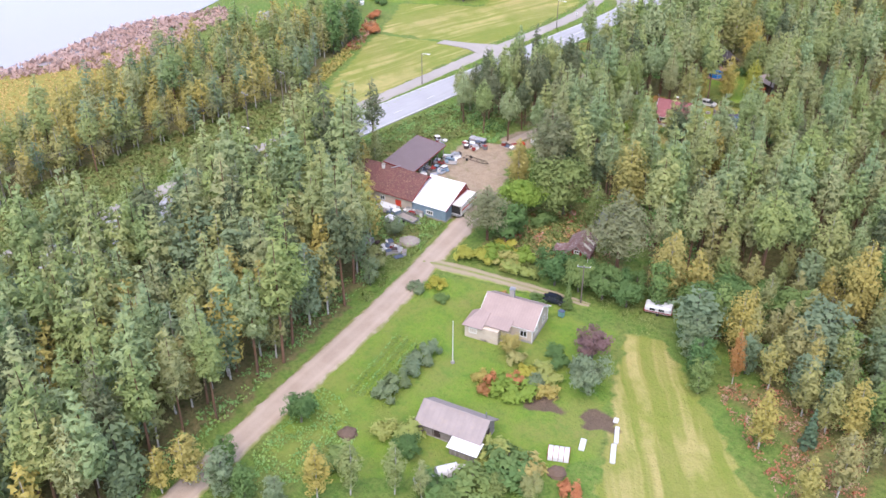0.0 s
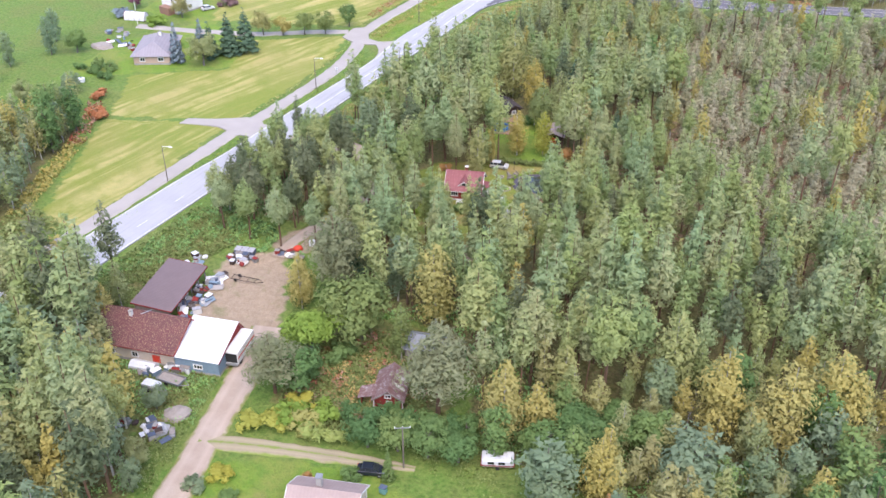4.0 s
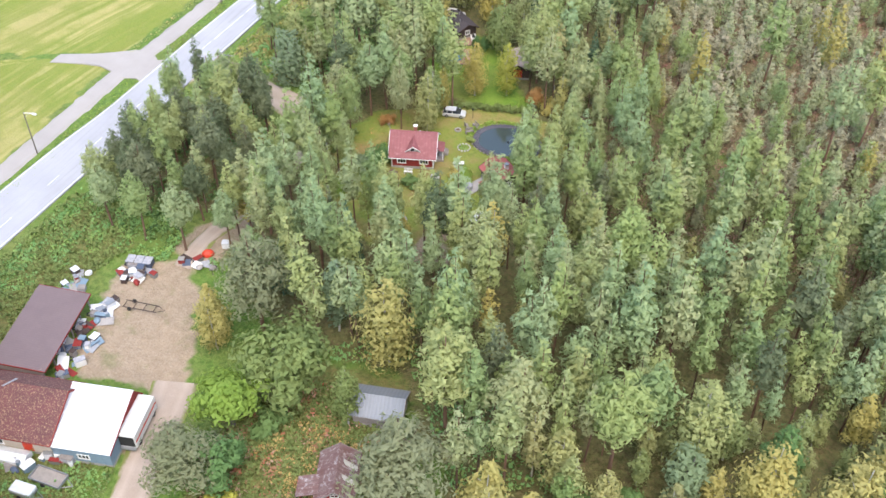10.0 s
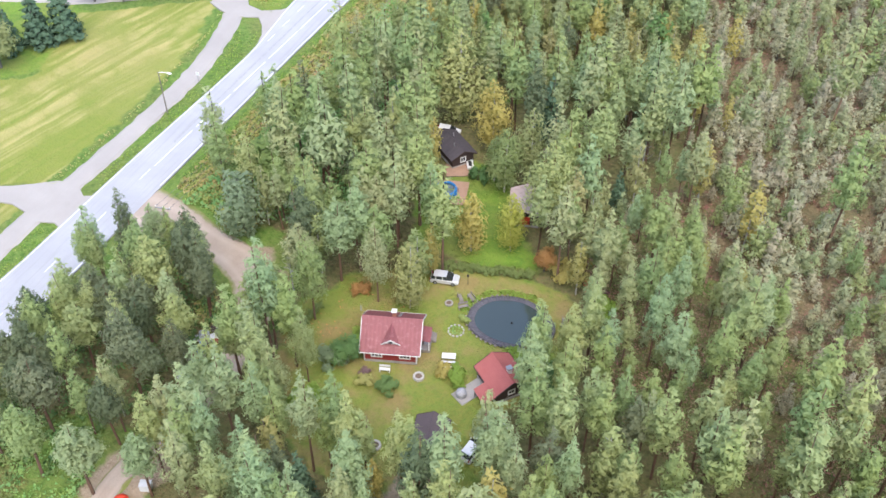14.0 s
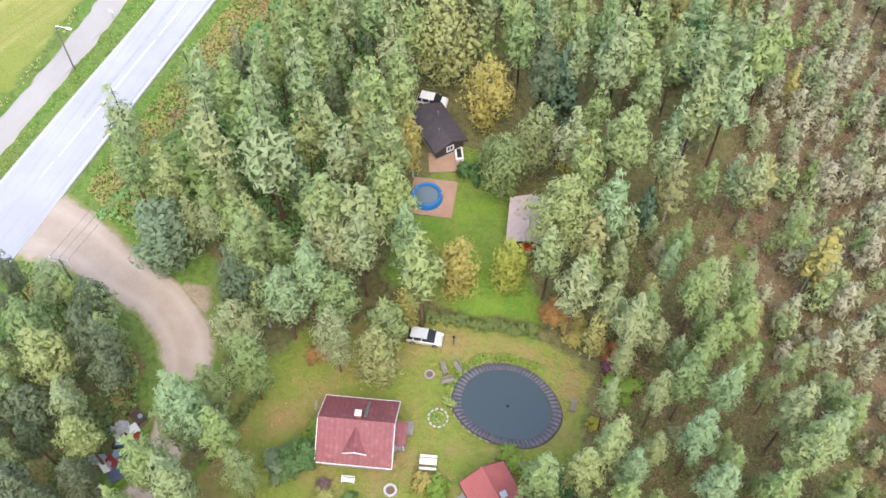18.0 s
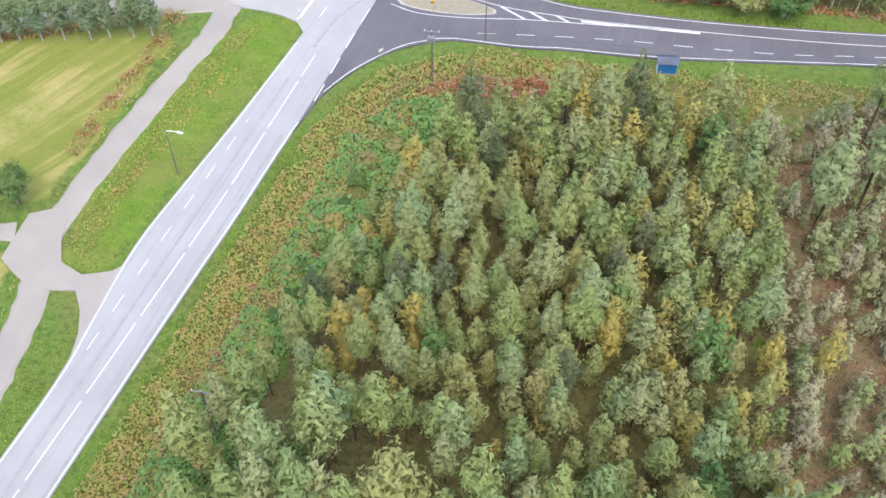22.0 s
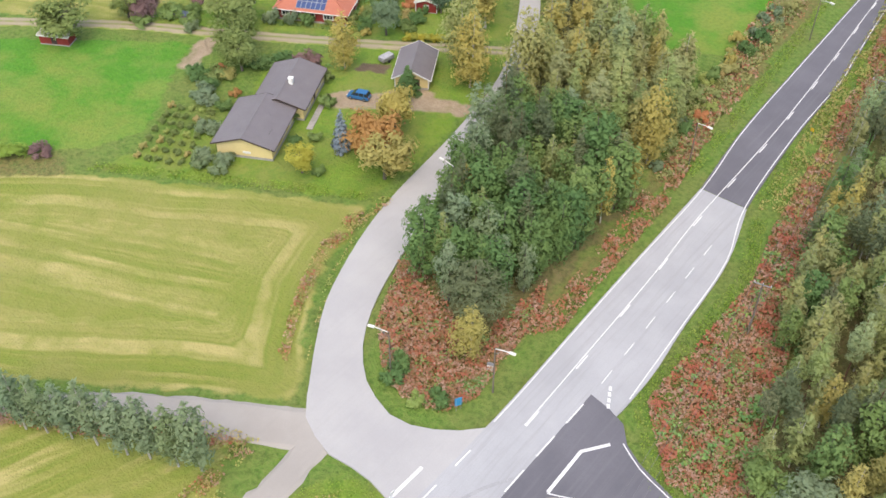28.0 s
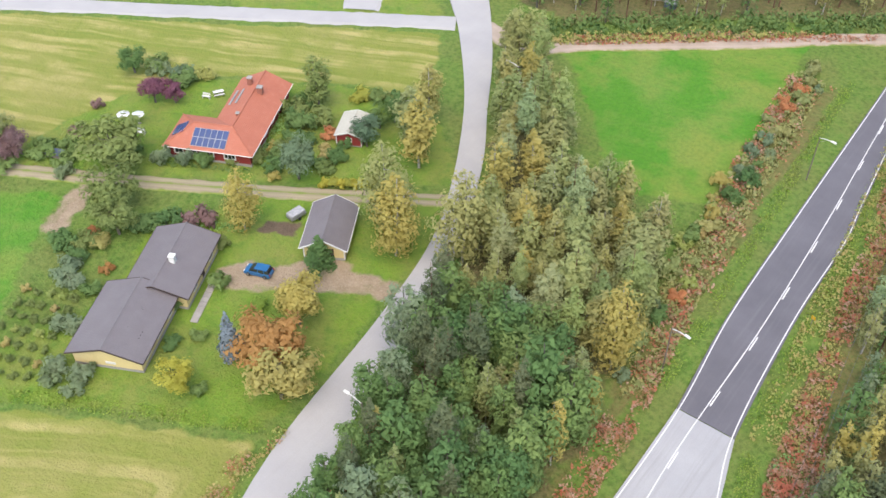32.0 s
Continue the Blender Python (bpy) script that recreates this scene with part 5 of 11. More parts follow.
WOOD_S = [(-79.1, 140.4), (-36.5, 126.6), (0, 116), (0, 162), (-36.8, 176.8), (-64.9, 162.4), (-77.6, 151.6)]
WOOD_W = [(-159.9, 181.7), (-159.0, 211.1), (-149.0, 214.1), (-142.1, 210.9), (-138.8, 202.9), (-138.8, 185.7), (-141.0, 180.5)]
WOOD_T = [(-94.8, 240.4), (-91.0, 226.3), (-85.0, 215.3), (-75.8, 210.6), (-61.1, 209.3), (-47.3, 209.1), (-25.5, 208.2), (-18.5, 215.5), (-47.0, 221.5), (-62.6, 229.7), (-77.1, 240.3), (-84.1, 259.4), (-89.4, 257.0)]
# trees and shrubs that stand out, each in its own place
SINGLE = (
    ("broad_pine", "grey_pine", -87.0, 144.8, 1.08, 1.42, "beside the ruined cabin"), ("broad_birch", "gold", -75.1, 143.1, 1.1, 0.95, "beside the field"), ("broad_pine", "grey_pine", -113.0, 137.5, 0.73, 1.7, "beside the farm road"), ("round", "aspen", -109.3, 139.2, 1.43, 1.0, "beside the farm road"),
    ("round", "lime", -113.0, 148.4, 1.54, 1.2, "beside the farm road"), ("round", "hazel", -107.4, 155.5, 2.09, 1.13, "beside the field"), ("broad_birch", "gold", -98.1, 165.9, 1.3, 1.1, "in the pine wood"), ("birch", "hazel", -98.8, 154.3, 0.94, 1.21, "beside the field"),
    ("broad_pine", "grey_pine", -117.9, 164.9, 1.15, 1.2, "beside the yard"), ("broad_birch", "gold", -122.1, 159.2, 0.9, 0.94, "at the yard's edge"), ("round", "aspen", -93.2, 133.4, 1.21, 1.07, "in the hedge by the track"), ("round", "aspen", -88.7, 134.7, 1.1, 1.09, "in the hedge by the track"),
    ("round", "aspen", -83.8, 135.3, 1.06, 1.12, "in the hedge by the track"), ("round", "nettle", -79.4, 136.6, 0.92, 1.22, "in the hedge by the track"), ("round", "aspen", -67.9, 143.3, 1.1, 1.28, "beside the field"), ("round", "aspen", -65.3, 148.5, 1.1, 1.25, "beside the field"),
    ("round", "aspen", -54.8, 151.3, 1.32, 1.1, "beside the field"), ("round", "aspen", -69.8, 142.4, 0.88, 1.13, "beside the field"), ("aspen", "willow", -65.1, 135.3, 0.82, 2.16, "beside the field"), ("broad_birch", "gold", -58.2, 137.7, 1.0, 0.96, "beside the field"),
    ("alder", "willow", -46.2, 144.6, 0.94, 1.92, "beside the field"), ("aspen", "willow", -55.6, 158.3, 0.87, 1.5, "beside the field"), ("broad_birch", "birch", -55.0, 163.4, 1.4, 0.94, "in the pine wood"), ("broad_birch", "gold", -46.3, 158.3, 1.4, 0.92, "in the pine wood"),
    ("broad_birch", "gold", -37.6, 158.9, 1.4, 1.0, "in the pine wood"), ("broad_birch", "gold", -31.5, 166.3, 1.3, 1.13, "in the pine wood"), ("old_pine", "pine", -64.7, 159.4, 1.26, 1.13, "in the pine wood"), ("old_pine", "pine", -86.4, 158.1, 1.26, 1.17, "in the pine wood"),
    ("old_pine", "pine", -76.7, 157.6, 1.18, 1.1, "in the pine wood"), ("birch", "willow", -107.6, 169.0, 1.14, 1.28, "in the pine wood"), ("bush", "yellow", -111.4, 129.7, 1.53, 1.5, "beside the field"), ("bush", "yellow", -107.8, 131.0, 1.65, 1.39, "beside the field"),
    ("bush", "meadow", -104.4, 132.5, 1.65, 1.39, "beside the field"), ("bush", "lime", -102.1, 136.1, 1.76, 1.3, "beside the field"), ("bush", "meadow", -98.3, 132.2, 1.41, 1.31, "beside the field"), ("broad_birch", "birch", -125.6, 264.4, 1.45, 1.04, "behind the cabin"),
    ("broad_birch", "gold", -117.2, 258.8, 1.1, 0.94, "behind the cabin"), ("broad_birch", "birch", -108.7, 253.9, 1.1, 0.79, "beside the cabin"), ("broad_birch", "birch", -111.3, 248.7, 1.0, 0.94, "beside the cabin"), ("broad_birch", "yellow", -103.1, 253.7, 0.9, 0.8, "beside the cabin"),
    ("bush", "aspen", -116.2, 249.9, 1.76, 0.94, "beside the cabin"), ("birch", "gold", -123.2, 247.1, 1.04, 0.88, "beside the cabin"), ("broad_pine", "pine", -101.7, 242.0, 1.07, 0.99, "beside the storehouse"), ("broad_birch", "gold", -111.2, 233.4, 0.9, 1.01, "by the hedge"),
    ("broad_birch", "yellow", -105.6, 235.7, 0.9, 0.85, "by the hedge"), ("alder", "aspen", -147.3, 234.5, 0.83, 2.2, "by the drive"), ("old_pine", "pine", -120.8, 235.8, 1.1, 1.08, "beside the pool"), ("old_pine", "pine", -97.7, 254.4, 1.1, 1.04, "beside the bog"),
    ("pine", "pine", -126.9, 231.3, 1.07, 1.52, "beside the drive"), ("alder", "willow", -145.3, 223.5, 0.94, 1.34, "by the drive"), ("spruce", "blue", -224.7, 389.2, 0.78, 1.12, "in the house garden"), ("round", "orange", -218.9, 391.0, 1.56, 1.19, "in the house garden"),
    ("round", "gold", -214.1, 387.9, 1.46, 1.19, "in the house garden"), ("round", "gold", -221.3, 398.9, 1.36, 1.06, "in the house garden"), ("round", "yellow", -225.7, 380.4, 0.9, 1.15, "in the house garden"), ("bush", "willow", -241.3, 372.4, 1.29, 1.28, "in the house garden"),
    ("bush", "willow", -237.6, 374.6, 1.29, 1.32, "in the house garden"), ("bush", "aspen", -223.3, 381.9, 1.06, 1.06, "in the house garden"), ("round", "hazel", -256.5, 395.5, 1.17, 1.22, "in the house garden"), ("broad_birch", "gold", -241.7, 408.1, 0.97, 0.99, "in the house garden"),
    ("broad_birch", "birch", -224.4, 422.0, 1.33, 0.98, "beside the loop road"), ("broad_birch", "gold", -219.5, 418.1, 1.24, 1.02, "beside the loop road"), ("spruce", "aspen", -227.4, 409.7, 0.52, 2.13, "in the house garden"), ("round", "hazel", -270.4, 406.2, 1.36, 1.82, "in the house garden"),
    ("round", "willow", -243.8, 422.4, 1.36, 0.91, "in the house garden"), ("round", "spruce", -240.5, 435.8, 0.97, 1.0, "in the house garden"), ("round", "hazel", -292.4, 382.1, 1.36, 1.71, "beside the field"), ("broad_birch", "gold", -179.5, 366.0, 0.74, 1.1, "between the two roads"),
    ("broad_pine", "dark_pine", -182.9, 372.0, 0.68, 1.63, "between the two roads"), ("bush", "aspen", -185.5, 358.6, 1.53, 0.96, "between the two roads"), ("aspen", "aspen", -184.6, 404.5, 1.28, 1.17, "between the two roads"), ("broad_birch", "gold", -182.3, 418.5, 1.33, 0.82, "between the two roads"),
    ("broad_birch", "birch", -210.4, 422.6, 1.41, 0.94, "between the two roads"), ("aspen", "willow", -205.0, 402.7, 1.11, 1.08, "between the two roads"),
    ("broad_pine", "pine", -126.6, 211.5, 1.0, 0.62, "beside the cottage"), ("broad_pine", "pine", -119.7, 218.1, 0.95, 0.62, "beside the cottage"), ("broad_birch", "birch", -115.0, 218.9, 1.0, 0.85, "beside the cottage"), ("broad_pine", "pine", -121.9, 200.9, 0.85, 0.6, "beside the drive"),
    ("broad_pine", "pine", -122.9, 194.5, 0.9, 0.6, "beside the drive"), ("old_pine", "pine", -126.6, 219.9, 0.98, 1.0, "beside the cottage"), ("broad_birch", "gold", -114.8, 226.6, 0.75, 0.7, "beside the hedge"), ("pine", "pine", -89.2, 234.1, 0.85, 1.0, "beside the pond"),
    ("pine", "pine", -88.1, 218.9, 0.7, 1.1, "beside the pond"), ("pine", "pine", -91.3, 205.6, 0.8, 0.9, "beside the sauna"), ("pine", "pine", -118.6, 188.6, 0.9, 1.0, "beside the drive"), ("broad_pine", "dark_pine", -136.7, 194.0, 0.8, 0.7, "beside the drive"),
    ("round", "willow", -132.3, 370.2, 1.08, 1.66, "by the side road"), ("round", "birch", -121.2, 368.7, 0.85, 1.63, "by the side road"), ("round", "aspen", -139.0, 370.9, 0.92, 1.36, "by the side road"), ("round", "aspen", -115.9, 369.2, 0.85, 1.46, "by the side road"), ("round", "willow", -109.7, 369.2, 0.85, 1.46, "by the side road"), ("round", "birch", -103.1, 369.2, 0.92, 1.42, "by the side road"), ("round", "aspen", -96.6, 369.8, 0.92, 1.43, "by the side road"),
)
CLEARINGS = [[(x - w, y - w), (x + w, y - w), (x + w, y + w), (x - w, y + w)] for x, y, w in ((-98.8, 167.3, 3.5), (-88.3, 147.5, 4.6), (-99.1, 155.7, 2.5), (-109.2, 158.4, 4.5), (-113.5, 148.5, 4), (-76.6, 146.8, 3.2), (-55.4, 169.1, 3), (-121.5, 170.5, 3), (-46.0, 161.2, 3), (-93.9, 158.0, 5), (-110.3, 234.4, 3), (-105.4, 236.5, 3), (-107.9, 232.2, 3), (-117.7, 260.4, 3), (-111.5, 253.2, 3), (-103.1, 254.3, 2.5), (-127.0, 266.3, 4), (-121.7, 222.5, 3), (-115.7, 223.0, 3), (-130.3, 215.4, 3), (-101.0, 243.3, 3), (-102.2, 231.4, 3), (-107.2, 255.7, 3.2), (-87.0, 278.7, 3.2))]
for kind, leaf, x, y, size, wide, where in SINGLE:
    plant(kind, leaf, x, y, size, wide, where)
    w = 0 if kind == "bush" else TREES[kind][2] * size * wide * 0.55
    CLEARINGS.append([(x - w, y - w), (x + w, y - w), (x + w, y + w), (x - w, y + w)])
grow(WOOD_C, 4.4, [("pine", "pine", 82), ("pine", "dark_pine", 3), ("birch", "birch", 9), ("spruce", "spruce", 1), ("birch", "gold", 2), ("old_pine", "pine", 4)], 11, (0.72, 1.26), NEAR_BOX, 105, thin=-1, avoid=[WOOD_S, WOOD_W, WOOD_T], wide=1.06)
grow(WOOD_T, 4.3, [("pine", "pine", 70), ("bog", "pine", 14), ("bog", "bog_pine", 8), ("birch", "birch", 4), ("birch", "gold", 3)], 23, (0.6, 1.12), [(-98.7, 206.5), (-59.1, 208.4), (-57.8, 261.0), (-97.6, 258.6)], 60, "beside the bog", -1, wide=1.05)
grow(WOOD_W, 4.3, [("old_pine", "pine", 25), ("old_pine", "dark_pine", 35), ("pine", "pine", 25), ("pine", "dark_pine", 14), ("birch", "birch", 5)], 21, (0.72, 0.98), [(-161.9, 178.6), (-130.0, 179.9), (-129.0, 216.4), (-160.8, 215.1)], 50, "beside the main road", -1)
grow(WOOD_S, 4.8, [("birch", "birch", 54), ("birch", "gold", 20), ("aspen", "aspen", 16), ("aspen", "willow", 10)], 22, (0.55, 0.95), [(-79.1, 140.4), (-36.5, 126.6), (-26.3, 143.9), (-36.8, 176.8), (-64.9, 162.4), (-77.6, 151.6)], 70, "at the wood's edge", -1, wide=1.3)
grow(WOOD_D, 3.3, [("pine", "pine", 36), ("pine", "dark_pine", 3), ("birch", "birch", 40), ("birch", "gold", 18), ("aspen", "aspen", 3)], 19, (0.58, 0.92), [(-148.0, 279.9), (-107.7, 282.4), (-112.9, 343.0), (-148.5, 340.0)], 120, thin=-1, wide=1.25)
grow(WOOD_A, 4.3, [("pine", "pine", 46), ("pine", "dark_pine", 3), ("birch", "birch", 24), ("birch", "willow", 16), ("alder", "willow", 6), ("birch", "gold", 5)], 12, (1.1, 1.45), [(-119.4, 59.5), (-107.6, 59.9), (-123.3, 117.4), (-137.1, 120.9), (-133.2, 99.1)], 80, "beside the farm road", -1, wide=1.18)
grow(WOOD_B, 4.1, [("birch", "birch", 50), ("pine", "pine", 6), ("birch", "willow", 14), ("birch", "gold", 30)], 13, (0.75, 1.1), thin=-1, light=0.8, wide=1.3)
grow(BOG, 3.1, [("bog", "bog_pine", 76), ("bog", "pine", 16), ("birch", "gold", 1.6), ("pine", "pine", 4)], 14, (0.6, 1.5), thin=0.0, east=-26)
grow(WOOD_E, 3.5, [("birch", "birch", 46), ("aspen", "aspen", 13), ("birch", "willow", 8), ("pine", "dark_pine", 8), ("pine", "pine", 13), ("birch", "gold", 12)], 15, (0.6, 0.95), [(-148.6, 366.6), (-107.6, 370.3), (-130.2, 414.0), (-150.6, 412.0)], 100, "by the side road", -1, east=-45, light=0.85, wide=1.2)
grow([(-180.2, 369.3), (-186.1, 368.9), (-195.8, 374.3), (-201.2, 387.1), (-203.8, 403.1), (-207.7, 415.9), (-194.3, 414.1), (-179.7, 412.4), (-178.5, 394.0)], 3.3, [("aspen", "aspen", 30), ("alder", "aspen", 44), ("aspen", "willow", 6), ("pine", "dark_pine", 5), ("birch", "birch", 12), ("birch", "gold", 3)], 16, (0.75, 1.12), [(-211.7, 361.2), (-173.3, 363.7), (-173.8, 420.2), (-212.4, 416.4)], 110, "between the two roads", -1)
grow([(-207.7, 417.9), (-215.5, 436.4), (-223.2, 449.7), (-236.5, 471.3), (-231.1, 478.1), (-219.7, 463.3), (-204.3, 446.8), (-189.7, 446.4), (-183.7, 429.5), (-179.7, 414.4), (-194.3, 416.1)], 4.3, [("birch", "birch", 66), ("alder", "birch", 10), ("pine", "pine", 12), ("birch", "gold", 11)], 17, (0.72, 1.12), [(-240.1, 408.8), (-173.7, 415.0), (-174.2, 487.8), (-241.2, 478.7)], 110, "between the two roads", -1, wide=1.35)
grow(WOOD_N, 5.0, [("birch", "birch", 35), ("pine", "dark_pine", 50), ("aspen", "aspen", 15)], 18, (0.7, 1.1), light=0.6)
for (kind, leaf), spots in FAR.items():
    stand("wood", f"stand of {LOOKS[leaf]} {NAMES[kind].replace('_', ' ')}s", spots, leaf, TREES[kind][6])


def herbs(name, label, poly, leaf, per_m2, height, size, seed, patch=0.0, clear=True):
    """Weeds, reeds or shrubs over a patch of ground as one mass of small leaves."""
    r = np.random.default_rng(seed)
    xs, ys = [q[0] for q in poly], [q[1] for q in poly]
    n = int((max(xs) - min(xs)) * (max(ys) - min(ys)) * per_m2)
    x, y = r.uniform(min(xs), max(xs), n), r.uniform(min(ys), max(ys), n)
    ok = inside(x, y, poly)
    w = wave(x, y, 7, seed)
    if patch:
        ok &= w + r.normal(size=n) * 0.35 > patch
    if clear:
        for line, far in ((DIRT_C, 3.4), (DRIVE_C, 3.0), (BRANCH_C, 2.0), (PATH_C, 2.6), (LANE_C, 2.0)):
            ok &= reach(x, y, line) > far
    x, y, w = x[ok], y[ok], w[ok]
    n = len(x)
    h = height * np.clip(0.55 + 0.45 * wave(x, y, 3.0, seed + 9), 0.12, 1.2)
    p = np.stack([x, y, h * r.uniform(0.05, 1.0, n) - 0.1], 1)
    nrm = r.normal(size=(n, 3)) * [1, 1, 0.8] + [0, 0, 0.5]
    nrm[:, 2] = np.abs(nrm[:, 2])
    nrm /= np.linalg.norm(nrm, axis=1)[:, None]
    u = np.cross(nrm, r.normal(size=(n, 3)))
    u /= np.linalg.norm(u, axis=1)[:, None]
    v = np.cross(nrm, u)
    s = size * r.uniform(0.6, 1.4, (n, 1))
    V = np.stack([p + u * s, p - u * s * 0.5 + v * s * 0.8, p - u * s * 0.5 - v * s * 0.8], 1).reshape(-1, 3)
    m = bpy.data.meshes.new(name)
    m.vertices.add(len(V))
    m.vertices.foreach_set("co", V.ravel())
    m.loops.add(len(V))
    m.polygons.add(n)
    m.loops.foreach_set("vertex_index", np.arange(len(V)))
    m.polygons.foreach_set("loop_start", np.arange(n) * 3)
    m.materials.append(LEAF[leaf])
    m.update()
    tone = (0.5 + 0.5 * wave(x, y, 5, seed + 4) + r.normal(size=n) * 0.12).clip(0, 0.999)
    m.attributes.new("tint", "FLOAT", "POINT").data.foreach_set("value", np.repeat(tone, 3).astype(np.float32))
    rise = nrm * 0.5 + [0, 0, 0.7]
    slopes(m, np.repeat(rise / np.linalg.norm(rise, axis=1)[:, None], 3, 0))
    return tagged(new(name, m), label, "plants", kind="stuff")


# ---- building helpers ----
def wall_face(bm, m, length, height, thick, holes, inset=0.0):
    """A wall from x 0 to length (less the inset at both ends), rising in z, with openings (x0, x1, z0, z1) cut through it; its inner side lies at y = thick."""
    xs = sorted({inset, length - inset, *[h[0] for h in holes], *[h[1] for h in holes]})
    for a, b in zip(xs, xs[1:]):
        spans, z = [], 0.0
        for h in sorted((h for h in holes if h[0] <= a + 1e-6 and h[1] >= b - 1e-6), key=lambda h: h[2]):
            spans.append((z, h[2]))
            z = h[3]
        spans.append((z, height))
        for z0, z1 in spans:
            if z1 - z0 > 0.01:
                hexa(bm, [m @ Vector(p) for p in ((a, 0, z0), (b, 0, z0), (b, thick, z0), (a, thick, z0), (a, 0, z1), (b, 0, z1), (b, thick, z1), (a, thick, z1))])


def at_side(side, L, W):
    """The frame of a side wall: its left lower corner seen from outside, x along it, y inwards."""
    return {"S": pose(-L / 2, -W / 2, 0), "N": pose(L / 2, W / 2, 0, 0, 0, 180), "E": pose(L / 2, -W / 2, 0, 0, 0, 90), "W": pose(-L / 2, W / 2, 0, 0, 0, -90)}[side]


def window(parent, m, x0, x1, z0, z1, frame_mat, panes=2):
    """A window in its opening: frame, bars and panes."""
    bm, b = bmesh.new(), 0.11
    for q in ((x0 - 0.06, x1 + 0.06, z0 - 0.06, z0 + b), (x0 - 0.06, x1 + 0.06, z1 - b, z1 + 0.06), (x0 - 0.06, x0 + b, z0 + b, z1 - b), (x1 - b, x1 + 0.06, z0 + b, z1 - b)):
        box(q[0], q[1], -0.05, 0.06, q[2], q[3], bm)
    for i in range(1, panes):
        c = x0 + (x1 - x0) * i / panes
        box(c - 0.04, c + 0.04, -0.03, 0.06, z0 + b, z1 - b, bm)
    bmesh.ops.transform(bm, matrix=m, verts=bm.verts[:])
    ob = part("window", bm, frame_mat, parent, "white painted window frame")
    step = (x1 - x0) / panes
    for i in range(panes):
        g = box(x0 + i * step + 0.03, x0 + (i + 1) * step - 0.03, 0.02, 0.035, z0 + 0.04, z1 - 0.04)
        bmesh.ops.transform(g, matrix=m, verts=g.verts[:])
        part("pane", g, M_GLASS, ob)


def door(parent, m, x0, x1, z0, z1, mat):
    d = box(x0, x1, 0.03, 0.09, z0, z1, bevel=0.01)
    for i in range(1, 4):
        c = z0 + (z1 - z0) * i / 4
        box(x0 + 0.1, x1 - 0.1, 0.0, 0.03, c - 0.06, c + 0.06, d)
    bmesh.ops.transform(d, matrix=m, verts=d.verts[:])
    ob = part("door", d, mat, parent)
    h = box(x1 - 0.16, x1 - 0.1, -0.06, 0.03, z0 + 0.98, z0 + 1.1)
    bmesh.ops.transform(h, matrix=m, verts=h.verts[:])
    part("handle", h, M_STEEL, ob)


def walls(parent, L, W, eave, mat, openings=(), trim=None, thick=0.18, base=0.35, corner=True):
    """Four walls with openings (side, middle, width, sill, head, kind), a plinth and corner boards."""
    for side in "SNEW":
        bm = bmesh.new()
        m, span = at_side(side, L, W), L if side in "SN" else W
        wall_face(bm, m, span, eave, thick, [(c - w / 2 + span / 2, c + w / 2 + span / 2, z0, z1) for s, c, w, z0, z1, _ in openings if s == side], thick if side in "EW" else 0.0)
        part("wall", bm, mat, parent)
    bm = bmesh.new()
    for a, b, c, d in ((-L / 2 - 0.05, L / 2 + 0.05, -W / 2 - 0.05, -W / 2), (-L / 2 - 0.05, L / 2 + 0.05, W / 2, W / 2 + 0.05), (-L / 2 - 0.05, -L / 2, -W / 2, W / 2), (L / 2, L / 2 + 0.05, -W / 2, W / 2)):
        box(a, b, c, d, -0.4, base, bm)
    part("plinth", bm, M_STONE, parent, "grey concrete plinth")
    # a solid dark block whose colour stands in for the shade indoors
    box_in = box(-L / 2 + 0.5, L / 2 - 0.5, -W / 2 + 0.5, W / 2 - 0.5, 0.1, eave - 0.1)
    part("interior", box_in, M_BROWN, parent, "dark block standing in for the unlit interior")
    for s, c, w, z0, z1, kind in openings:
        m, span = at_side(s, L, W), L if s in "SN" else W
        a, b = c - w / 2 + span / 2, c + w / 2 + span / 2
        if kind.startswith("win"):
            window(parent, m, a, b, z0, z1, M_WHITE, int(kind[3:] or 2))
        elif kind == "door":
            door(parent, m, a, b, z0, z1, M_WOOD)
        elif kind == "dark":
            door(parent, m, a, b, z0, z1, M_BROWN)
        elif kind == "red":
            door(parent, m, a, b, z0, z1, M_ORANGE)
    if trim and corner:
        for x in (-L / 2, L / 2):
            for y in (-W / 2, W / 2):
                part("corner_board", box(x - 0.09, x + 0.09, y - 0.09, y + 0.09, 0.2, eave - 0.02), trim, parent)


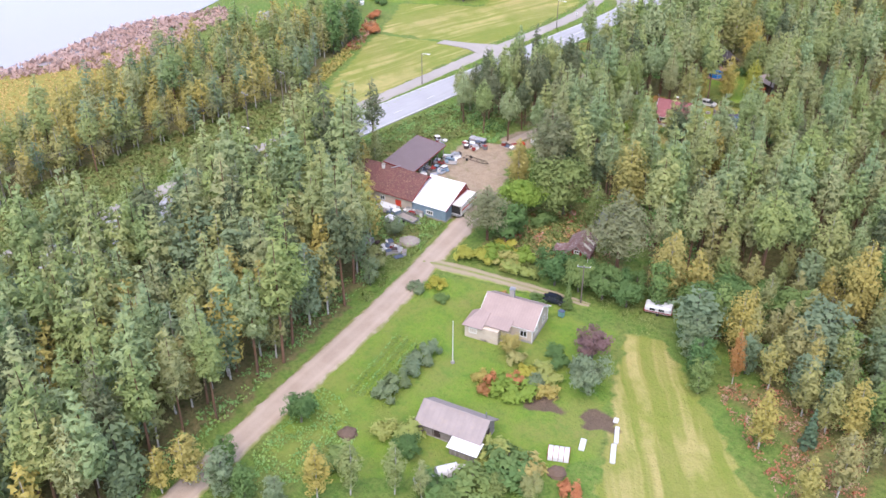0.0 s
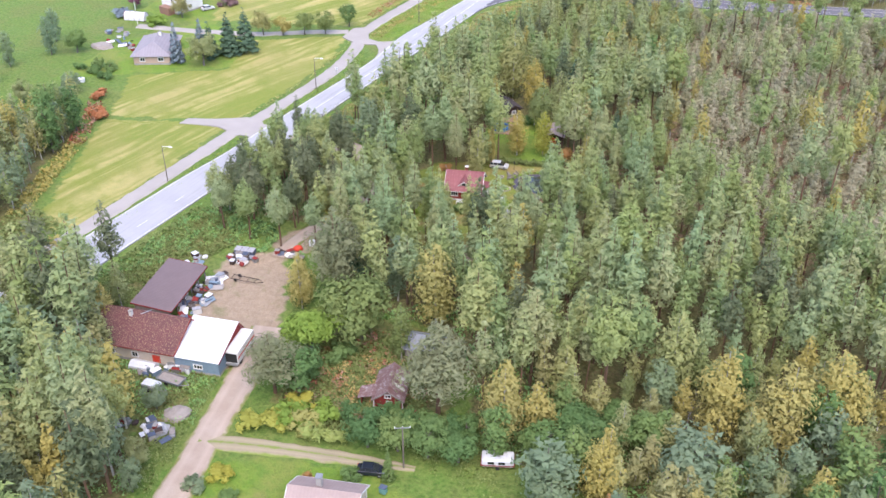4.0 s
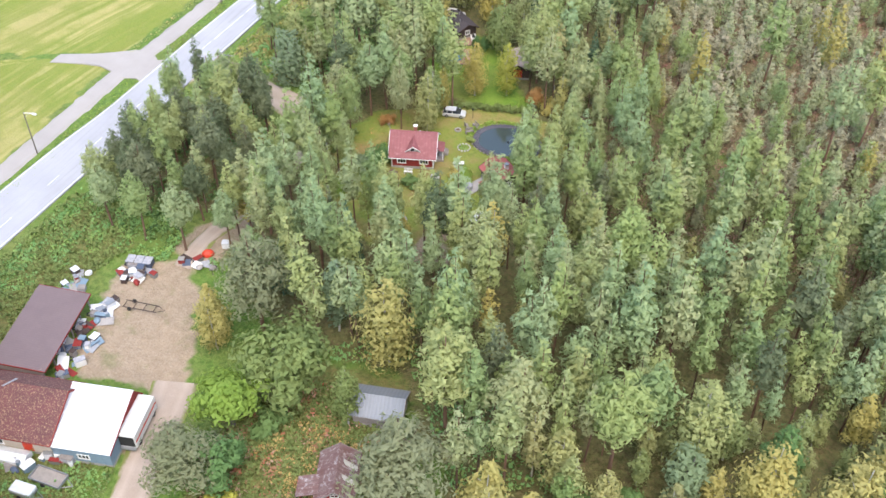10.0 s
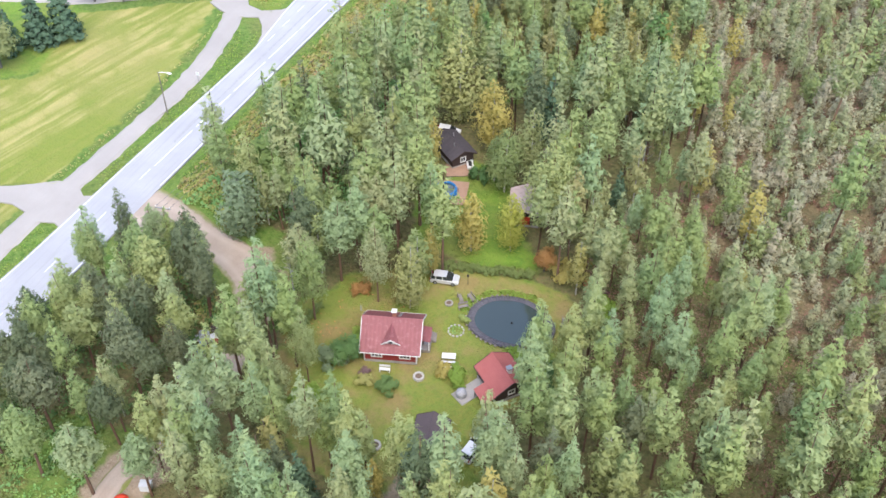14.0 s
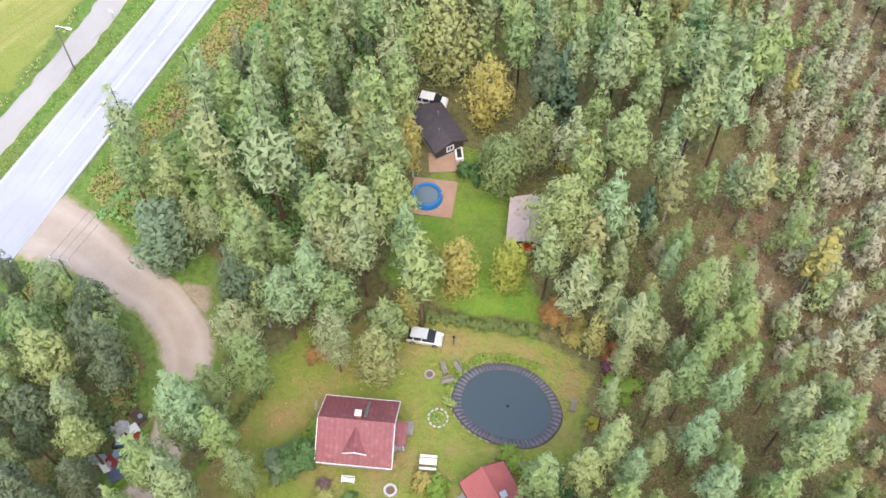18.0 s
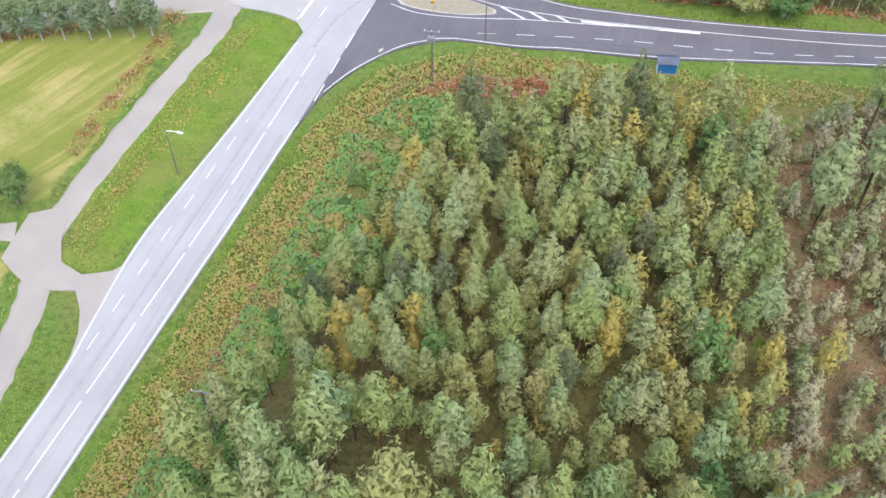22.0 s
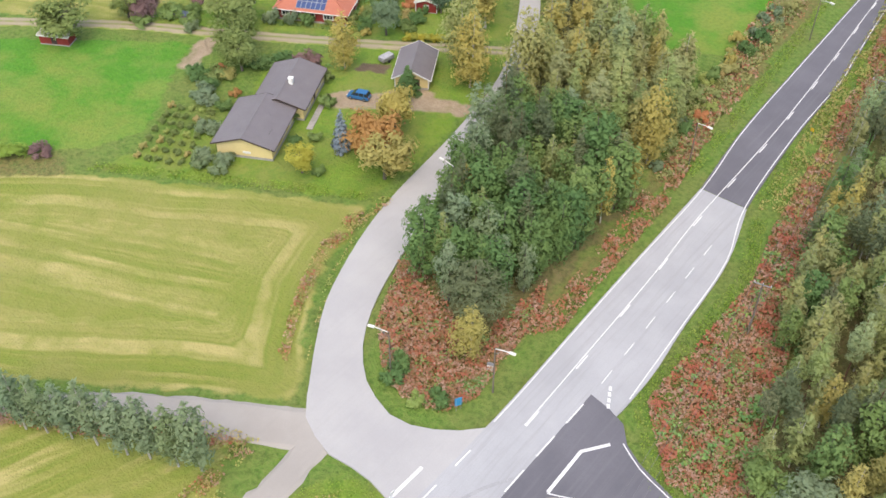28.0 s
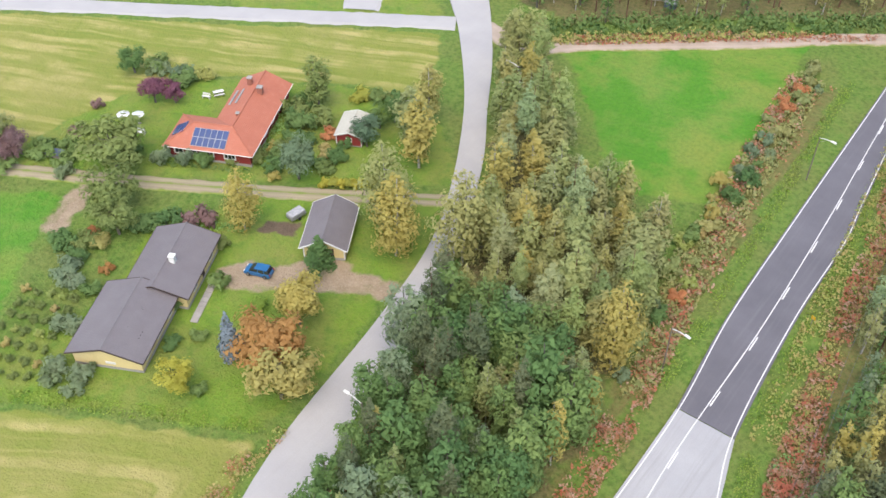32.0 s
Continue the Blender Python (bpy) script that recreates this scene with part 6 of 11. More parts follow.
def gable_roof(parent, L, W, eave, rise, mat, trim, over=0.5, thick=0.14, ends=None, shift=0.0, cap=True, gutter=True):
    """A ridged roof along x: two slopes, gable walls, barge boards, ridge cap and gutters. shift moves the ridge along y."""
    hx, hy = L / 2 + over, W / 2 + over
    slope_s, slope_n = rise / (W / 2 + shift), rise / (W / 2 - shift)
    zs, zn, zr = eave - over * slope_s, eave - over * slope_n, eave + rise
    part("roof", slab((-hx, -hy, zs + thick), (hx, -hy, zs + thick), (hx, shift, zr + thick), (-hx, shift, zr + thick), thick), mat, parent)
    part("roof", slab((-hx, shift, zr + thick), (hx, shift, zr + thick), (hx, hy, zn + thick), (-hx, hy, zn + thick), thick), mat, parent)
    for x, s in ((-L / 2, 1), (L / 2, -1)):
        bm = prism([(-W / 2, eave), (W / 2, eave), (shift, zr - 0.02)], x, x + s * 0.16)
        part("gable", bm, ends or mat, parent)
    for x in (-hx, hx):
        for (y0, z0), (y1, z1) in (((-hy, zs), (shift, zr)), ((shift, zr), (hy, zn))):
            part("barge_board", slab((x - 0.04, y0, z0 + thick + 0.03), (x + 0.04, y0, z0 + thick + 0.03), (x + 0.04, y1, z1 + thick + 0.03), (x - 0.04, y1, z1 + thick + 0.03), 0.22), trim, parent)
    if cap:
        part("ridge_cap", prism([(shift - 0.2, zr + thick - 0.03), (shift, zr + thick + 0.09), (shift + 0.2, zr + thick - 0.03)], -hx, hx), mat, parent)
    if gutter:
        for y, z in ((-hy - 0.05, zs), (hy + 0.05, zn)):
            part("gutter", tube([(-hx, y, z + 0.05), (hx, y, z + 0.05)], 0.06, 6), trim, parent)


def chimney(parent, x, y, z0, z1, w=0.6, mat=None, cap=None):
    ob = part("chimney", box(x - w / 2, x + w / 2, y - w / 2, y + w / 2, z0, z1, bevel=0.02), mat or M_BRICKRED, parent)
    part("cap", box(x - w / 2 - 0.08, x + w / 2 + 0.08, y - w / 2 - 0.08, y + w / 2 + 0.08, z1, z1 + 0.12), cap or M_STONE, ob)


def shed_roof(parent, L, W, low, high, mat, trim, over=0.4, thick=0.12):
    """A single slope, rising towards +y."""
    hx, hy = L / 2 + over, W / 2 + over
    part("roof", slab((-hx, -hy, low + thick), (hx, -hy, low + thick), (hx, hy, high + thick), (-hx, hy, high + thick), thick), mat, parent)
    for x in (-hx, hx):
        part("barge_board", slab((x - 0.04, -hy, low + thick + 0.03), (x + 0.04, -hy, low + thick + 0.03), (x + 0.04, hy, high + thick + 0.03), (x - 0.04, hy, high + thick + 0.03), 0.22), trim, parent)
    part("fascia", box(-hx, hx, -hy - 0.05, -hy, low - 0.1, low + thick), trim, parent)


# ---- the farm by the gravel road ----
H = thing("farmhouse", "cream rendered farmhouse with a faded pinkish roof", "house", -91.1, 118.5, 16.5)
walls(H, 9.6, 7.6, 3.1, M_CREAM, [("S", 3.2, 1.3, 0.9, 2.2, "win2"), ("E", -1.6, 1.1, 0.9, 2.2, "win2"), ("E", 1.8, 1.1, 0.9, 2.2, "win2"), ("N", 0, 1.2, 0.9, 2.2, "win2"), ("W", 2, 1.0, 0.9, 2.2, "win2")], M_WHITE)
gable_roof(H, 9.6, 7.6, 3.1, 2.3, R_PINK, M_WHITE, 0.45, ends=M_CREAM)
chimney(H, -1.0, 1.2, 4.4, 6.6, 0.8, M_STONE, M_STEEL)
part("wall", box(-6.6, -0.4, -6.6, -3.8, -0.3, 2.45), M_CREAM, H, "cream rendered front wing")
part("roof", slab((-7.0, -7.1, 2.55), (-3.2, -7.1, 2.55), (-3.2, -3.1, 3.7), (-5.4, -3.1, 3.7), 0.12), R_PINK, H)
part("roof", slab((-3.2, -5.9, 2.75), (1.2, -5.9, 2.75), (1.2, -3.4, 3.5), (-3.2, -3.4, 3.5), 0.12), R_PINK, H)
part("roof", slab((-7.0, -7.1, 2.55), (-5.4, -3.1, 3.7), (-5.4, -2.9, 3.7), (-7.0, -2.4, 2.55), 0.12), R_PINK, H)
wm = pose(-6.6, -6.6, 0)
window(H, wm, 0.8, 2.2, 1.0, 2.0, M_WHITE, 3)
window(H, pose(-2.8, -5.35, 0), 0.6, 1.7, 0.9, 2.0, M_WHITE, 2)
part("wall", box(-3.4, 0.9, -5.3, -3.8, -0.3, 2.6), M_CREAM, H, "cream porch wall")
door(H, pose(-2.8, -5.35, 0), -0.6, 0.3, 0.2, 2.2, M_WOOD)
part("step", box(-3.6, -2.3, -6.6, -5.4, -0.3, 0.2), M_STONE, H, "red-brown porch step")

B = thing("woodshed", "long grey wooden woodshed under weathered grey roofing", "shed", -80.8, 91.2, 14.6)
walls(B, 10.2, 5.6, 2.2, M_WOOD, [("E", 0.3, 1.6, 0.0, 2.0, "dark"), ("S", -2, 1.4, 0.1, 1.9, "dark")], None, base=0.1)
gable_roof(B, 10.2, 5.6, 2.2, 1.9, R_GREY, M_WOOD, 0.5, ends=M_WOOD, gutter=False)
for i in range(9):
    x = -4.9 + i * 1.22
    part("batten", box(x - 0.05, x + 0.05, -2.9, -2.82, 0.0, 2.2), M_WOOD, B)
part("annex", box(1.2, 5.6, -4.9, -2.85, -0.2, 1.5), M_WOOD, B, "grey boarded lean-to")
part("annex_roof", slab((0.9, -5.3, 1.45), (5.9, -5.3, 1.45), (5.9, -2.8, 2.1), (0.9, -2.8, 2.1), 0.07), R_WHITE, B, "pale translucent lean-to sheet")
for i in range(6):
    part("board", box(1.5 + i * 0.72, 1.58 + i * 0.72, -4.96, -4.9, -0.1, 1.45), M_STONE, B)
part("stove_pipe", tube([(4.4, 1.2, 2.8), (4.4, 1.2, 4.6)], 0.1, 8), M_STEEL, B)


def greenhouse(x, y, turn, L, W, h, mat, label, ribs=5):
    g = thing("greenhouse", label, "greenhouse", x, y, turn)
    arc = [(-W / 2 * math.cos(math.pi * i / 10), h * math.sin(math.pi * i / 10) ** 0.8) for i in range(11)]
    part("cover", prism(arc, -L / 2, L / 2), mat, g)
    for i in range(ribs):
        px = -L / 2 + L * i / (ribs - 1)
        part("hoop", tube([(px, y_ * 1.02, z_ * 1.02) for y_, z_ in arc], 0.05, 5), M_RED if ribs > 4 else M_STEEL, g)


greenhouse(-65.8, 97.2, 30, 3.2, 2.3, 1.7, M_TARP, "small white plastic tunnel with red hoops in the garden")
greenhouse(-75.9, 83.4, 60, 3.2, 1.8, 1.6, M_TARP, "white plastic cold frame behind the woodshed", 3)
greenhouse(-77.0, 79.9, 55, 3.0, 1.8, 1.2, M_TARP, "white plastic cold frame behind the woodshed", 3)
S = thing("garden_shed", "small grey garden shed with a patched flat roof", "shed", -73.1, 84.2, 40)
walls(S, 2.4, 1.8, 1.5, M_WOOD, [("S", 0, 0.8, 0.0, 1.4, "dark")], None, base=0.05)
shed_roof(S, 2.4, 1.8, 1.5, 1.9, R_PALE, M_WOOD, 0.2)
F = thing("flagpole", "white flagpole on the farm lawn", "flagpole", -92.1, 103.2)
part("pole", tube([(0, 0, -0.2), (0, 0, 8.6)], [0.09, 0.05], 8), M_WHITE, F)
part("knob", tube([(0, 0, 8.6), (0, 0, 8.75)], [0.09, 0.03], 8), M_WHITE, F)
part("foot", box(-0.25, 0.25, -0.25, 0.25, -0.3, 0.35), M_STONE, F)
for x, y, L, W, t in ((-63.7, 109.4, 0.8, 1.0, 20), (-61.8, 106.7, 0.7, 3.6, 30), (-60.0, 103.0, 0.8, 4.0, 30), (-64.5, 101.5, 0.9, 2.4, 25)):
    c = thing("garden_fleece", "white fleece laid over a vegetable bed", "garden cover", x, y, t)
    part("cloth", box(-L / 2, L / 2, -W / 2, W / 2, -0.1, 0.3, bevel=0.1), M_TARP, c)
TRASH = thing("waste_bin", "turquoise waste bin behind the farmhouse", "bin", -86.4, 126.2)
part("body", box(-0.5, 0.5, -0.4, 0.4, -0.1, 1.0, bevel=0.08), paint("turquoise_plastic", (0.16, 0.34, 0.32), (0.13, 0.3, 0.28)), TRASH)
part("lid", box(-0.54, 0.54, -0.44, 0.44, 1.0, 1.1, bevel=0.03), M_SLATE, TRASH)


# ---- vehicles ----
def car(x, y, turn, coat_mat, label, L=4.3, W=1.75, H=1.48, estate=True):
    """A parked car: lofted body, glazed cabin, four wheels, lamps and bumpers."""
    c = thing("car", label, "car", x, y, turn)
    b, h = L / 2, H
    side = [(-b, 0.35), (-b + 0.05, 0.82), (-b * 0.92, 0.93), (-b * 0.35, 0.95), (b * 0.42, 0.93), (b * 0.86, 0.78), (b * 0.98, 0.62), (b, 0.36), (b * 0.9, 0.24), (-b * 0.95, 0.24)]
    bm = bmesh.new()
    rings = []
    for y_, k in ((-W / 2, 0.93), (-W / 2 + 0.1, 1.0), (W / 2 - 0.1, 1.0), (W / 2, 0.93)):
        rings.append([bm.verts.new((px * (0.5 + 0.5 * k), y_, 0.24 + (pz - 0.24) * k)) for px, pz in side])
    for r0, r1 in zip(rings, rings[1:]):
        for i in range(len(side)):
            j = (i + 1) % len(side)
            bm.faces.new((r0[i], r0[j], r1[j], r1[i]))
    bm.faces.new(rings[0])
    bm.faces.new(rings[-1][::-1])
    bmesh.ops.recalc_face_normals(bm, faces=bm.faces[:])
    part("body", bm, coat_mat, c)
    back = -b * (0.93 if estate else 0.72)
    cab = [(back, 0.93), (back + 0.22, h - 0.08), (back + 0.5, h), (b * 0.12, h), (b * 0.22, h - 0.06), (b * 0.58, 0.92)]
    bm = bmesh.new()
    lo, hi = [], []
    for s in (-1, 1):
        ring = [bm.verts.new((px, s * (W / 2 - 0.05 - 0.16 * (pz - 0.93) / (h - 0.93)), pz)) for px, pz in cab]
        (lo if s < 0 else hi).extend(ring)
    for i in range(len(cab)):
        j = (i + 1) % len(cab)
        bm.faces.new((lo[i], lo[j], hi[j], hi[i]))
    bm.faces.new(lo)
    bm.faces.new(hi[::-1])
    bmesh.ops.recalc_face_normals(bm, faces=bm.faces[:])
    part("glazing", bm, M_GLASS, c, "dark window glass")
    part("roof", box(back + 0.34, b * 0.16, -W / 2 + 0.18, W / 2 - 0.18, h - 0.03, h + 0.03, bevel=0.02), coat_mat, c)
    for s in (-1, 1):
        for px in (back + 0.75, back + 1.75):
            part("pillar", slab((px - 0.05, s * (W / 2 - 0.05) - 0.03, 0.93), (px + 0.05, s * (W / 2 - 0.05) - 0.03, 0.93), (px + 0.05, s * (W / 2 - 0.2) - 0.03, h), (px - 0.05, s * (W / 2 - 0.2) - 0.03, h), 0.05), coat_mat, c)
        part("headlight", box(b * 0.88, b * 0.99, s * W * 0.36 - 0.17, s * W * 0.36 + 0.17, 0.56, 0.72, bevel=0.03), C_LIGHT, c)
        part("tail_light", box(-b * 0.995, -b * 0.93, s * W * 0.4 - 0.1, s * W * 0.4 + 0.1, 0.6, 0.9, bevel=0.02), C_TAIL, c)
        part("mirror", box(b * 0.4, b * 0.46, s * (W / 2 + 0.08) - 0.08, s * (W / 2 + 0.08) + 0.08, 0.92, 1.04, bevel=0.02), coat_mat, c)
        for px in (-b * 0.62, b * 0.62):
            w = part("wheel", tube([(px, s * (W / 2 - 0.02) - 0.1, 0.31), (px, s * (W / 2 - 0.02) + 0.1, 0.31)], 0.31, 14), M_BLACK, c)
            part("rim", tube([(px, s * (W / 2) - 0.09 + 0.0, 0.31), (px, s * (W / 2) + 0.09, 0.31)], 0.19, 10), M_STEEL, w)
    return c


car(-112.3, 225.7, 12, C_SILVER, "silver hatchback parked on the cottage lawn")
car(-125.8, 259.7, 8, C_WHITE, "white hatchback parked beside the dark-roofed cabin")
car(-233.0, 402.5, 200, C_BLUE, "bright blue hatchback on the gravel drive")
car(-89.9, 128.8, 20, C_DARK, "dark blue car behind the farmhouse", estate=False)
car(-242.1, 285.0, 60, C_SILVER, "silver car beside the white house", estate=False)
car(-245.1, 298.0, 20, C_SILVER, "silver car on the far yard", estate=False)
car(-97.3, 198.9, 78, C_WHITE, "white car under the pines beside the brown garage")

CV = thing("caravan", "white caravan with a dull red band at the wood's edge", "caravan", -73.9, 138.5, 22)
part("body", box(-2.4, 2.4, -1.1, 1.1, 0.5, 1.9, bevel=0.25), M_TARP, CV)
part("band", box(-2.52, 2.52, -1.12, 1.12, 0.75, 0.95), M_RED, CV, "dull red stripe")
part("roof", box(-2.1, 2.1, -0.9, 0.9, 1.88, 1.96, bevel=0.03), M_TARP, CV)
part("hatch", box(-0.4, 0.4, -0.4, 0.4, 1.95, 2.06, bevel=0.03), M_STEEL, CV)
for x in (-1.5, 0.1):
    part("window", box(x, x + 1.0, -1.13, -1.1, 1.1, 1.6, bevel=0.01), M_GLASS, CV)
for s in (-1, 1):
    part("wheel", tube([(0, s * 1.0 - 0.1, 0.3), (0, s * 1.0 + 0.1, 0.3)], 0.3, 12), M_BLACK, CV)
part("drawbar", box(2.4, 3.6, -0.06, 0.06, 0.4, 0.5), M_STEEL, CV)

# ---- the barn and its yard ----
BARN = thing("barn", "cream-walled barn under mossy dark red tiles", "barn", -140.2, 138.4, 11.2)
walls(BARN, 15.4, 9.6, 3.0, M_CREAM, [("S", 0.4, 1.2, 0.8, 1.9, "win2"), ("S", 4.4, 1.5, 0.1, 1.9, "red"), ("S", -4, 1.2, 0.8, 1.9, "win2"), ("W", 0, 1.2, 0.8, 1.9, "win2")], None)
gable_roof(BARN, 15.4, 9.6, 3.0, 2.6, R_MOSSY, M_RED, 0.5, ends=M_RED, shift=1.4)
part("ladder", slab((-0.9, 0.6, 5.75), (-0.6, 0.6, 5.75), (0.8, 2.0, 5.95), (0.5, 2.0, 5.95), 0.06), M_STEEL, BARN, "grey roof ladder")
chimney(BARN, -2.6, 0.4, 5.0, 6.2, 0.55, M_WHITE, M_STONE)

WS = thing("workshop", "blue-grey workshop under a white sheet roof", "workshop", -128.6, 140.8, 12.5)
walls(WS, 8.0, 10.0, 2.6, M_BLUE, [("S", 0.2, 1.6, 0.7, 1.6, "win3"), ("E", -1, 2.6, 0, 2.3, "dark")], None, base=0.15)
gable_roof(WS, 8.0, 10.0, 2.6, 2.3, R_WHITE, M_RED, 0.25, ends=M_RED, shift=3.4, gutter=False)

OPEN = thing("machine_shed", "open-sided machine shed with a brown sheet roof", "shed", -145.4, 151.0, 103.5)
shed_roof(OPEN, 14.6, 7.2, 2.7, 3.5, R_PLUM, M_RED, 0.3)
part("back_wall", box(-7.3, 7.3, 3.2, 3.35, -0.2, 3.3), M_WOOD, OPEN)
for i in range(6):
    part("post", box(-7.2 + i * 2.88 - 0.08, -7.2 + i * 2.88 + 0.08, -3.4, -3.24, -0.3, 2.8), M_WOOD, OPEN)
part("end_wall", box(-7.35, -7.2, -3.3, 3.2, -0.2, 2.9), M_WOOD, OPEN)

TR = thing("box_truck", "white box lorry body parked against the workshop", "truck", -124.1, 143.2, 103)
part("box", box(-3.6, 3.2, -1.3, 1.3, 0.7, 3.0, bevel=0.05), M_WHITE, TR)
part("stripe", box(-3.5, 3.1, -1.33, -1.3, 1.7, 2.0), M_ORANGE, TR, "faded orange stripe")
# the box is closed: a black panel paints the shade of an open rear
part("tail_opening", box(-3.65, -3.58, -1.1, 1.1, 0.9, 2.7), M_BLACK, TR, "black panel painted as the shaded open rear")
part("rear_bumper", box(-4.0, -3.6, -1.2, 1.2, 0.5, 0.75), M_STEEL, TR)
part("chassis", box(-3.6, 4.0, -0.5, 0.5, 0.45, 0.7), M_BLACK, TR)
for x in (-2.4, 2.2):
    for s in (-1, 1):
        part("wheel", tube([(x, s * 1.05 - 0.15, 0.45), (x, s * 1.05 + 0.15, 0.45)], 0.45, 14), M_BLACK, TR)


def trailer(x, y, turn, L, W, label, cover):
    t = thing("trailer", label, "trailer", x, y, turn)
    if cover:
        part("tub", box(-L / 2, L / 2, -W / 2, W / 2, 0.45, 0.85, bevel=0.03), M_STEEL, t)
        part("cover", box(-L / 2 - 0.03, L / 2 + 0.03, -W / 2 - 0.03, W / 2 + 0.03, 0.85, 1.35, bevel=0.14), M_TARP, t, "white tarpaulin cover")
    else:
        part("bed", box(-L / 2, L / 2, -W / 2, W / 2, 0.5, 0.6), M_GRAVEL, t, "grey-brown plank bed")
        for a, b, c, d in ((-L / 2, L / 2, -W / 2 - 0.05, -W / 2 + 0.02), (-L / 2, L / 2, W / 2 - 0.02, W / 2 + 0.05), (-L / 2 - 0.05, -L / 2 + 0.02, -W / 2, W / 2), (L / 2 - 0.02, L / 2 + 0.05, -W / 2, W / 2)):
            part("side_board", box(a, b, c, d, 0.6, 0.95), M_STEEL, t)
    for s in (-1, 1):
        part("wheel", tube([(-0.2, s * (W / 2 + 0.1) - 0.09, 0.3), (-0.2, s * (W / 2 + 0.1) + 0.09, 0.3)], 0.3, 12), M_BLACK, t)
        part("drawbar", tube([(L / 2, s * W * 0.35, 0.5), (L / 2 + 1.3, 0, 0.5)], 0.05, 6), M_STEEL, t)


trailer(-131.4, 129.2, 4, 3.0, 1.6, "small trailer under a white cover on the farm grass", True)
trailer(-129.8, 132.0, 2, 4.5, 2.1, "flatbed trailer with grey sides on the farm grass", False)
BT = thing("covered_boat", "boat under a pale blue-white tarpaulin", "boat", -136.5, 133.0, 10)
bm = bmesh.new()
for i in range(9):
    pass
part("tarpaulin", prism([(-1.15, 0.0), (-1.05, 0.6), (0, 1.15), (1.05, 0.6), (1.15, 0.0)], -2.3, 2.3), M_TARP, BT)
part("hull", box(-2.0, 2.1, -0.8, 0.8, -0.1, 0.35, bevel=0.1), M_SLATE, BT)
bm.free()


def heap(name, label, cat, x, y, rad, h, mat, seed, flat=1.0):
    r = random.Random(seed)
    bm = bmesh.new()
    bmesh.ops.create_icosphere(bm, subdivisions=3, radius=1)
    for v in bm.verts:
        k = 1 + 0.25 * noise.noise(v.co * 2.1 + Vector((seed, 0, 0))) + 0.06 * noise.noise(v.co * 7)
        v.co = Vector((v.co.x * rad * k, v.co.y * rad * k * flat, max(-0.15, v.co.z * h * k)))
    t = thing(name, label, cat, x, y, r.uniform(0, 180))
    part("mound", bm, mat, t)


heap("gravel_pile", "low pile of brown-grey gravel beside the farm road", "gravel pile", -123.8, 126.0, 2.3, 0.9, M_GRAVEL, 3, 0.8)
heap("compost_heap", "brown compost heap in the grass", "compost heap", -92.7, 79.5, 1.5, 0.8, M_SOIL, 5)
heap("compost_heap", "brown compost heap beside the greenhouse", "compost heap", -64.0, 94.2, 1.4, 0.7, M_SOIL, 6)


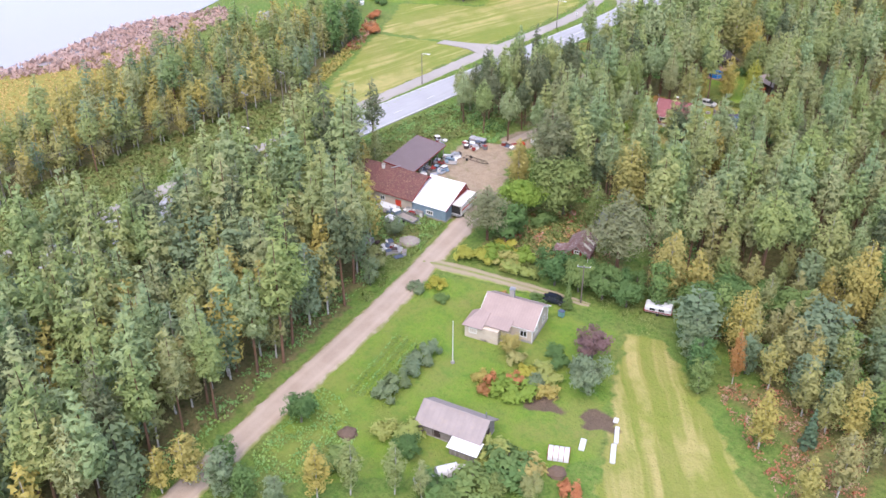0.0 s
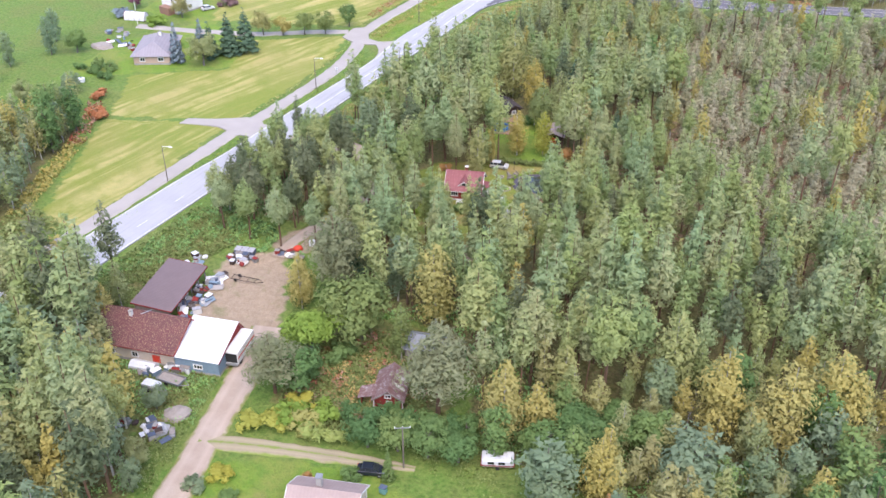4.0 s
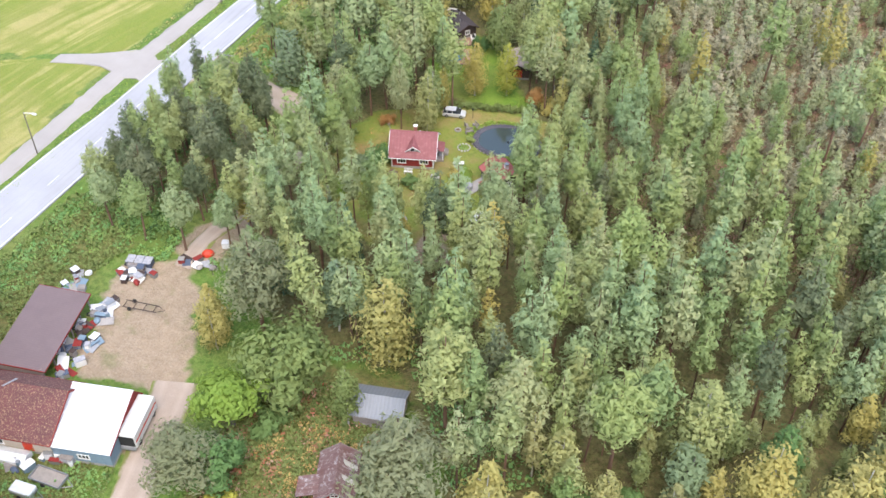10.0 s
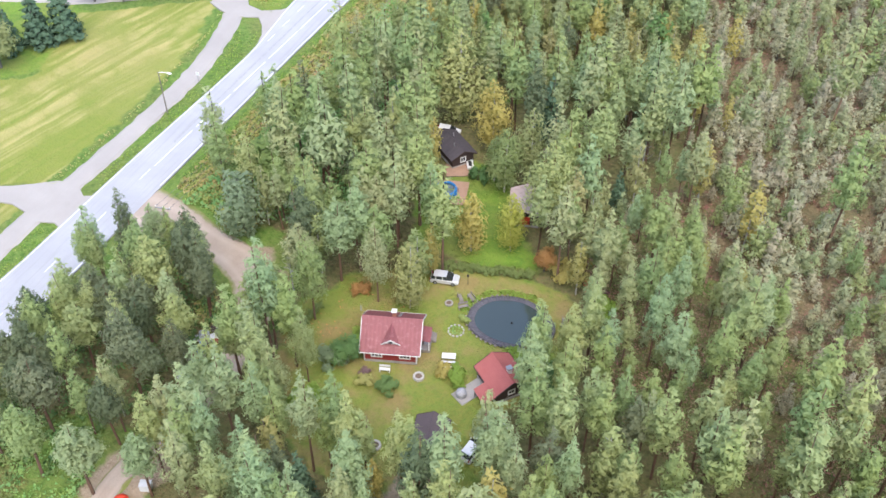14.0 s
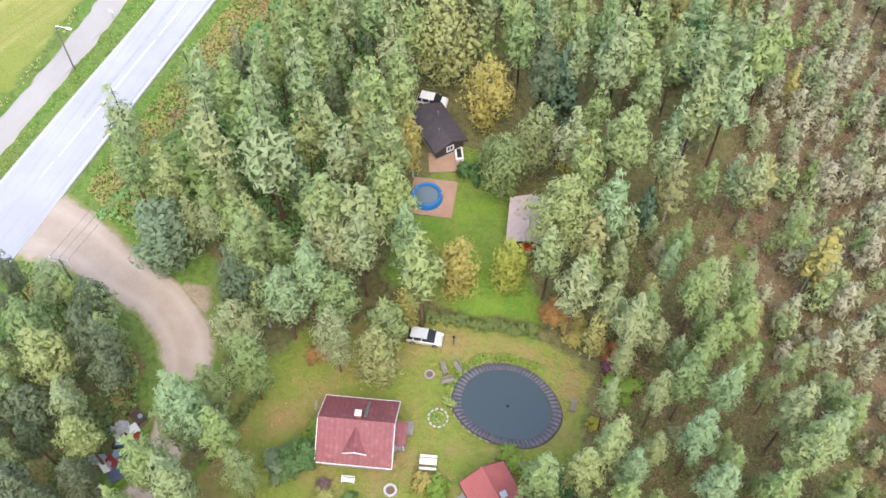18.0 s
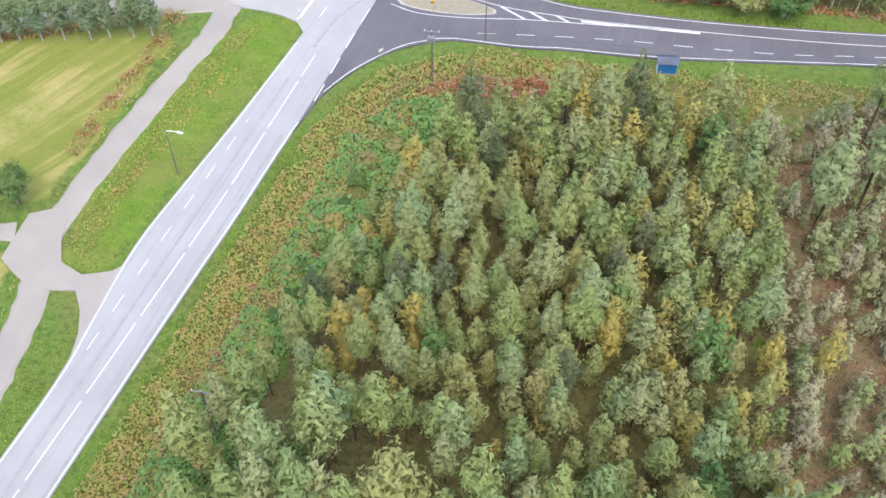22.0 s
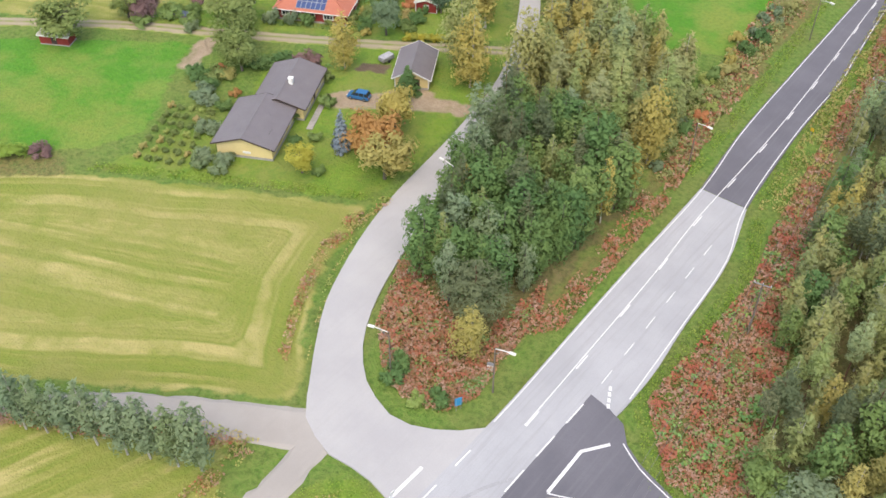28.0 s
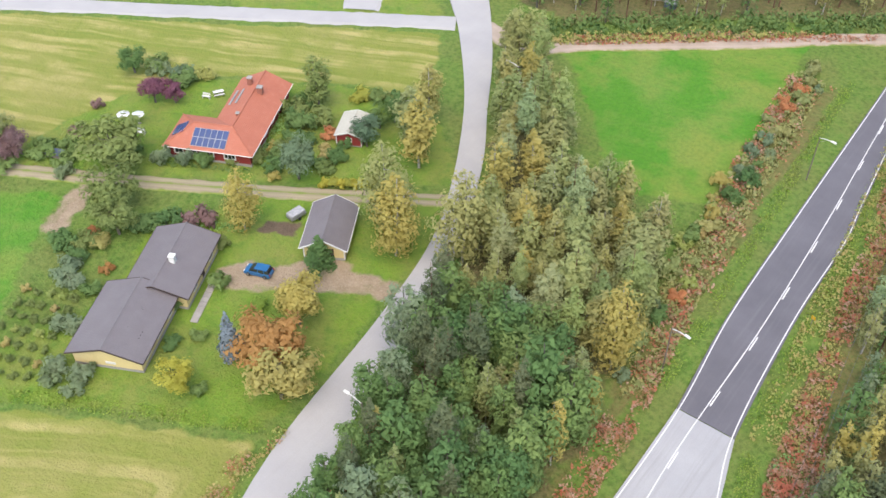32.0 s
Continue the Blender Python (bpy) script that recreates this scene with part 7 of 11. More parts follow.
def junk(x0, y0, spread, n, seed, where):
    """Loose scrap: crates, sheets, drums, sacks and tyres lying about."""
    r = random.Random(seed)
    mats = [M_TARP, M_SACK, M_SLATE, M_STEEL, M_WOOD, M_BLUE, M_RED, M_BROWN, M_WHITE, M_STONE]
    words = ["white", "grey", "dark blue", "steel", "weathered wooden", "blue-grey", "dark red", "brown", "white", "concrete grey"]
    for _ in range(n):
        k, form = r.randrange(len(mats)), r.random()
        a, d = r.uniform(0, math.tau), r.uniform(0, 1) ** 0.6
        x, y, turn = x0 + math.cos(a) * d * spread[0], y0 + math.sin(a) * d * spread[1], r.uniform(0, 180)
        if form < 0.35:
            s = thing("crate", f"{words[k]} crate among the scrap {where}", "crate", x, y, turn)
            w, l, h = r.uniform(0.3, 0.6), r.uniform(0.4, 0.9), r.uniform(0.4, 1.0)
            part("box", box(-l, l, -w, w, -0.15, h, bevel=0.05), mats[k], s)
            part("lid", box(-l * 1.04, l * 1.04, -w * 1.04, w * 1.04, h, h + 0.08), mats[(k + 3) % len(mats)], s)
        elif form < 0.6:
            s = thing("scrap_sheet", f"{words[k]} sheet among the scrap {where}", "sheet", x, y, turn)
            l, w, z = r.uniform(0.6, 1.6), r.uniform(0.4, 0.8), r.uniform(0.05, 0.7)
            part("sheet", slab((-l, -w, 0.05), (l, -w, 0.05 + z * 0.3), (l, w, z), (-l, w, z * 0.6), 0.06), mats[k], s)
        elif form < 0.8:
            s = thing("sack", f"{words[k]} sack among the scrap {where}", "sack", x, y, turn)
            bm = bmesh.new()
            bmesh.ops.create_icosphere(bm, subdivisions=2, radius=1)
            for v in bm.verts:
                q = 1 + 0.3 * noise.noise(v.co * 2 + Vector((x, y, 0)))
                v.co = Vector((v.co.x * 0.65 * q, v.co.y * 0.5 * q, v.co.z * 0.4 * q + 0.25))
            part("sack", bm, mats[k], s)
        elif form < 0.92:
            s = thing("drum", f"{words[k]} drum among the scrap {where}", "drum", x, y, turn)
            part("shell", tube([(0, 0, -0.15), (0, 0, 0.3), (0, 0, 0.32), (0, 0, 0.9)], [0.3, 0.3, 0.315, 0.3], 12), mats[k], s)
            part("lid", tube([(0, 0, 0.9), (0, 0, 0.93)], 0.27, 12), M_STEEL, s)
        else:
            s = thing("tyre", f"old black tyre among the scrap {where}", "tyre", x, y, turn)
            bm = bmesh.new()
            for i in range(14):
                a0 = math.tau * i / 14
                ring = [bm.verts.new(((0.34 + 0.12 * math.cos(b)) * math.cos(a0), (0.34 + 0.12 * math.cos(b)) * math.sin(a0), 0.08 + 0.1 * math.sin(b))) for b in (0, 1.26, 2.51, 3.77, 5.03)]
            vs = bm.verts[:]
            for i in range(14):
                for j in range(5):
                    bm.faces.new((vs[i * 5 + j], vs[((i + 1) % 14) * 5 + j], vs[((i + 1) % 14) * 5 + (j + 1) % 5], vs[i * 5 + (j + 1) % 5]))
            part("tread", bm, M_BLACK, s)


junk(-141.8, 167.9, (3.0, 2.4), 26, 1, "on the barn yard")
junk(-141.7, 157.8, (1.6, 4.2), 22, 2, "beside the machine shed")
junk(-139.4, 150.0, (1.2, 4.0), 16, 3, "under the machine shed eaves")
junk(-130.5, 134.9, (3.6, 0.7), 12, 4, "against the workshop wall")
junk(-124.7, 122.2, (2.4, 1.1), 12, 5, "beside the gravel pile")
junk(-148.7, 163.0, (2.5, 3.0), 12, 6, "behind the machine shed")
junk(-134.2, 173.1, (3.0, 1.4), 12, 7, "at the yard's edge")
junk(-129.1, 120.6, (1.6, 1.2), 8, 8, "under the trees")
junk(-138.4, 199.3, (1.7, 5.4), 20, 9, "under the pines beside the drive")
for i in range(3):
    s = thing("storage_box", "grey-blue plastic storage box on the barn yard", "storage box", -144.0 + 1.35 * i, 169.5 + 0.3 * i, 14, group="storage boxes on the yard")
    part("tub", box(-0.6, 0.6, -0.8, 0.8, -0.15, 0.85, bevel=0.06), M_SLATE, s)
    part("lid", box(-0.65, 0.65, -0.85, 0.85, 0.85, 1.0, bevel=0.04), M_SACK, s)
R = thing("red_tub", "bright red plastic tub turned over in the weeds", "tub", -134.1, 175.7, 30)
bmr = bmesh.new()
bmesh.ops.create_icosphere(bmr, subdivisions=3, radius=1)
for v in bmr.verts:
    v.co = Vector((v.co.x * 1.0, v.co.y * 0.8, max(-0.1, v.co.z * 0.8)))
part("tub", bmr, M_ORANGE, R)
W2 = thing("old_freezer", "abandoned white chest freezer among the weeds", "freezer", -132.3, 178.4, 20)
part("body", box(-0.7, 0.7, -0.5, 0.5, -0.15, 0.9, bevel=0.04), M_WHITE, W2)
part("lid", box(-0.72, 0.72, -0.52, 0.52, 0.9, 1.0, bevel=0.03), M_TARP, W2)
FR = thing("bare_trailer", "bare rusty trailer frame on the yard", "trailer", -136.6, 161.8, 8)
for s in (-0.7, 0.7):
    part("rail", tube([(-3.0, s, 0.4), (2.4, s * 0.9, 0.4)], 0.07, 6), M_BROWN, FR)
for x in (-2.8, -1.2, 0.4, 2.0):
    part("crossbar", tube([(x, -0.75, 0.4), (x, 0.75, 0.4)], 0.06, 6), M_BROWN, FR)
for s in (-1, 1):
    part("wheel", tube([(-1.8, s * 0.85 - 0.1, 0.3), (-1.8, s * 0.85 + 0.1, 0.3)], 0.32, 12), M_BLACK, FR)
part("drawbar", tube([(2.4, 0.6, 0.4), (3.6, 0, 0.4), (2.4, -0.6, 0.4)], 0.06, 6), M_BROWN, FR)

# ---- the ruin and the hidden house ----
RU = thing("ruined_cabin", "collapsing red wooden cabin under a rusty patched roof", "cabin", -95.7, 145.3, 110)
walls(RU, 6.6, 4.6, 1.9, M_RED, [("W", 0.2, 0.9, 0.7, 1.5, "win2"), ("S", 1, 0.9, 0.7, 1.5, "win2")], M_WHITE, base=0.1)
gable_roof(RU, 6.6, 4.6, 1.9, 1.7, R_RUST, M_WOOD, 0.4, ends=M_RED, gutter=False)
window(RU, pose(-3.32, 0.5, 0, 0, 0, -90), 0.0, 1.0, 2.1, 2.8, M_WHITE, 2)
part("porch_roof", slab((-2.9, 5.0, 1.4), (-2.9, 2.0, 2.2), (0.2, 2.0, 2.1), (0.2, 5.0, 1.3), 0.06), R_RUST, RU, "patched pale and rusty porch sheet")
part("porch_wall", box(-2.6, -0.1, 4.4, 4.5, -0.2, 1.4), M_RED, RU)
for i in range(5):
    part("loose_sheet", slab((-2.6 + i * 1.1, -2.4, 2.0 + 0.1 * (i % 2)), (-1.9 + i * 1.1, -2.4, 2.1), (-1.7 + i * 1.1, -0.7, 3.25), (-2.4 + i * 1.1, -0.7, 3.2), 0.03), R_PALE if i % 2 else R_RUST, RU)
GH = thing("cottage", "hidden cottage with a blue-grey sheet roof", "house", -95.6, 157.5, 12)
walls(GH, 6.4, 4.6, 2.3, M_WOOD, [("W", 0, 0.9, 0.8, 1.7, "win2"), ("S", 1.5, 0.9, 0.1, 2.0, "dark")], None)
gable_roof(GH, 6.4, 4.6, 2.3, 1.3, sheet("blue_grey_sheet_roof", (0.24, 0.26, 0.29), (0.21, 0.235, 0.265), 0.5, rough=0.5), M_WOOD, 0.4, ends=M_WOOD)

# ---- the red cottage, its sauna, garage and pond ----
RC = thing("red_cottage", "red wooden cottage with white trim and a red roof", "house", -114.1, 211.4, 17.0)
walls(RC, 7.2, 6.6, 2.7, M_RED, [("S", -1.9, 1.5, 0.9, 2.1, "win3"), ("S", 2.0, 1.5, 0.9, 2.1, "win3"), ("E", 0.2, 0.9, 0.2, 2.2, "door"), ("E", 2.2, 1.0, 0.9, 2.0, "win2"), ("N", 0, 1.2, 0.9, 2.1, "win2"), ("W", 0, 1.2, 0.9, 2.1, "win2")], M_WHITE)
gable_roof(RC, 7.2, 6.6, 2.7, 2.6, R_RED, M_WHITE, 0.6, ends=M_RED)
chimney(RC, 0.2, 0.5, 5.0, 6.2, 0.55, M_BRICKRED, M_WHITE)
part("dormer_roof", slab((-1.3, -2.9, 3.15), (0.0, -3.2, 4.25), (0.0, -0.6, 5.1), (-0.05, -0.6, 5.1), 0.08), R_RED, RC)
part("dormer_roof", slab((0.0, -3.2, 4.25), (1.3, -2.9, 3.15), (0.05, -0.6, 5.1), (0.0, -0.6, 5.1), 0.08), R_RED, RC)
bm = bmesh.new()
dv = [bm.verts.new(p) for p in ((-1.0, -2.85, 3.25), (1.0, -2.85, 3.25), (0, -2.85, 4.1), (-1.0, -2.6, 3.25), (1.0, -2.6, 3.25), (0, -2.6, 4.1))]
for f in ((0, 1, 2), (5, 4, 3), (0, 3, 4, 1), (1, 4, 5, 2), (2, 5, 3, 0)):
    bm.faces.new([dv[i] for i in f])
part("dormer", bm, M_WHITE, RC, "white dormer gable")
part("dormer_window", box(-0.35, 0.35, -2.9, -2.86, 3.35, 3.75), M_GLASS, RC)
for s in (-1, 1):
    part("dormer_board", slab((s * 1.3, -2.95, 3.2), (s * 1.3, -3.05, 3.2), (0, -3.3, 4.32), (0, -3.2, 4.32), 0.16), M_WHITE, RC)
part("porch", box(3.7, 5.2, -1.0, 1.4, -0.2, 0.35), M_WOOD, RC, "grey wooden porch deck")
part("porch_roof", slab((3.5, -1.2, 2.6), (5.3, -1.2, 2.3), (5.3, 1.6, 2.3), (3.5, 1.6, 2.6), 0.08), R_RED, RC)
for y in (-1.0, 1.4):
    part("porch_post", box(5.0, 5.12, y - 0.06, y + 0.06, 0.3, 2.3), M_WHITE, RC)
part("aerial", tube([(-3.9, 1.2, 4.2), (-4.6, 1.2, 5.9)], 0.03, 5), M_STEEL, RC)
for i in range(4):
    part("aerial_rod", tube([(-4.6 + 0.05 * i, 0.7, 5.9 - 0.16 * i), (-4.6 + 0.05 * i, 1.7, 5.9 - 0.16 * i)], 0.02, 4), M_STEEL, RC)

SA = thing("sauna", "garden sauna under a bright red tile-sheet roof", "sauna", -97.7, 210.5, -40.5)
walls(SA, 5.2, 4.6, 2.1, M_BROWN, [("S", 0.5, 0.9, 0.1, 1.9, "dark"), ("E", 0, 1.0, 0.9, 1.7, "win2")], None)
gable_roof(SA, 5.2, 4.6, 2.1, 1.25, R_BRIGHT, M_BROWN, 0.4, ends=M_BROWN)
part("porch_roof", slab((0.1, -4.4, 1.45), (3.0, -4.4, 1.45), (3.0, -2.5, 2.15), (0.1, -2.5, 2.15), 0.1), R_BRIGHT, SA)
for x in (0.3, 2.8):
    part("porch_post", box(x - 0.06, x + 0.06, -4.3, -4.18, -0.2, 1.5), M_WOOD, SA)
chimney(SA, 0.9, 0.5, 3.0, 4.1, 0.6, M_WHITE, M_STEEL)
PT = thing("patio", "grey stone patio beside the sauna", "patio", -101.1, 207.8, -30)
part("slab", box(-1.2, 1.2, -2.4, 2.4, -0.25, 0.05, bevel=0.02), M_STONE, PT)
G3 = thing("garage", "dark brown wooden garage with a ribbed brown roof", "garage", -102.8, 197.9, 102.3)
walls(G3, 5.0, 3.7, 1.9, M_BROWN, [("W", 0, 2.2, 0.0, 1.8, "dark")], None, base=0.1)
gable_roof(G3, 5.0, 3.7, 1.9, 0.95, R_BROWN, M_BROWN, 0.35, ends=M_BROWN)

def resampled(rim, centre, n=72):
    """A rim's distances from its centre, at even angles."""
    p = np.array(smooth([*rim, rim[0]], 0.4)) - centre
    ang, dist = np.arctan2(p[:, 1], p[:, 0]), np.hypot(p[:, 0], p[:, 1])
    order = np.argsort(ang)
    return np.interp(np.linspace(-math.pi, math.pi, n, endpoint=False), ang[order], dist[order], period=math.tau)


pond_c = np.array((-100.6, 221.9))
WATERLINE = [(pond_c[0] + 0.82 * (x - pond_c[0]), pond_c[1] + 0.82 * (y - pond_c[1])) for x, y in POND]
outer, inner_r = resampled(POND, pond_c), resampled(WATERLINE, pond_c)
bm = bmesh.new()
rings = []
for k, z in ((0.0, -0.1), (0.12, 0.14), (0.5, 0.18), (1.0, 0.03), (1.25, -0.4)):
    ring = []
    for i in range(72):
        for half in (0, 1):
            a = -math.pi + math.tau * (i + half / 2) / 72
            d = np.interp(a, np.linspace(-math.pi, math.pi, 72, endpoint=False), outer + (inner_r - outer) * k, period=math.tau)
            ring.append(bm.verts.new((pond_c[0] + d * math.cos(a), pond_c[1] + d * math.sin(a), z + (0.05 if half else -0.04) * (k < 1.1))))
    rings.append(ring)
for a, b in zip(rings, rings[1:]):
    for i in range(len(a)):
        j = (i + 1) % len(a)
        bm.faces.new((a[i], a[j], b[j], b[i]))
PO = thing("pond", "round garden pond with a wrinkled black liner rim", "pond", 0, 0)
part("liner", bm, M_LINER, PO, "wrinkled black plastic liner")
bm = bmesh.new()
bm.faces.new([bm.verts.new((pond_c[0] + (d + 0.1) * math.cos(a), pond_c[1] + (d + 0.1) * math.sin(a), 0.0)) for d, a in zip(inner_r, np.linspace(-math.pi, math.pi, 72, endpoint=False))])
part("water", bm, M_WATER, PO, "dark still water")
part("fountain", tube([(-100.2, 221.5, -0.1), (-100.2, 221.5, 0.25)], [0.18, 0.1], 8), M_BLACK, PO)
for i in range(20):
    a = 2.0 + i * 0.14
    d = float(np.interp(a, np.linspace(-math.pi, math.pi, 72, endpoint=False), outer, period=math.tau)) + 0.15
    part("edging_stone", box(-0.15, 0.15, -0.1, 0.1, -0.1, 0.12, bevel=0.04), M_GRAVEL, PO).matrix_local = pose(pond_c[0] + d * math.cos(a), pond_c[1] + d * math.sin(a), 0, 0, 0, math.degrees(a) + 90)


def picnic_table(x, y, turn, label):
    t = thing("picnic_table", label, "table", x, y, turn)
    for i in range(4):
        part("board", box(-0.95, 0.95, -0.36 + i * 0.19, -0.2 + i * 0.19, 0.7, 0.75), M_WHITE, t)
    for s in (-1, 1):
        part("bench", box(-0.95, 0.95, s * 0.72 - 0.14, s * 0.72 + 0.14, 0.41, 0.46), M_WHITE, t)
        part("leg", box(s * 0.7 - 0.05, s * 0.7 + 0.05, -0.7, 0.7, -0.15, 0.42), M_WOOD, t)
        part("brace", box(s * 0.7 - 0.05, s * 0.7 + 0.05, -0.3, 0.3, 0.42, 0.7), M_WOOD, t)


def bench(x, y, turn, label, mat=None):
    t = thing("garden_bench", label, "bench", x, y, turn)
    for i in range(3):
        part("slat", box(-0.75, 0.75, -0.25 + i * 0.17, -0.11 + i * 0.17, 0.42, 0.46), mat or M_WHITE, t)
    for i in range(2):
        part("back_slat", box(-0.75, 0.75, 0.28, 0.33, 0.6 + i * 0.2, 0.74 + i * 0.2), mat or M_WHITE, t)
    for s in (-1, 1):
        part("leg", box(s * 0.66 - 0.04, s * 0.66 + 0.04, -0.26, 0.33, -0.15, 0.42), mat or M_WHITE, t)


picnic_table(-105.9, 211.7, 18, "white garden table with benches on the lawn")
bench(-105.0, 209.7, 18, "white garden bench on the lawn")
bench(-113.2, 206.5, 16, "white bench below the cottage windows")
bench(-93.3, 224.3, 100, "weathered garden bench beside the pond", M_WOOD)
bench(-107.3, 223.7, -40, "low wooden bench beside the pond", M_WOOD)
SW = thing("garden_swing", "white framed garden swing seat among the pines", "swing", -95.7, 204.0, 30)
for s in (-1, 1):
    part("frame_leg", tube([(s * 1.0, -0.6, -0.15), (s * 1.0, 0, 1.7), (s * 1.0, 0.6, -0.15)], 0.05, 6), M_WHITE, SW)
part("top_bar", tube([(-1.0, 0, 1.7), (1.0, 0, 1.7)], 0.05, 6), M_WHITE, SW)
part("seat", box(-0.8, 0.8, -0.3, 0.3, 0.45, 0.55), M_WHITE, SW)
part("canopy", slab((-1.0, -0.35, 1.75), (1.0, -0.35, 1.75), (1.0, 0.35, 1.85), (-1.0, 0.35, 1.85), 0.05), M_DECK, SW)
for x, y, h, lab in ((-108.5, 207.3, 0.35, "pale stone-ringed flower bed on the lawn"), (-109.1, 194.9, 0.3, "round white-rimmed fire pit on the lawn")):
    t = thing("stone_ring", lab, "stone ring", x, y)
    for i in range(10):
        a = math.tau * i / 10
        part("stone", box(-0.2, 0.2, -0.15, 0.15, -0.15, h, bevel=0.06), M_KERB, t).matrix_local = pose(0.62 * math.cos(a), 0.62 * math.sin(a), 0, 0, 0, math.degrees(a) + 90)
    part("filling", tube([(0, 0, -0.1), (0, 0, 0.12)], 0.55, 12), M_SOIL, t)
GRILL = thing("grill", "round covered grill on the patio", "grill", -102.0, 206.6)
part("cover", tube([(0, 0, -0.1), (0, 0, 0.8), (0, 0, 1.1), (0, 0, 1.25)], [0.75, 0.7, 0.45, 0.1], 12), M_SACK, GRILL)
LP = thing("garden_lamp", "short dark garden lamp post on the lawn", "lamp", -108.9, 226.4)
part("post", tube([(0, 0, -0.2), (0, 0, 1.5)], 0.05, 6), M_BLACK, LP)
part("lantern", tube([(0, 0, 1.5), (0, 0, 1.85)], [0.12, 0.16], 8), M_BLACK, LP)
part("cap", tube([(0, 0, 1.85), (0, 0, 2.0)], [0.2, 0.03], 8), M_BLACK, LP)

# ---- the cabin in the pines ----
CB = thing("cabin", "dark log cabin under a black felt roof", "cabin", -122.6, 254.4, 141.1)
walls(CB, 6.4, 4.0, 2.2, M_BROWN, [("W", 0, 1.0, 0.8, 1.8, "win2"), ("S", 0, 1.2, 0.8, 1.8, "win2")], None)
gable_roof(CB, 6.4, 4.0, 2.2, 0.95, R_FELT, M_BROWN, 0.5, ends=M_BROWN, gutter=False)
for q in ((-1.2, 0.6), (1.4, -0.7)):
    part("roof_vent", tube([(q[0], q[1], 2.9), (q[0], q[1], 3.6)], 0.1, 8), M_STEEL, CB)
DK = thing("deck", "pale wooden terrace in front of the cabin", "deck", -120.2, 250.9, 25)
for i in range(14):
    part("board", box(-2.2, 2.2, -1.6 + i * 0.23, -1.39 + i * 0.23, 0.05, 0.12), M_DECK, DK)
part("frame", box(-2.15, 2.15, -1.55, 1.55, -0.3, 0.04), M_WOOD, DK)
HT = thing("hot_tub", "white rectangular hot tub on the terrace", "hot tub", -118.9, 252.6, 118, 0.12)
part("tub", box(-1.05, 1.05, -0.55, 0.55, 0.0, 0.55, bevel=0.08), M_WHITE, HT)
part("water", box(-0.75, 0.75, -0.3, 0.3, 0.5, 0.56), M_BLACK, HT, "dark water surface")
PD = thing("pool_deck", "reddish boarded deck round the pool", "deck", -119.5, 245.0, 14)
for i in range(24):
    part("board", box(-2.9, 2.9, -2.9 + i * 0.243, -2.68 + i * 0.243, 0.0, 0.1), M_DECK, PD)
part("frame", box(-2.85, 2.85, -2.85, 2.85, -0.3, -0.005), M_WOOD, PD)
PL = thing("pool", "round blue inflatable-rim pool on the deck", "pool", -120.1, 244.6, 0, 0.1)
bm = bmesh.new()
ring = []
for i in range(28):
    a = math.tau * i / 28
    ring.append([bm.verts.new(((1.75 + 0.24 * math.cos(b)) * math.cos(a), (1.75 + 0.24 * math.cos(b)) * math.sin(a), 0.72 + 0.22 * math.sin(b))) for b in (0, 1.05, 2.09, 3.14, 4.19, 5.24)])
for i in range(28):
    p, q = ring[i], ring[(i + 1) % 28]
    for j in range(6):
        bm.faces.new((p[j], q[j], q[(j + 1) % 6], p[(j + 1) % 6]))
part("rim", bm, M_PLASTICBLUE, PL, "inflated blue rim")
part("wall", tube([(0, 0, 0), (0, 0, 0.7)], [2.0, 1.85], 28, caps=False), M_PLASTICBLUE, PL)
part("water", tube([(0, 0, 0.35), (0, 0, 0.55)], 1.7, 28), M_POOL, PL, "grey pool water")
part("ladder", tube([(1.5, 0.5, 0.1), (1.5, 0.5, 1.3), (1.9, 0.7, 1.3), (2.1, 0.8, 0.0)], 0.04, 5), M_STEEL, PL)
SH = thing("storehouse", "brown wooden storehouse with a greyish-pink felt roof", "shed", -106.3, 244.8, 106.0)
walls(SH, 6.2, 4.4, 2.3, M_BROWN, [("W", 0, 1.6, 0.0, 2.0, "red"), ("N", -1, 1.0, 0.9, 1.7, "win2")], None)
gable_roof(SH, 6.2, 4.4, 2.3, 0.8, R_ROSE, M_BROWN, 0.45, ends=M_BROWN, gutter=False)
SS = thing("woodshed", "small rust-brown woodshed among the trees", "shed", -106.9, 259.4, 30)
walls(SS, 2.6, 2.0, 1.7, M_RED, [("S", 0, 0.8, 0.0, 1.6, "dark")], None, base=0.1)
gable_roof(SS, 2.6, 2.0, 1.7, 0.6, R_RUST, M_BROWN, 0.3, ends=M_RED, gutter=False)

# ---- the junction ----
island = [(-159.5, 352.5), (-158.2, 354.2), (-154.7, 356.1), (-150.7, 356.6), (-146.2, 356.3), (-142.8, 355.5), (-142.6, 354.7), (-145.7, 353.2), (-150.2, 352.0), (-155.2, 351.5), (-158.6, 351.8)]
IS = thing("traffic_island", "raised traffic island with pale kerb and grit top", "traffic island", 0, 0)
rim = smooth([*island, island[0]], 0.8)[:-1]
ic = (-151.2, 354.1)
bm = bmesh.new()
lo, hi, inn = ([bm.verts.new((ic[0] + (x - ic[0]) * k, ic[1] + (y - ic[1]) * k, z)) for x, y in rim] for k, z in ((1, 0.0), (0.985, 0.15), (0.93, 0.16)))
for a, b in ((lo, hi), (hi, inn)):
    for i in range(len(rim)):
        j = (i + 1) % len(rim)
        bm.faces.new((a[j], a[i], b[i], b[j]))
part("kerb", bm, M_KERB, IS, "pale kerb stones")
bm = bmesh.new()
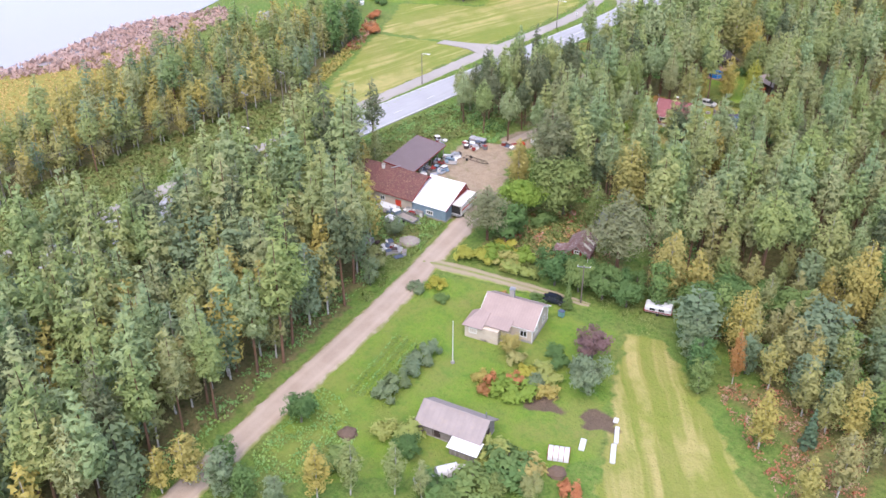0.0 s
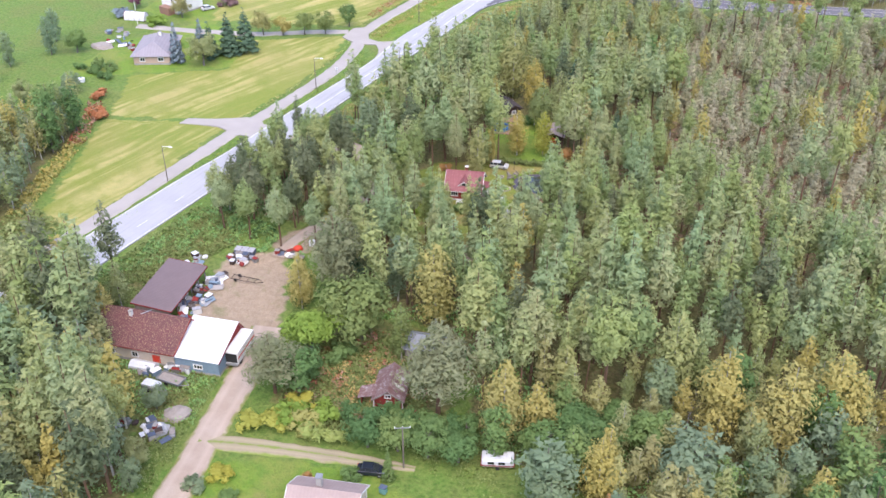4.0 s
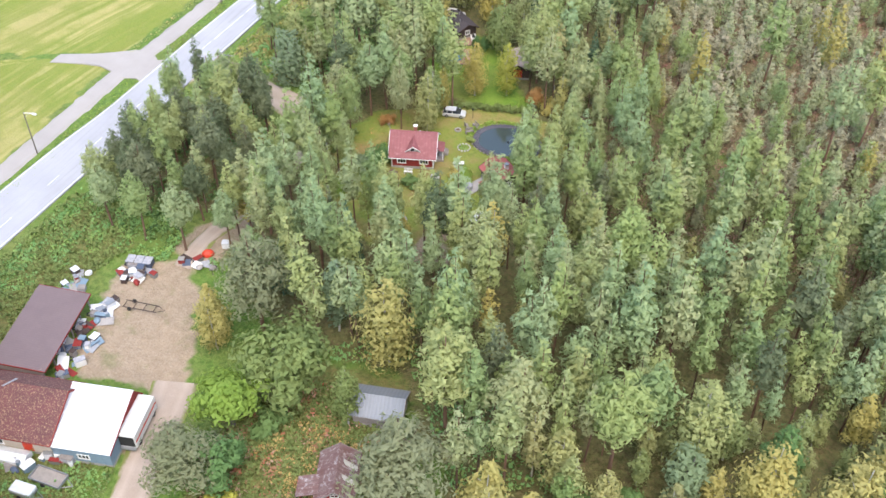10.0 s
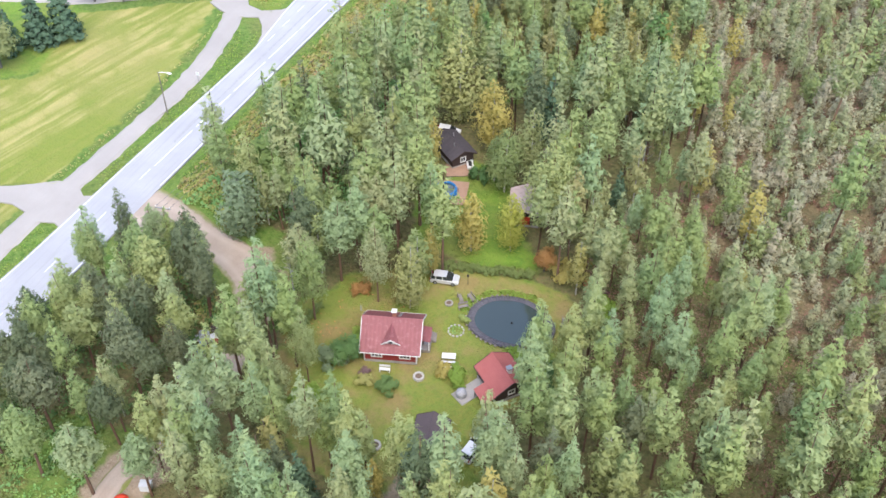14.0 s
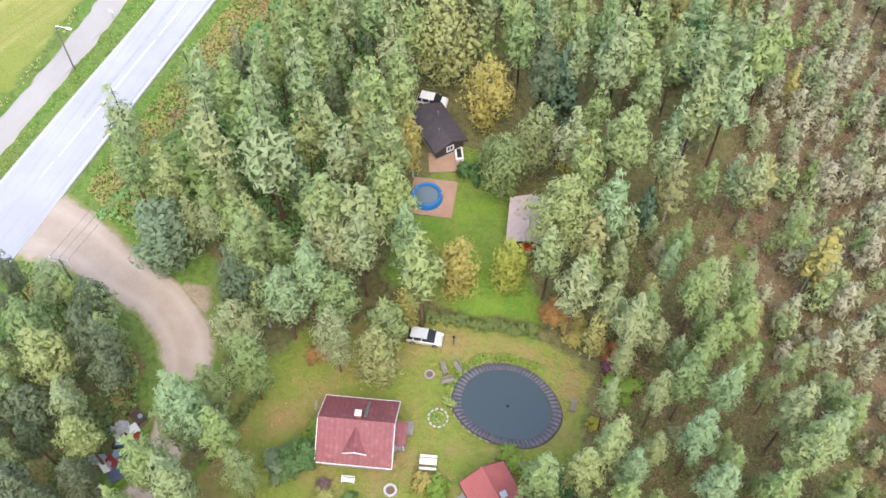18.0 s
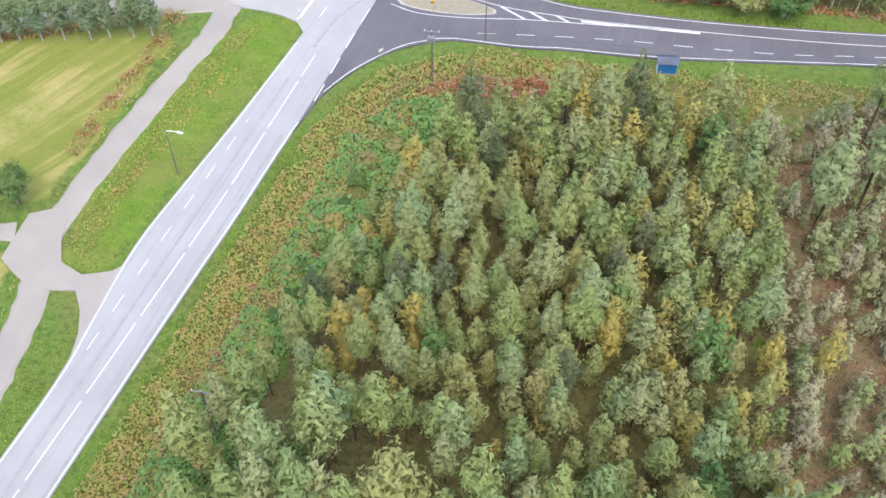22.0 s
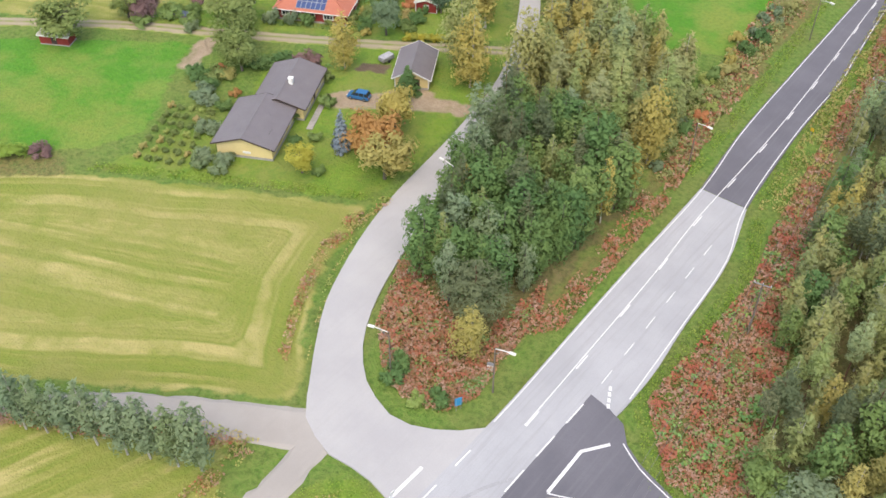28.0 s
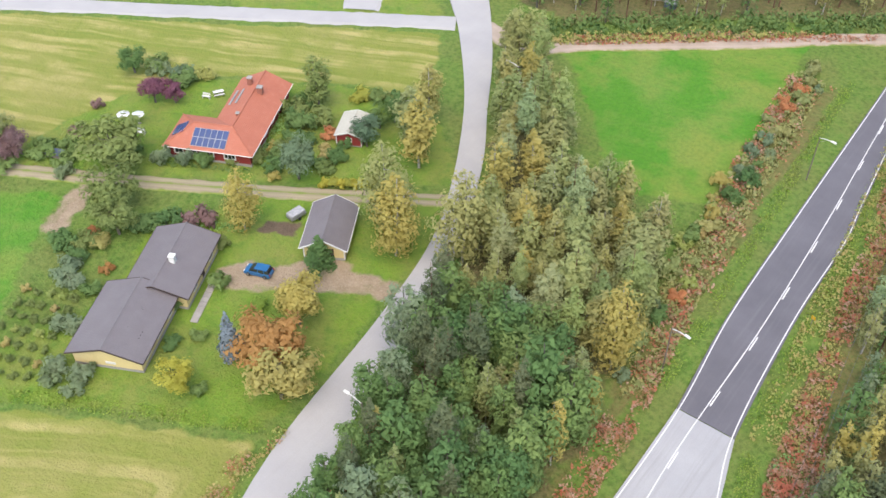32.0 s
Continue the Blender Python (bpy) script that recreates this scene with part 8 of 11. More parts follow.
bm.faces.new([bm.verts.new((ic[0] + (x - ic[0]) * 0.935, ic[1] + (y - ic[1]) * 0.935, 0.15)) for x, y in rim][::-1])
bmesh.ops.recalc_face_normals(bm, faces=bm.faces[:])
part("top", bm, M_GRITTOP, IS, "dry grit and moss")
BO = thing("bollard", "yellow and black island bollard", "bollard", -153.4, 353.2, 0, 0.15)
part("base", tube([(0, 0, 0), (0, 0, 0.25)], [0.55, 0.4], 12), M_STONE, BO)
part("body", tube([(0, 0, 0.25), (0, 0, 1.0)], 0.22, 12), paint("signal_yellow", (0.75, 0.48, 0.02), (0.7, 0.44, 0.02)), BO)
part("band", tube([(0, 0, 0.5), (0, 0, 0.72)], 0.225, 12), M_BLACK, BO, "black band")


def sign(x, y, turn, w, h, z, mat, label, posts=2):
    s = thing("road_sign", label, "road sign", x, y, turn)
    part("panel", box(-w / 2, w / 2, -0.03, 0.03, z, z + h, bevel=0.01), mat, s)
    for i in range(posts):
        px = 0 if posts == 1 else (-w / 3 if i == 0 else w / 3)
        part("post", tube([(px, 0.06, -0.3), (px, 0.06, z + h * 0.9)], 0.04, 6), M_STEEL, s)
    return s


sign(-175.1, 357.8, 240, 1.0, 1.5, 0.7, M_SIGNBLUE, "blue direction sign panel in the weeds")
sign(-155.5, 354.3, 190, 1.3, 0.4, 1.4, M_SIGNBLUE, "pale blue direction board on the traffic island")
sign(-163.8, 442.7, 170, 0.6, 0.6, 1.2, paint("sign_yellow", (0.8, 0.5, 0.03), (0.75, 0.46, 0.03)), "small yellow road sign on the verge", 1)
sign(-175.1, 256.3, 180, 0.7, 0.7, 1.6, M_WHITE, "small white-faced road sign on the verge", 1)
sign(-172.7, 342.0, 90, 0.7, 0.7, 1.3, M_WHITE, "small pale road sign at the give-way line", 1)
sign(-156.4, 337.6, 60, 0.9, 0.5, 1.6, M_WHITE, "white direction sign beside the side road", 1)
CBN = thing("cable_cabinet", "grey street-side cable cabinet", "cabinet", -175.9, 365.8, 20)
part("body", box(-0.4, 0.4, -0.2, 0.2, -0.2, 1.0, bevel=0.02), M_WHITE, CBN)
part("roof", box(-0.44, 0.44, -0.24, 0.24, 1.0, 1.06), M_STEEL, CBN)

BS = thing("bus_shelter", "blue bus shelter with a dark pitched roof", "bus shelter", -113.0, 350.1, 15)
part("back_panel", box(-1.5, 1.5, -0.8, -0.72, 0.0, 2.1), M_PLASTICBLUE, BS)
for s in (-1, 1):
    part("side_panel", box(s * 1.5 - 0.05, s * 1.5 + 0.05, -0.8, 0.7, 0.0, 2.1), M_WHITE, BS)
part("bench", box(-1.2, 1.2, -0.65, -0.3, 0.42, 0.48), M_WOOD, BS)
part("roof", slab((-1.75, -1.1, 2.05), (1.75, -1.1, 2.05), (1.75, 0.1, 2.65), (-1.75, 0.1, 2.65), 0.1), M_SLATE, BS)
part("roof", slab((-1.75, 0.1, 2.65), (1.75, 0.1, 2.65), (1.75, 1.1, 2.2), (-1.75, 1.1, 2.2), 0.1), M_SLATE, BS)
part("floor", box(-1.7, 1.7, -1.0, 1.2, -0.3, 0.02), M_GRAVEL, BS)


def street_lamp(x, y, turn, h=8.6, arm=2.2):
    t = thing("street_lamp", "wooden-posted street lamp with a white lamp head", "street lamp", x, y, turn, group="street lamps along the roads")
    part("post", tube([(0, 0, -0.4), (0, 0, h)], [0.13, 0.08], 8), M_POLE, t)
    part("arm", tube([(0, 0, h - 0.15), (arm * 0.5, 0, h + 0.15), (arm, 0, h + 0.25)], 0.06, 6), M_WHITE, t)
    head = part("lamp_head", box(arm - 0.25, arm + 0.65, -0.18, 0.18, h + 0.15, h + 0.38, bevel=0.06), M_WHITE, t)
    part("lens", box(arm - 0.1, arm + 0.5, -0.12, 0.12, h + 0.11, h + 0.15), C_LIGHT, head)
    part("stay", tube([(0, 0, h - 1.0), (arm * 0.6, 0, h + 0.12)], 0.03, 5), M_STEEL, t)


for x, y, turn in ((-174.8, 304.6, 0), (-185.6, 356.6, 200), (-173.3, 362.9, 10), (-142.2, 347.4, 80), (-176.5, 422.5, -10), (-200.3, 388.8, 180), (-226.7, 460.9, 180), (-175.2, 246.0, 0), (-176.6, 186.9, 0), (-177.2, 473.4, -10), (-176.4, 126.7, 0)):
    street_lamp(x, y, turn)


def power_pole(x, y, turn, h=10.0, stout=False):
    t = thing("power_pole", "wooden power pole with a white insulator crossarm", "power pole", x, y, turn, group="power poles")
    part("pole", tube([(0, 0, -0.5), (0, 0, h)], [0.15, 0.1], 8), M_POLE, t)
    part("crossarm", box(-1.2, 1.2, -0.06, 0.06, h - 0.25, h - 0.12), M_STEEL, t)
    for x_ in (-1.1, 0, 1.1):
        part("insulator", tube([(x_, 0, h - 0.12), (x_, 0, h + 0.14)], [0.09, 0.06], 8), M_WHITE, t)
    if stout:
        part("transformer", box(-0.5, 0.5, -0.85, -0.15, h - 1.8, h - 0.7, bevel=0.04), M_STEEL, t)


def wires(a, b, ha, hb, turn, spans=(-1.1, 0, 1.1), sag=0.9):
    t = thing("power_line", "thin overhead power wires between two poles", "power line", 0, 0)
    d = Vector((math.cos(radians(turn)), math.sin(radians(turn)), 0))
    for k in spans:
        p, q = Vector((*a, ha)) + d * k, Vector((*b, hb)) + d * k
        pts = [p.lerp(q, i / 8) - Vector((0, 0, sag * (1 - (i / 4 - 1) ** 2))) for i in range(9)]
        part("wire", tube(pts, 0.022, 4, caps=False), M_WIRE, t)


LINE = [(-152.4, 214.5), (-149.7, 268.8), (-146.9, 335.2), (-151.6, 393.2), (-157.6, 451.0), (-163.4, 508.0)]
for i, (x, y) in enumerate(LINE):
    power_pole(x, y, 10, 10.0, i == 2)
for a, b in zip(LINE, LINE[1:]):
    wires(a, b, 10, 10, 10)
LINE2 = [(-195.9, 27.1), (-193.4, 77.9), (-186.8, 136.2), (-190.8, 150.6)]
for x, y in LINE2:
    power_pole(x, y, 0, 10.5)
for a, b in zip(LINE2, LINE2[1:]):
    wires(a, b, 10.5, 10.5, 0)
power_pole(-86.1, 131.8, 30, 8.0)
wires(LINE[2], (-25.3, 363.2), 10, 10, 95, (-0.6, 0.6))


# ---- the yellow house and its garage ----
YH = thing("yellow_house", "pale yellow bungalow under a dark grey tile-sheet roof", "house", -238.9, 382.8, 117.2)
walls(YH, 12.4, 9.8, 2.7, M_YELLOW, [("S", -4, 1.6, 0.9, 2.1, "win2"), ("S", 0, 1.8, 0.9, 2.1, "win3"), ("S", 3.6, 1.4, 0.9, 2.1, "win2"), ("N", 2, 1.6, 0.9, 2.1, "win2"), ("N", -2, 1.6, 0.9, 2.1, "win2")], None)
gable_roof(YH, 12.4, 9.8, 2.7, 1.55, R_SLATE, M_BROWN, 0.7, ends=M_YELLOW)
for x, y in ((-2.0, -1.6), (-1.6, -1.2), (1.6, -2.2), (2.0, -1.9), (-3.2, -3.6), (-2.6, -3.6), (-2.0, -3.6)):
    part("roof_vent", tube([(x, y, 3.1), (x, y, 4.35 - 0.3 * abs(y))], 0.09, 6), M_BLACK, YH)
part("panel", box(-6.3, -6.22, -1.1, 0.3, 0.9, 1.3), M_WHITE, YH, "white vent panel")
YW = thing("yellow_house_wing", "pale yellow bungalow wing with a white chimney", "house", -242.7, 394.7, 117.4)
walls(YW, 12.6, 9.0, 2.7, M_YELLOW, [("S", -3, 1.5, 0.9, 2.1, "win2"), ("S", 3.4, 1.5, 0.9, 2.1, "win2"), ("S", 0.2, 1.0, 0.1, 2.1, "dark"), ("E", 1, 1.6, 0.9, 2.1, "win2")], None)
gable_roof(YW, 12.6, 9.0, 2.7, 1.5, R_SLATE, M_BROWN, 0.6, ends=M_YELLOW)
chimney(YW, -1.2, -0.9, 3.9, 5.1, 0.8, M_WHITE, M_WHITE)
YG = thing("garage", "yellow garage with a grey roof and dark door", "garage", -229.9, 414.9, 121.2)
walls(YG, 9.6, 6.2, 2.4, M_YELLOW, [("W", 0, 3.0, 0.0, 2.1, "dark"), ("N", 0, 1.0, 0.9, 1.7, "win2")], M_WHITE)
gable_roof(YG, 9.6, 6.2, 2.4, 1.6, R_SLATE, M_WHITE, 0.55, ends=M_YELLOW)
TK = thing("covered_trailer", "small silver covered trailer on the lawn", "trailer", -237.3, 415.0, 83.3)
part("tub", box(-1.4, 1.4, -0.8, 0.8, 0.4, 0.9, bevel=0.05), M_STEEL, TK)
part("cover", box(-1.4, 1.4, -0.8, 0.8, 0.9, 1.35, bevel=0.2), M_SACK, TK)
for s in (-1, 1):
    part("wheel", tube([(0, s * 0.85 - 0.08, 0.28), (0, s * 0.85 + 0.08, 0.28)], 0.28, 12), M_BLACK, TK)
DP = thing("garden_path", "narrow grey paved garden path", "garden path", -235.4, 393.9, 116.9)
for i in range(9):
    part("slab", box(-4.5 + i, -3.56 + i, -0.55, 0.55, -0.25, -0.02, bevel=0.02), M_STONE, DP)

# ---- the red house with the orange roof ----
RH = thing("red_house", "red bungalow with an orange tiled roof and solar panels", "house", -260.4, 420.1, 26.2)
part("wall", box(-7.2, 7.2, -3.9, 3.9, -0.3, 2.6), M_RED, RH)
part("plinth", box(-7.25, 7.25, -3.95, 3.95, -0.4, 0.3), M_STONE, RH)
part("wall", box(-1.0, 7.2, 3.9, 16.6, -0.3, 2.6), M_RED, RH)
for x0, x1, n in ((-6.2, -4.6, 2), (-3.6, -2.2, 2), (-0.6, 0.8, 2), (2.6, 4.6, 3)):
    window(RH, pose(0, -3.96, 0), x0, x1, 0.9, 2.0, M_WHITE, n)
for y0 in (0.5, 5.0, 9.0, 13.0):
    window(RH, pose(7.26, -2, 0, 0, 0, 90), y0, y0 + 1.5, 0.9, 2.0, M_WHITE, 2)
z0, zr = 2.55, 4.75
ax, bx, ay, by = -7.9, 7.9, -4.6, 4.6
part("roof", slab((ax, ay, z0), (bx, ay, z0), (3.1, 0, zr), (-3.6, 0, zr), 0.14), R_CLAY, RH)
part("roof", slab((ax, by, z0), (ax, ay, z0), (-3.6, 0, zr), (-3.6, 0.01, zr), 0.14), R_CLAY, RH)
part("roof", slab((-1.7, by, z0), (ax, by, z0), (-3.6, 0, zr), (3.1, 0, zr), 0.14), R_CLAY, RH)
part("roof", slab((bx, ay, z0), (bx, 17.3, z0), (3.1, 17.3, zr), (3.1, 0, zr), 0.14), R_CLAY, RH)
part("roof", slab((-1.7, 17.3, z0), (-1.7, by, z0), (3.1, 0, zr), (3.1, 17.3, zr), 0.14), R_CLAY, RH)
bm = bmesh.new()
gv = [bm.verts.new(p) for p in ((-1.0, 16.6, 2.6), (7.2, 16.6, 2.6), (3.1, 16.6, zr - 0.1), (-1.0, 16.45, 2.6), (7.2, 16.45, 2.6), (3.1, 16.45, zr - 0.1))]
for f in ((0, 1, 2), (5, 4, 3), (0, 3, 4, 1), (1, 4, 5, 2), (2, 5, 3, 0)):
    bm.faces.new([gv[i] for i in f])
part("gable", bm, M_RED, RH)
for p, q in (((ax, ay, z0), (-3.6, 0, zr)), ((bx, ay, z0), (3.1, 0, zr)), ((-3.6, 0, zr), (3.1, 0, zr)), ((3.1, 0, zr), (3.1, 17.3, zr)), ((ax, by, z0), (-3.6, 0, zr))):
    part("ridge_tile", tube([(p[0], p[1], p[2] + 0.03), (q[0], q[1], q[2] + 0.03)], 0.12, 6), R_CLAY, RH)
part("gutter", tube([(ax, ay - 0.05, z0 - 0.05), (bx, ay - 0.05, z0 - 0.05)], 0.07, 6), M_WHITE, RH)
part("gutter", tube([(bx + 0.05, ay, z0 - 0.05), (bx + 0.05, 17.3, z0 - 0.05)], 0.07, 6), M_WHITE, RH)
slope = (zr - z0) / 4.6
PN = part("mounting_frame", slab((-3.2, -4.0, z0 + 0.6 * slope + 0.05), (2.9, -4.0, z0 + 0.6 * slope + 0.05), (2.9, -0.9, z0 + 3.7 * slope + 0.05), (-3.2, -0.9, z0 + 3.7 * slope + 0.05), 0.04), M_STEEL, RH, "solar panel mounting frame")
for i in range(6):
    for j in range(2):
        x0, y0 = -3.12 + i * 1.02, -3.95 + j * 1.55
        za, zb = (z0 + (y + 4.6) * slope + 0.1 for y in (y0, y0 + 1.4))
        part("solar_panel", slab((x0, y0, za), (x0 + 0.88, y0, za), (x0 + 0.88, y0 + 1.4, zb), (x0, y0 + 1.4, zb), 0.04), M_SOLAR, PN)
hs = (zr - z0) / (-3.6 - ax)
for i in range(3):
    for j in range(2):
        y0, x0 = 0.9 - i * 1.0, -7.3 + j * 1.2
        za, zb = (z0 + (x - ax) * hs + 0.1 for x in (x0, x0 + 1.1))
        part("solar_panel", slab((x0, y0, za), (x0, y0 - 0.94, za), (x0 + 1.1, y0 - 0.94, zb), (x0 + 1.1, y0, zb), 0.04), M_SOLAR, RH)
chimney(RH, 1.4, 13.6, 4.0, 5.4, 0.8)
chimney(RH, 4.2, 11.0, 4.2, 5.5, 0.9)
chimney(RH, 2.8, 3.4, 4.4, 5.1, 0.5)
for x in (-0.9, 0.3):
    part("roof_ladder", slab((x, 8.0, z0 + (x + 1.7) * 0.458 + 0.12), (x + 0.45, 8.0, z0 + (x + 2.15) * 0.458 + 0.12), (x + 0.45, 12.5, z0 + (x + 2.15) * 0.458 + 0.12), (x, 12.5, z0 + (x + 1.7) * 0.458 + 0.12), 0.05), M_STEEL, RH)
RS = thing("red_shed", "red garden shed with a pale grey roof", "shed", -244.4, 436.8, 116.6)
walls(RS, 6.2, 4.4, 2.1, M_RED, [("W", 0, 1.0, 0.8, 1.6, "win2")], M_WHITE, base=0.1)
gable_roof(RS, 6.2, 4.4, 2.1, 0.7, R_PALE, M_WHITE, 0.35, ends=M_RED, gutter=False)
for x, y in ((-278.6, 414.8), (-276.5, 416.3)):
    u = thing("parasol", "white garden parasol beside the terrace", "parasol", x, y, group="garden parasols")
    part("pole", tube([(0, 0, -0.2), (0, 0, 2.3)], 0.04, 6), M_STEEL, u)
    part("canopy", tube([(0, 0, 1.9), (0, 0, 2.35)], [1.15, 0.05], 8), M_TARP, u)
    part("base", tube([(0, 0, -0.2), (0, 0, 0.08)], 0.3, 10), M_STONE, u)
bench(-273.9, 414.4, 20, "white garden bench beside the terrace")
bench(-273.0, 428.8, 20, "white bench on the back lawn")
picnic_table(-272.0, 430.9, 60, "white garden table on the back lawn")
WP = thing("woodpile", "tarpaulin-covered pile of firewood", "woodpile", -280.8, 401.5, 20)
part("logs", box(-1.6, 1.6, -0.6, 0.6, -0.2, 0.8, bevel=0.1), M_WOOD, WP)
part("tarpaulin", slab((-1.7, -0.8, 0.75), (1.7, -0.8, 0.75), (1.7, 0.7, 1.0), (-1.7, 0.7, 1.0), 0.05), M_SLATE, WP)
FS = thing("red_shed", "low red field shed with a pale roof", "shed", -292.5, 380.1, 29.0)
walls(FS, 6.0, 3.0, 1.9, M_RED, [("S", 0, 1.2, 0.0, 1.7, "dark")], None, base=0.1)
shed_roof(FS, 6.0, 3.0, 1.9, 2.3, R_PALE, M_WHITE, 0.3)
NH = thing("red_barn", "red barn at the edge of the northern wood", "barn", -226.8, 512.4, 25)
walls(NH, 8.0, 5.0, 2.6, M_RED, [("S", 0, 2.0, 0.0, 2.2, "dark")], M_WHITE)
gable_roof(NH, 8.0, 5.0, 2.6, 1.6, R_RUST, M_WHITE, 0.4, ends=M_RED)
NW = thing("notice_board", "white-framed notice board beside the yard", "notice board", -270.0, 477.9, 30)
part("panel", box(-1.4, 1.4, -0.05, 0.05, 0.5, 1.4), M_WHITE, NW)
for s in (-1, 1):
    part("post", box(s * 1.4 - 0.06, s * 1.4 + 0.06, -0.06, 0.06, -0.3, 1.5), M_WHITE, NW)
RV = thing("grey_skip", "grey-blue skip beside the wood", "skip", -221.7, 509.7, 10)
part("tub", box(-1.2, 1.2, -0.8, 0.8, -0.1, 1.1, bevel=0.08), M_SLATE, RV)
part("lid", box(-1.25, 1.25, -0.85, 0.85, 1.1, 1.2), M_STEEL, RV)

# ---- the houses beyond the hayfields ----
GHS = thing("grey_roofed_house", "pinkish brick bungalow with a grey hipped roof", "house", -230.1, 246.7, 28.3)
walls(GHS, 10.2, 15.6, 2.7, paint("pink_brick", (0.52, 0.38, 0.30), (0.46, 0.33, 0.26), 0.9), [("S", -2.6, 1.4, 0.9, 2.0, "win2"), ("S", 2.6, 1.6, 0.9, 2.0, "win2"), ("E", 0, 1.4, 0.9, 2.0, "win2"), ("E", -5, 1.4, 0.9, 2.0, "win2")], None)
R_HIP = sheet("grey_felt_hip_roof", (0.30, 0.275, 0.30), (0.26, 0.24, 0.265), 0.8, rough=0.8)
for q in (((-5.8, -8.6, 2.6), (5.8, -8.6, 2.6), (0.02, -3.2, 5.2), (-0.02, -3.2, 5.2)), ((5.8, -8.6, 2.6), (5.8, 8.6, 2.6), (0, 4.2, 5.2), (0, -3.2, 5.2)), ((5.8, 8.6, 2.6), (-5.8, 8.6, 2.6), (-0.02, 4.2, 5.2), (0.02, 4.2, 5.2)), ((-5.8, 8.6, 2.6), (-5.8, -8.6, 2.6), (0, -3.2, 5.2), (0, 4.2, 5.2))):
    part("roof", slab(*q, 0.14), R_HIP, GHS)
chimney(GHS, 0.8, 2.6, 4.2, 5.9, 0.7, M_WHITE)
WH = thing("white_house", "tall white house with a light grey roof", "house", -250.3, 282.6, 77.3)
walls(WH, 10.0, 8.0, 5.0, M_WHITE, [("W", -1.6, 1.1, 0.9, 2.2, "win2"), ("W", 1.6, 1.1, 3.2, 4.5, "win2"), ("W", 1.6, 1.0, 0.2, 2.2, "dark"), ("S", 0, 1.4, 0.9, 2.2, "win2"), ("S", 2.8, 1.4, 3.2, 4.5, "win2")], None)
gable_roof(WH, 10.0, 8.0, 5.0, 2.6, R_PALE, M_WHITE, 0.5, ends=M_WHITE)
part("porch", box(-7.4, -5.05, -2.4, 2.4, -0.2, 2.2), paint("brown_porch", (0.30, 0.17, 0.12), (0.26, 0.15, 0.11)), WH, "brown wooden porch")
greenhouse(-256.7, 267.6, 15, 7.0, 3.0, 2.4, M_TARP, "long white plastic polytunnel on the far yard")
junk(-244.8, 248.3, (7, 5), 18, 21, "on the far yard")
junk(-252.5, 255.5, (6, 4), 10, 22, "on the far yard")
heap("earth_bank", "pale bank of dug earth on the far yard", "earth pile", -249.2, 244.3, 3.5, 1.0, M_GRAVEL, 31, 0.7)
heap("earth_bank", "pale bank of dug earth by the lake", "earth pile", -249.4, 194.2, 4.5, 0.8, M_STONE, 33, 0.5)
junk(-245.9, 192.6, (7, 5), 12, 23, "by the lakeside clearing")
WT = thing("white_tank", "white water tank on the vegetable plot", "tank", -235.4, 221.4)
part("tank", tube([(0, 0, -0.2), (0, 0, 0.2), (0, 0, 1.0), (0, 0, 1.2)], [0.9, 1.0, 1.0, 0.6], 12), M_TARP, WT)
part("cap", tube([(0, 0, 1.2), (0, 0, 1.35)], 0.3, 8), M_SLATE, WT)
FP = thing("flagpole", "white flagpole beside the white house", "flagpole", -252.3, 263.3)
part("pole", tube([(0, 0, -0.2), (0, 0, 9.0)], [0.09, 0.05], 8), M_WHITE, FP)
part("knob", tube([(0, 0, 9.0), (0, 0, 9.15)], [0.09, 0.03], 8), M_WHITE, FP)

lk = smooth([*LAKE[:7], LAKE[7]], 4)
bm = bmesh.new()
bm.faces.new([bm.verts.new((x, y, -0.42)) for x, y in [*lk, *LAKE[8:]]])
bmesh.ops.triangulate(bm, faces=bm.faces[:])
bmesh.ops.recalc_face_normals(bm, faces=bm.faces[:])
lm = bpy.data.meshes.new("water")
bm.to_mesh(lm)
bm.free()
lm.materials.append(M_LAKE)
tagged(new("water", lm), "pale calm lake with scattered water plants", "lake", kind="structure")

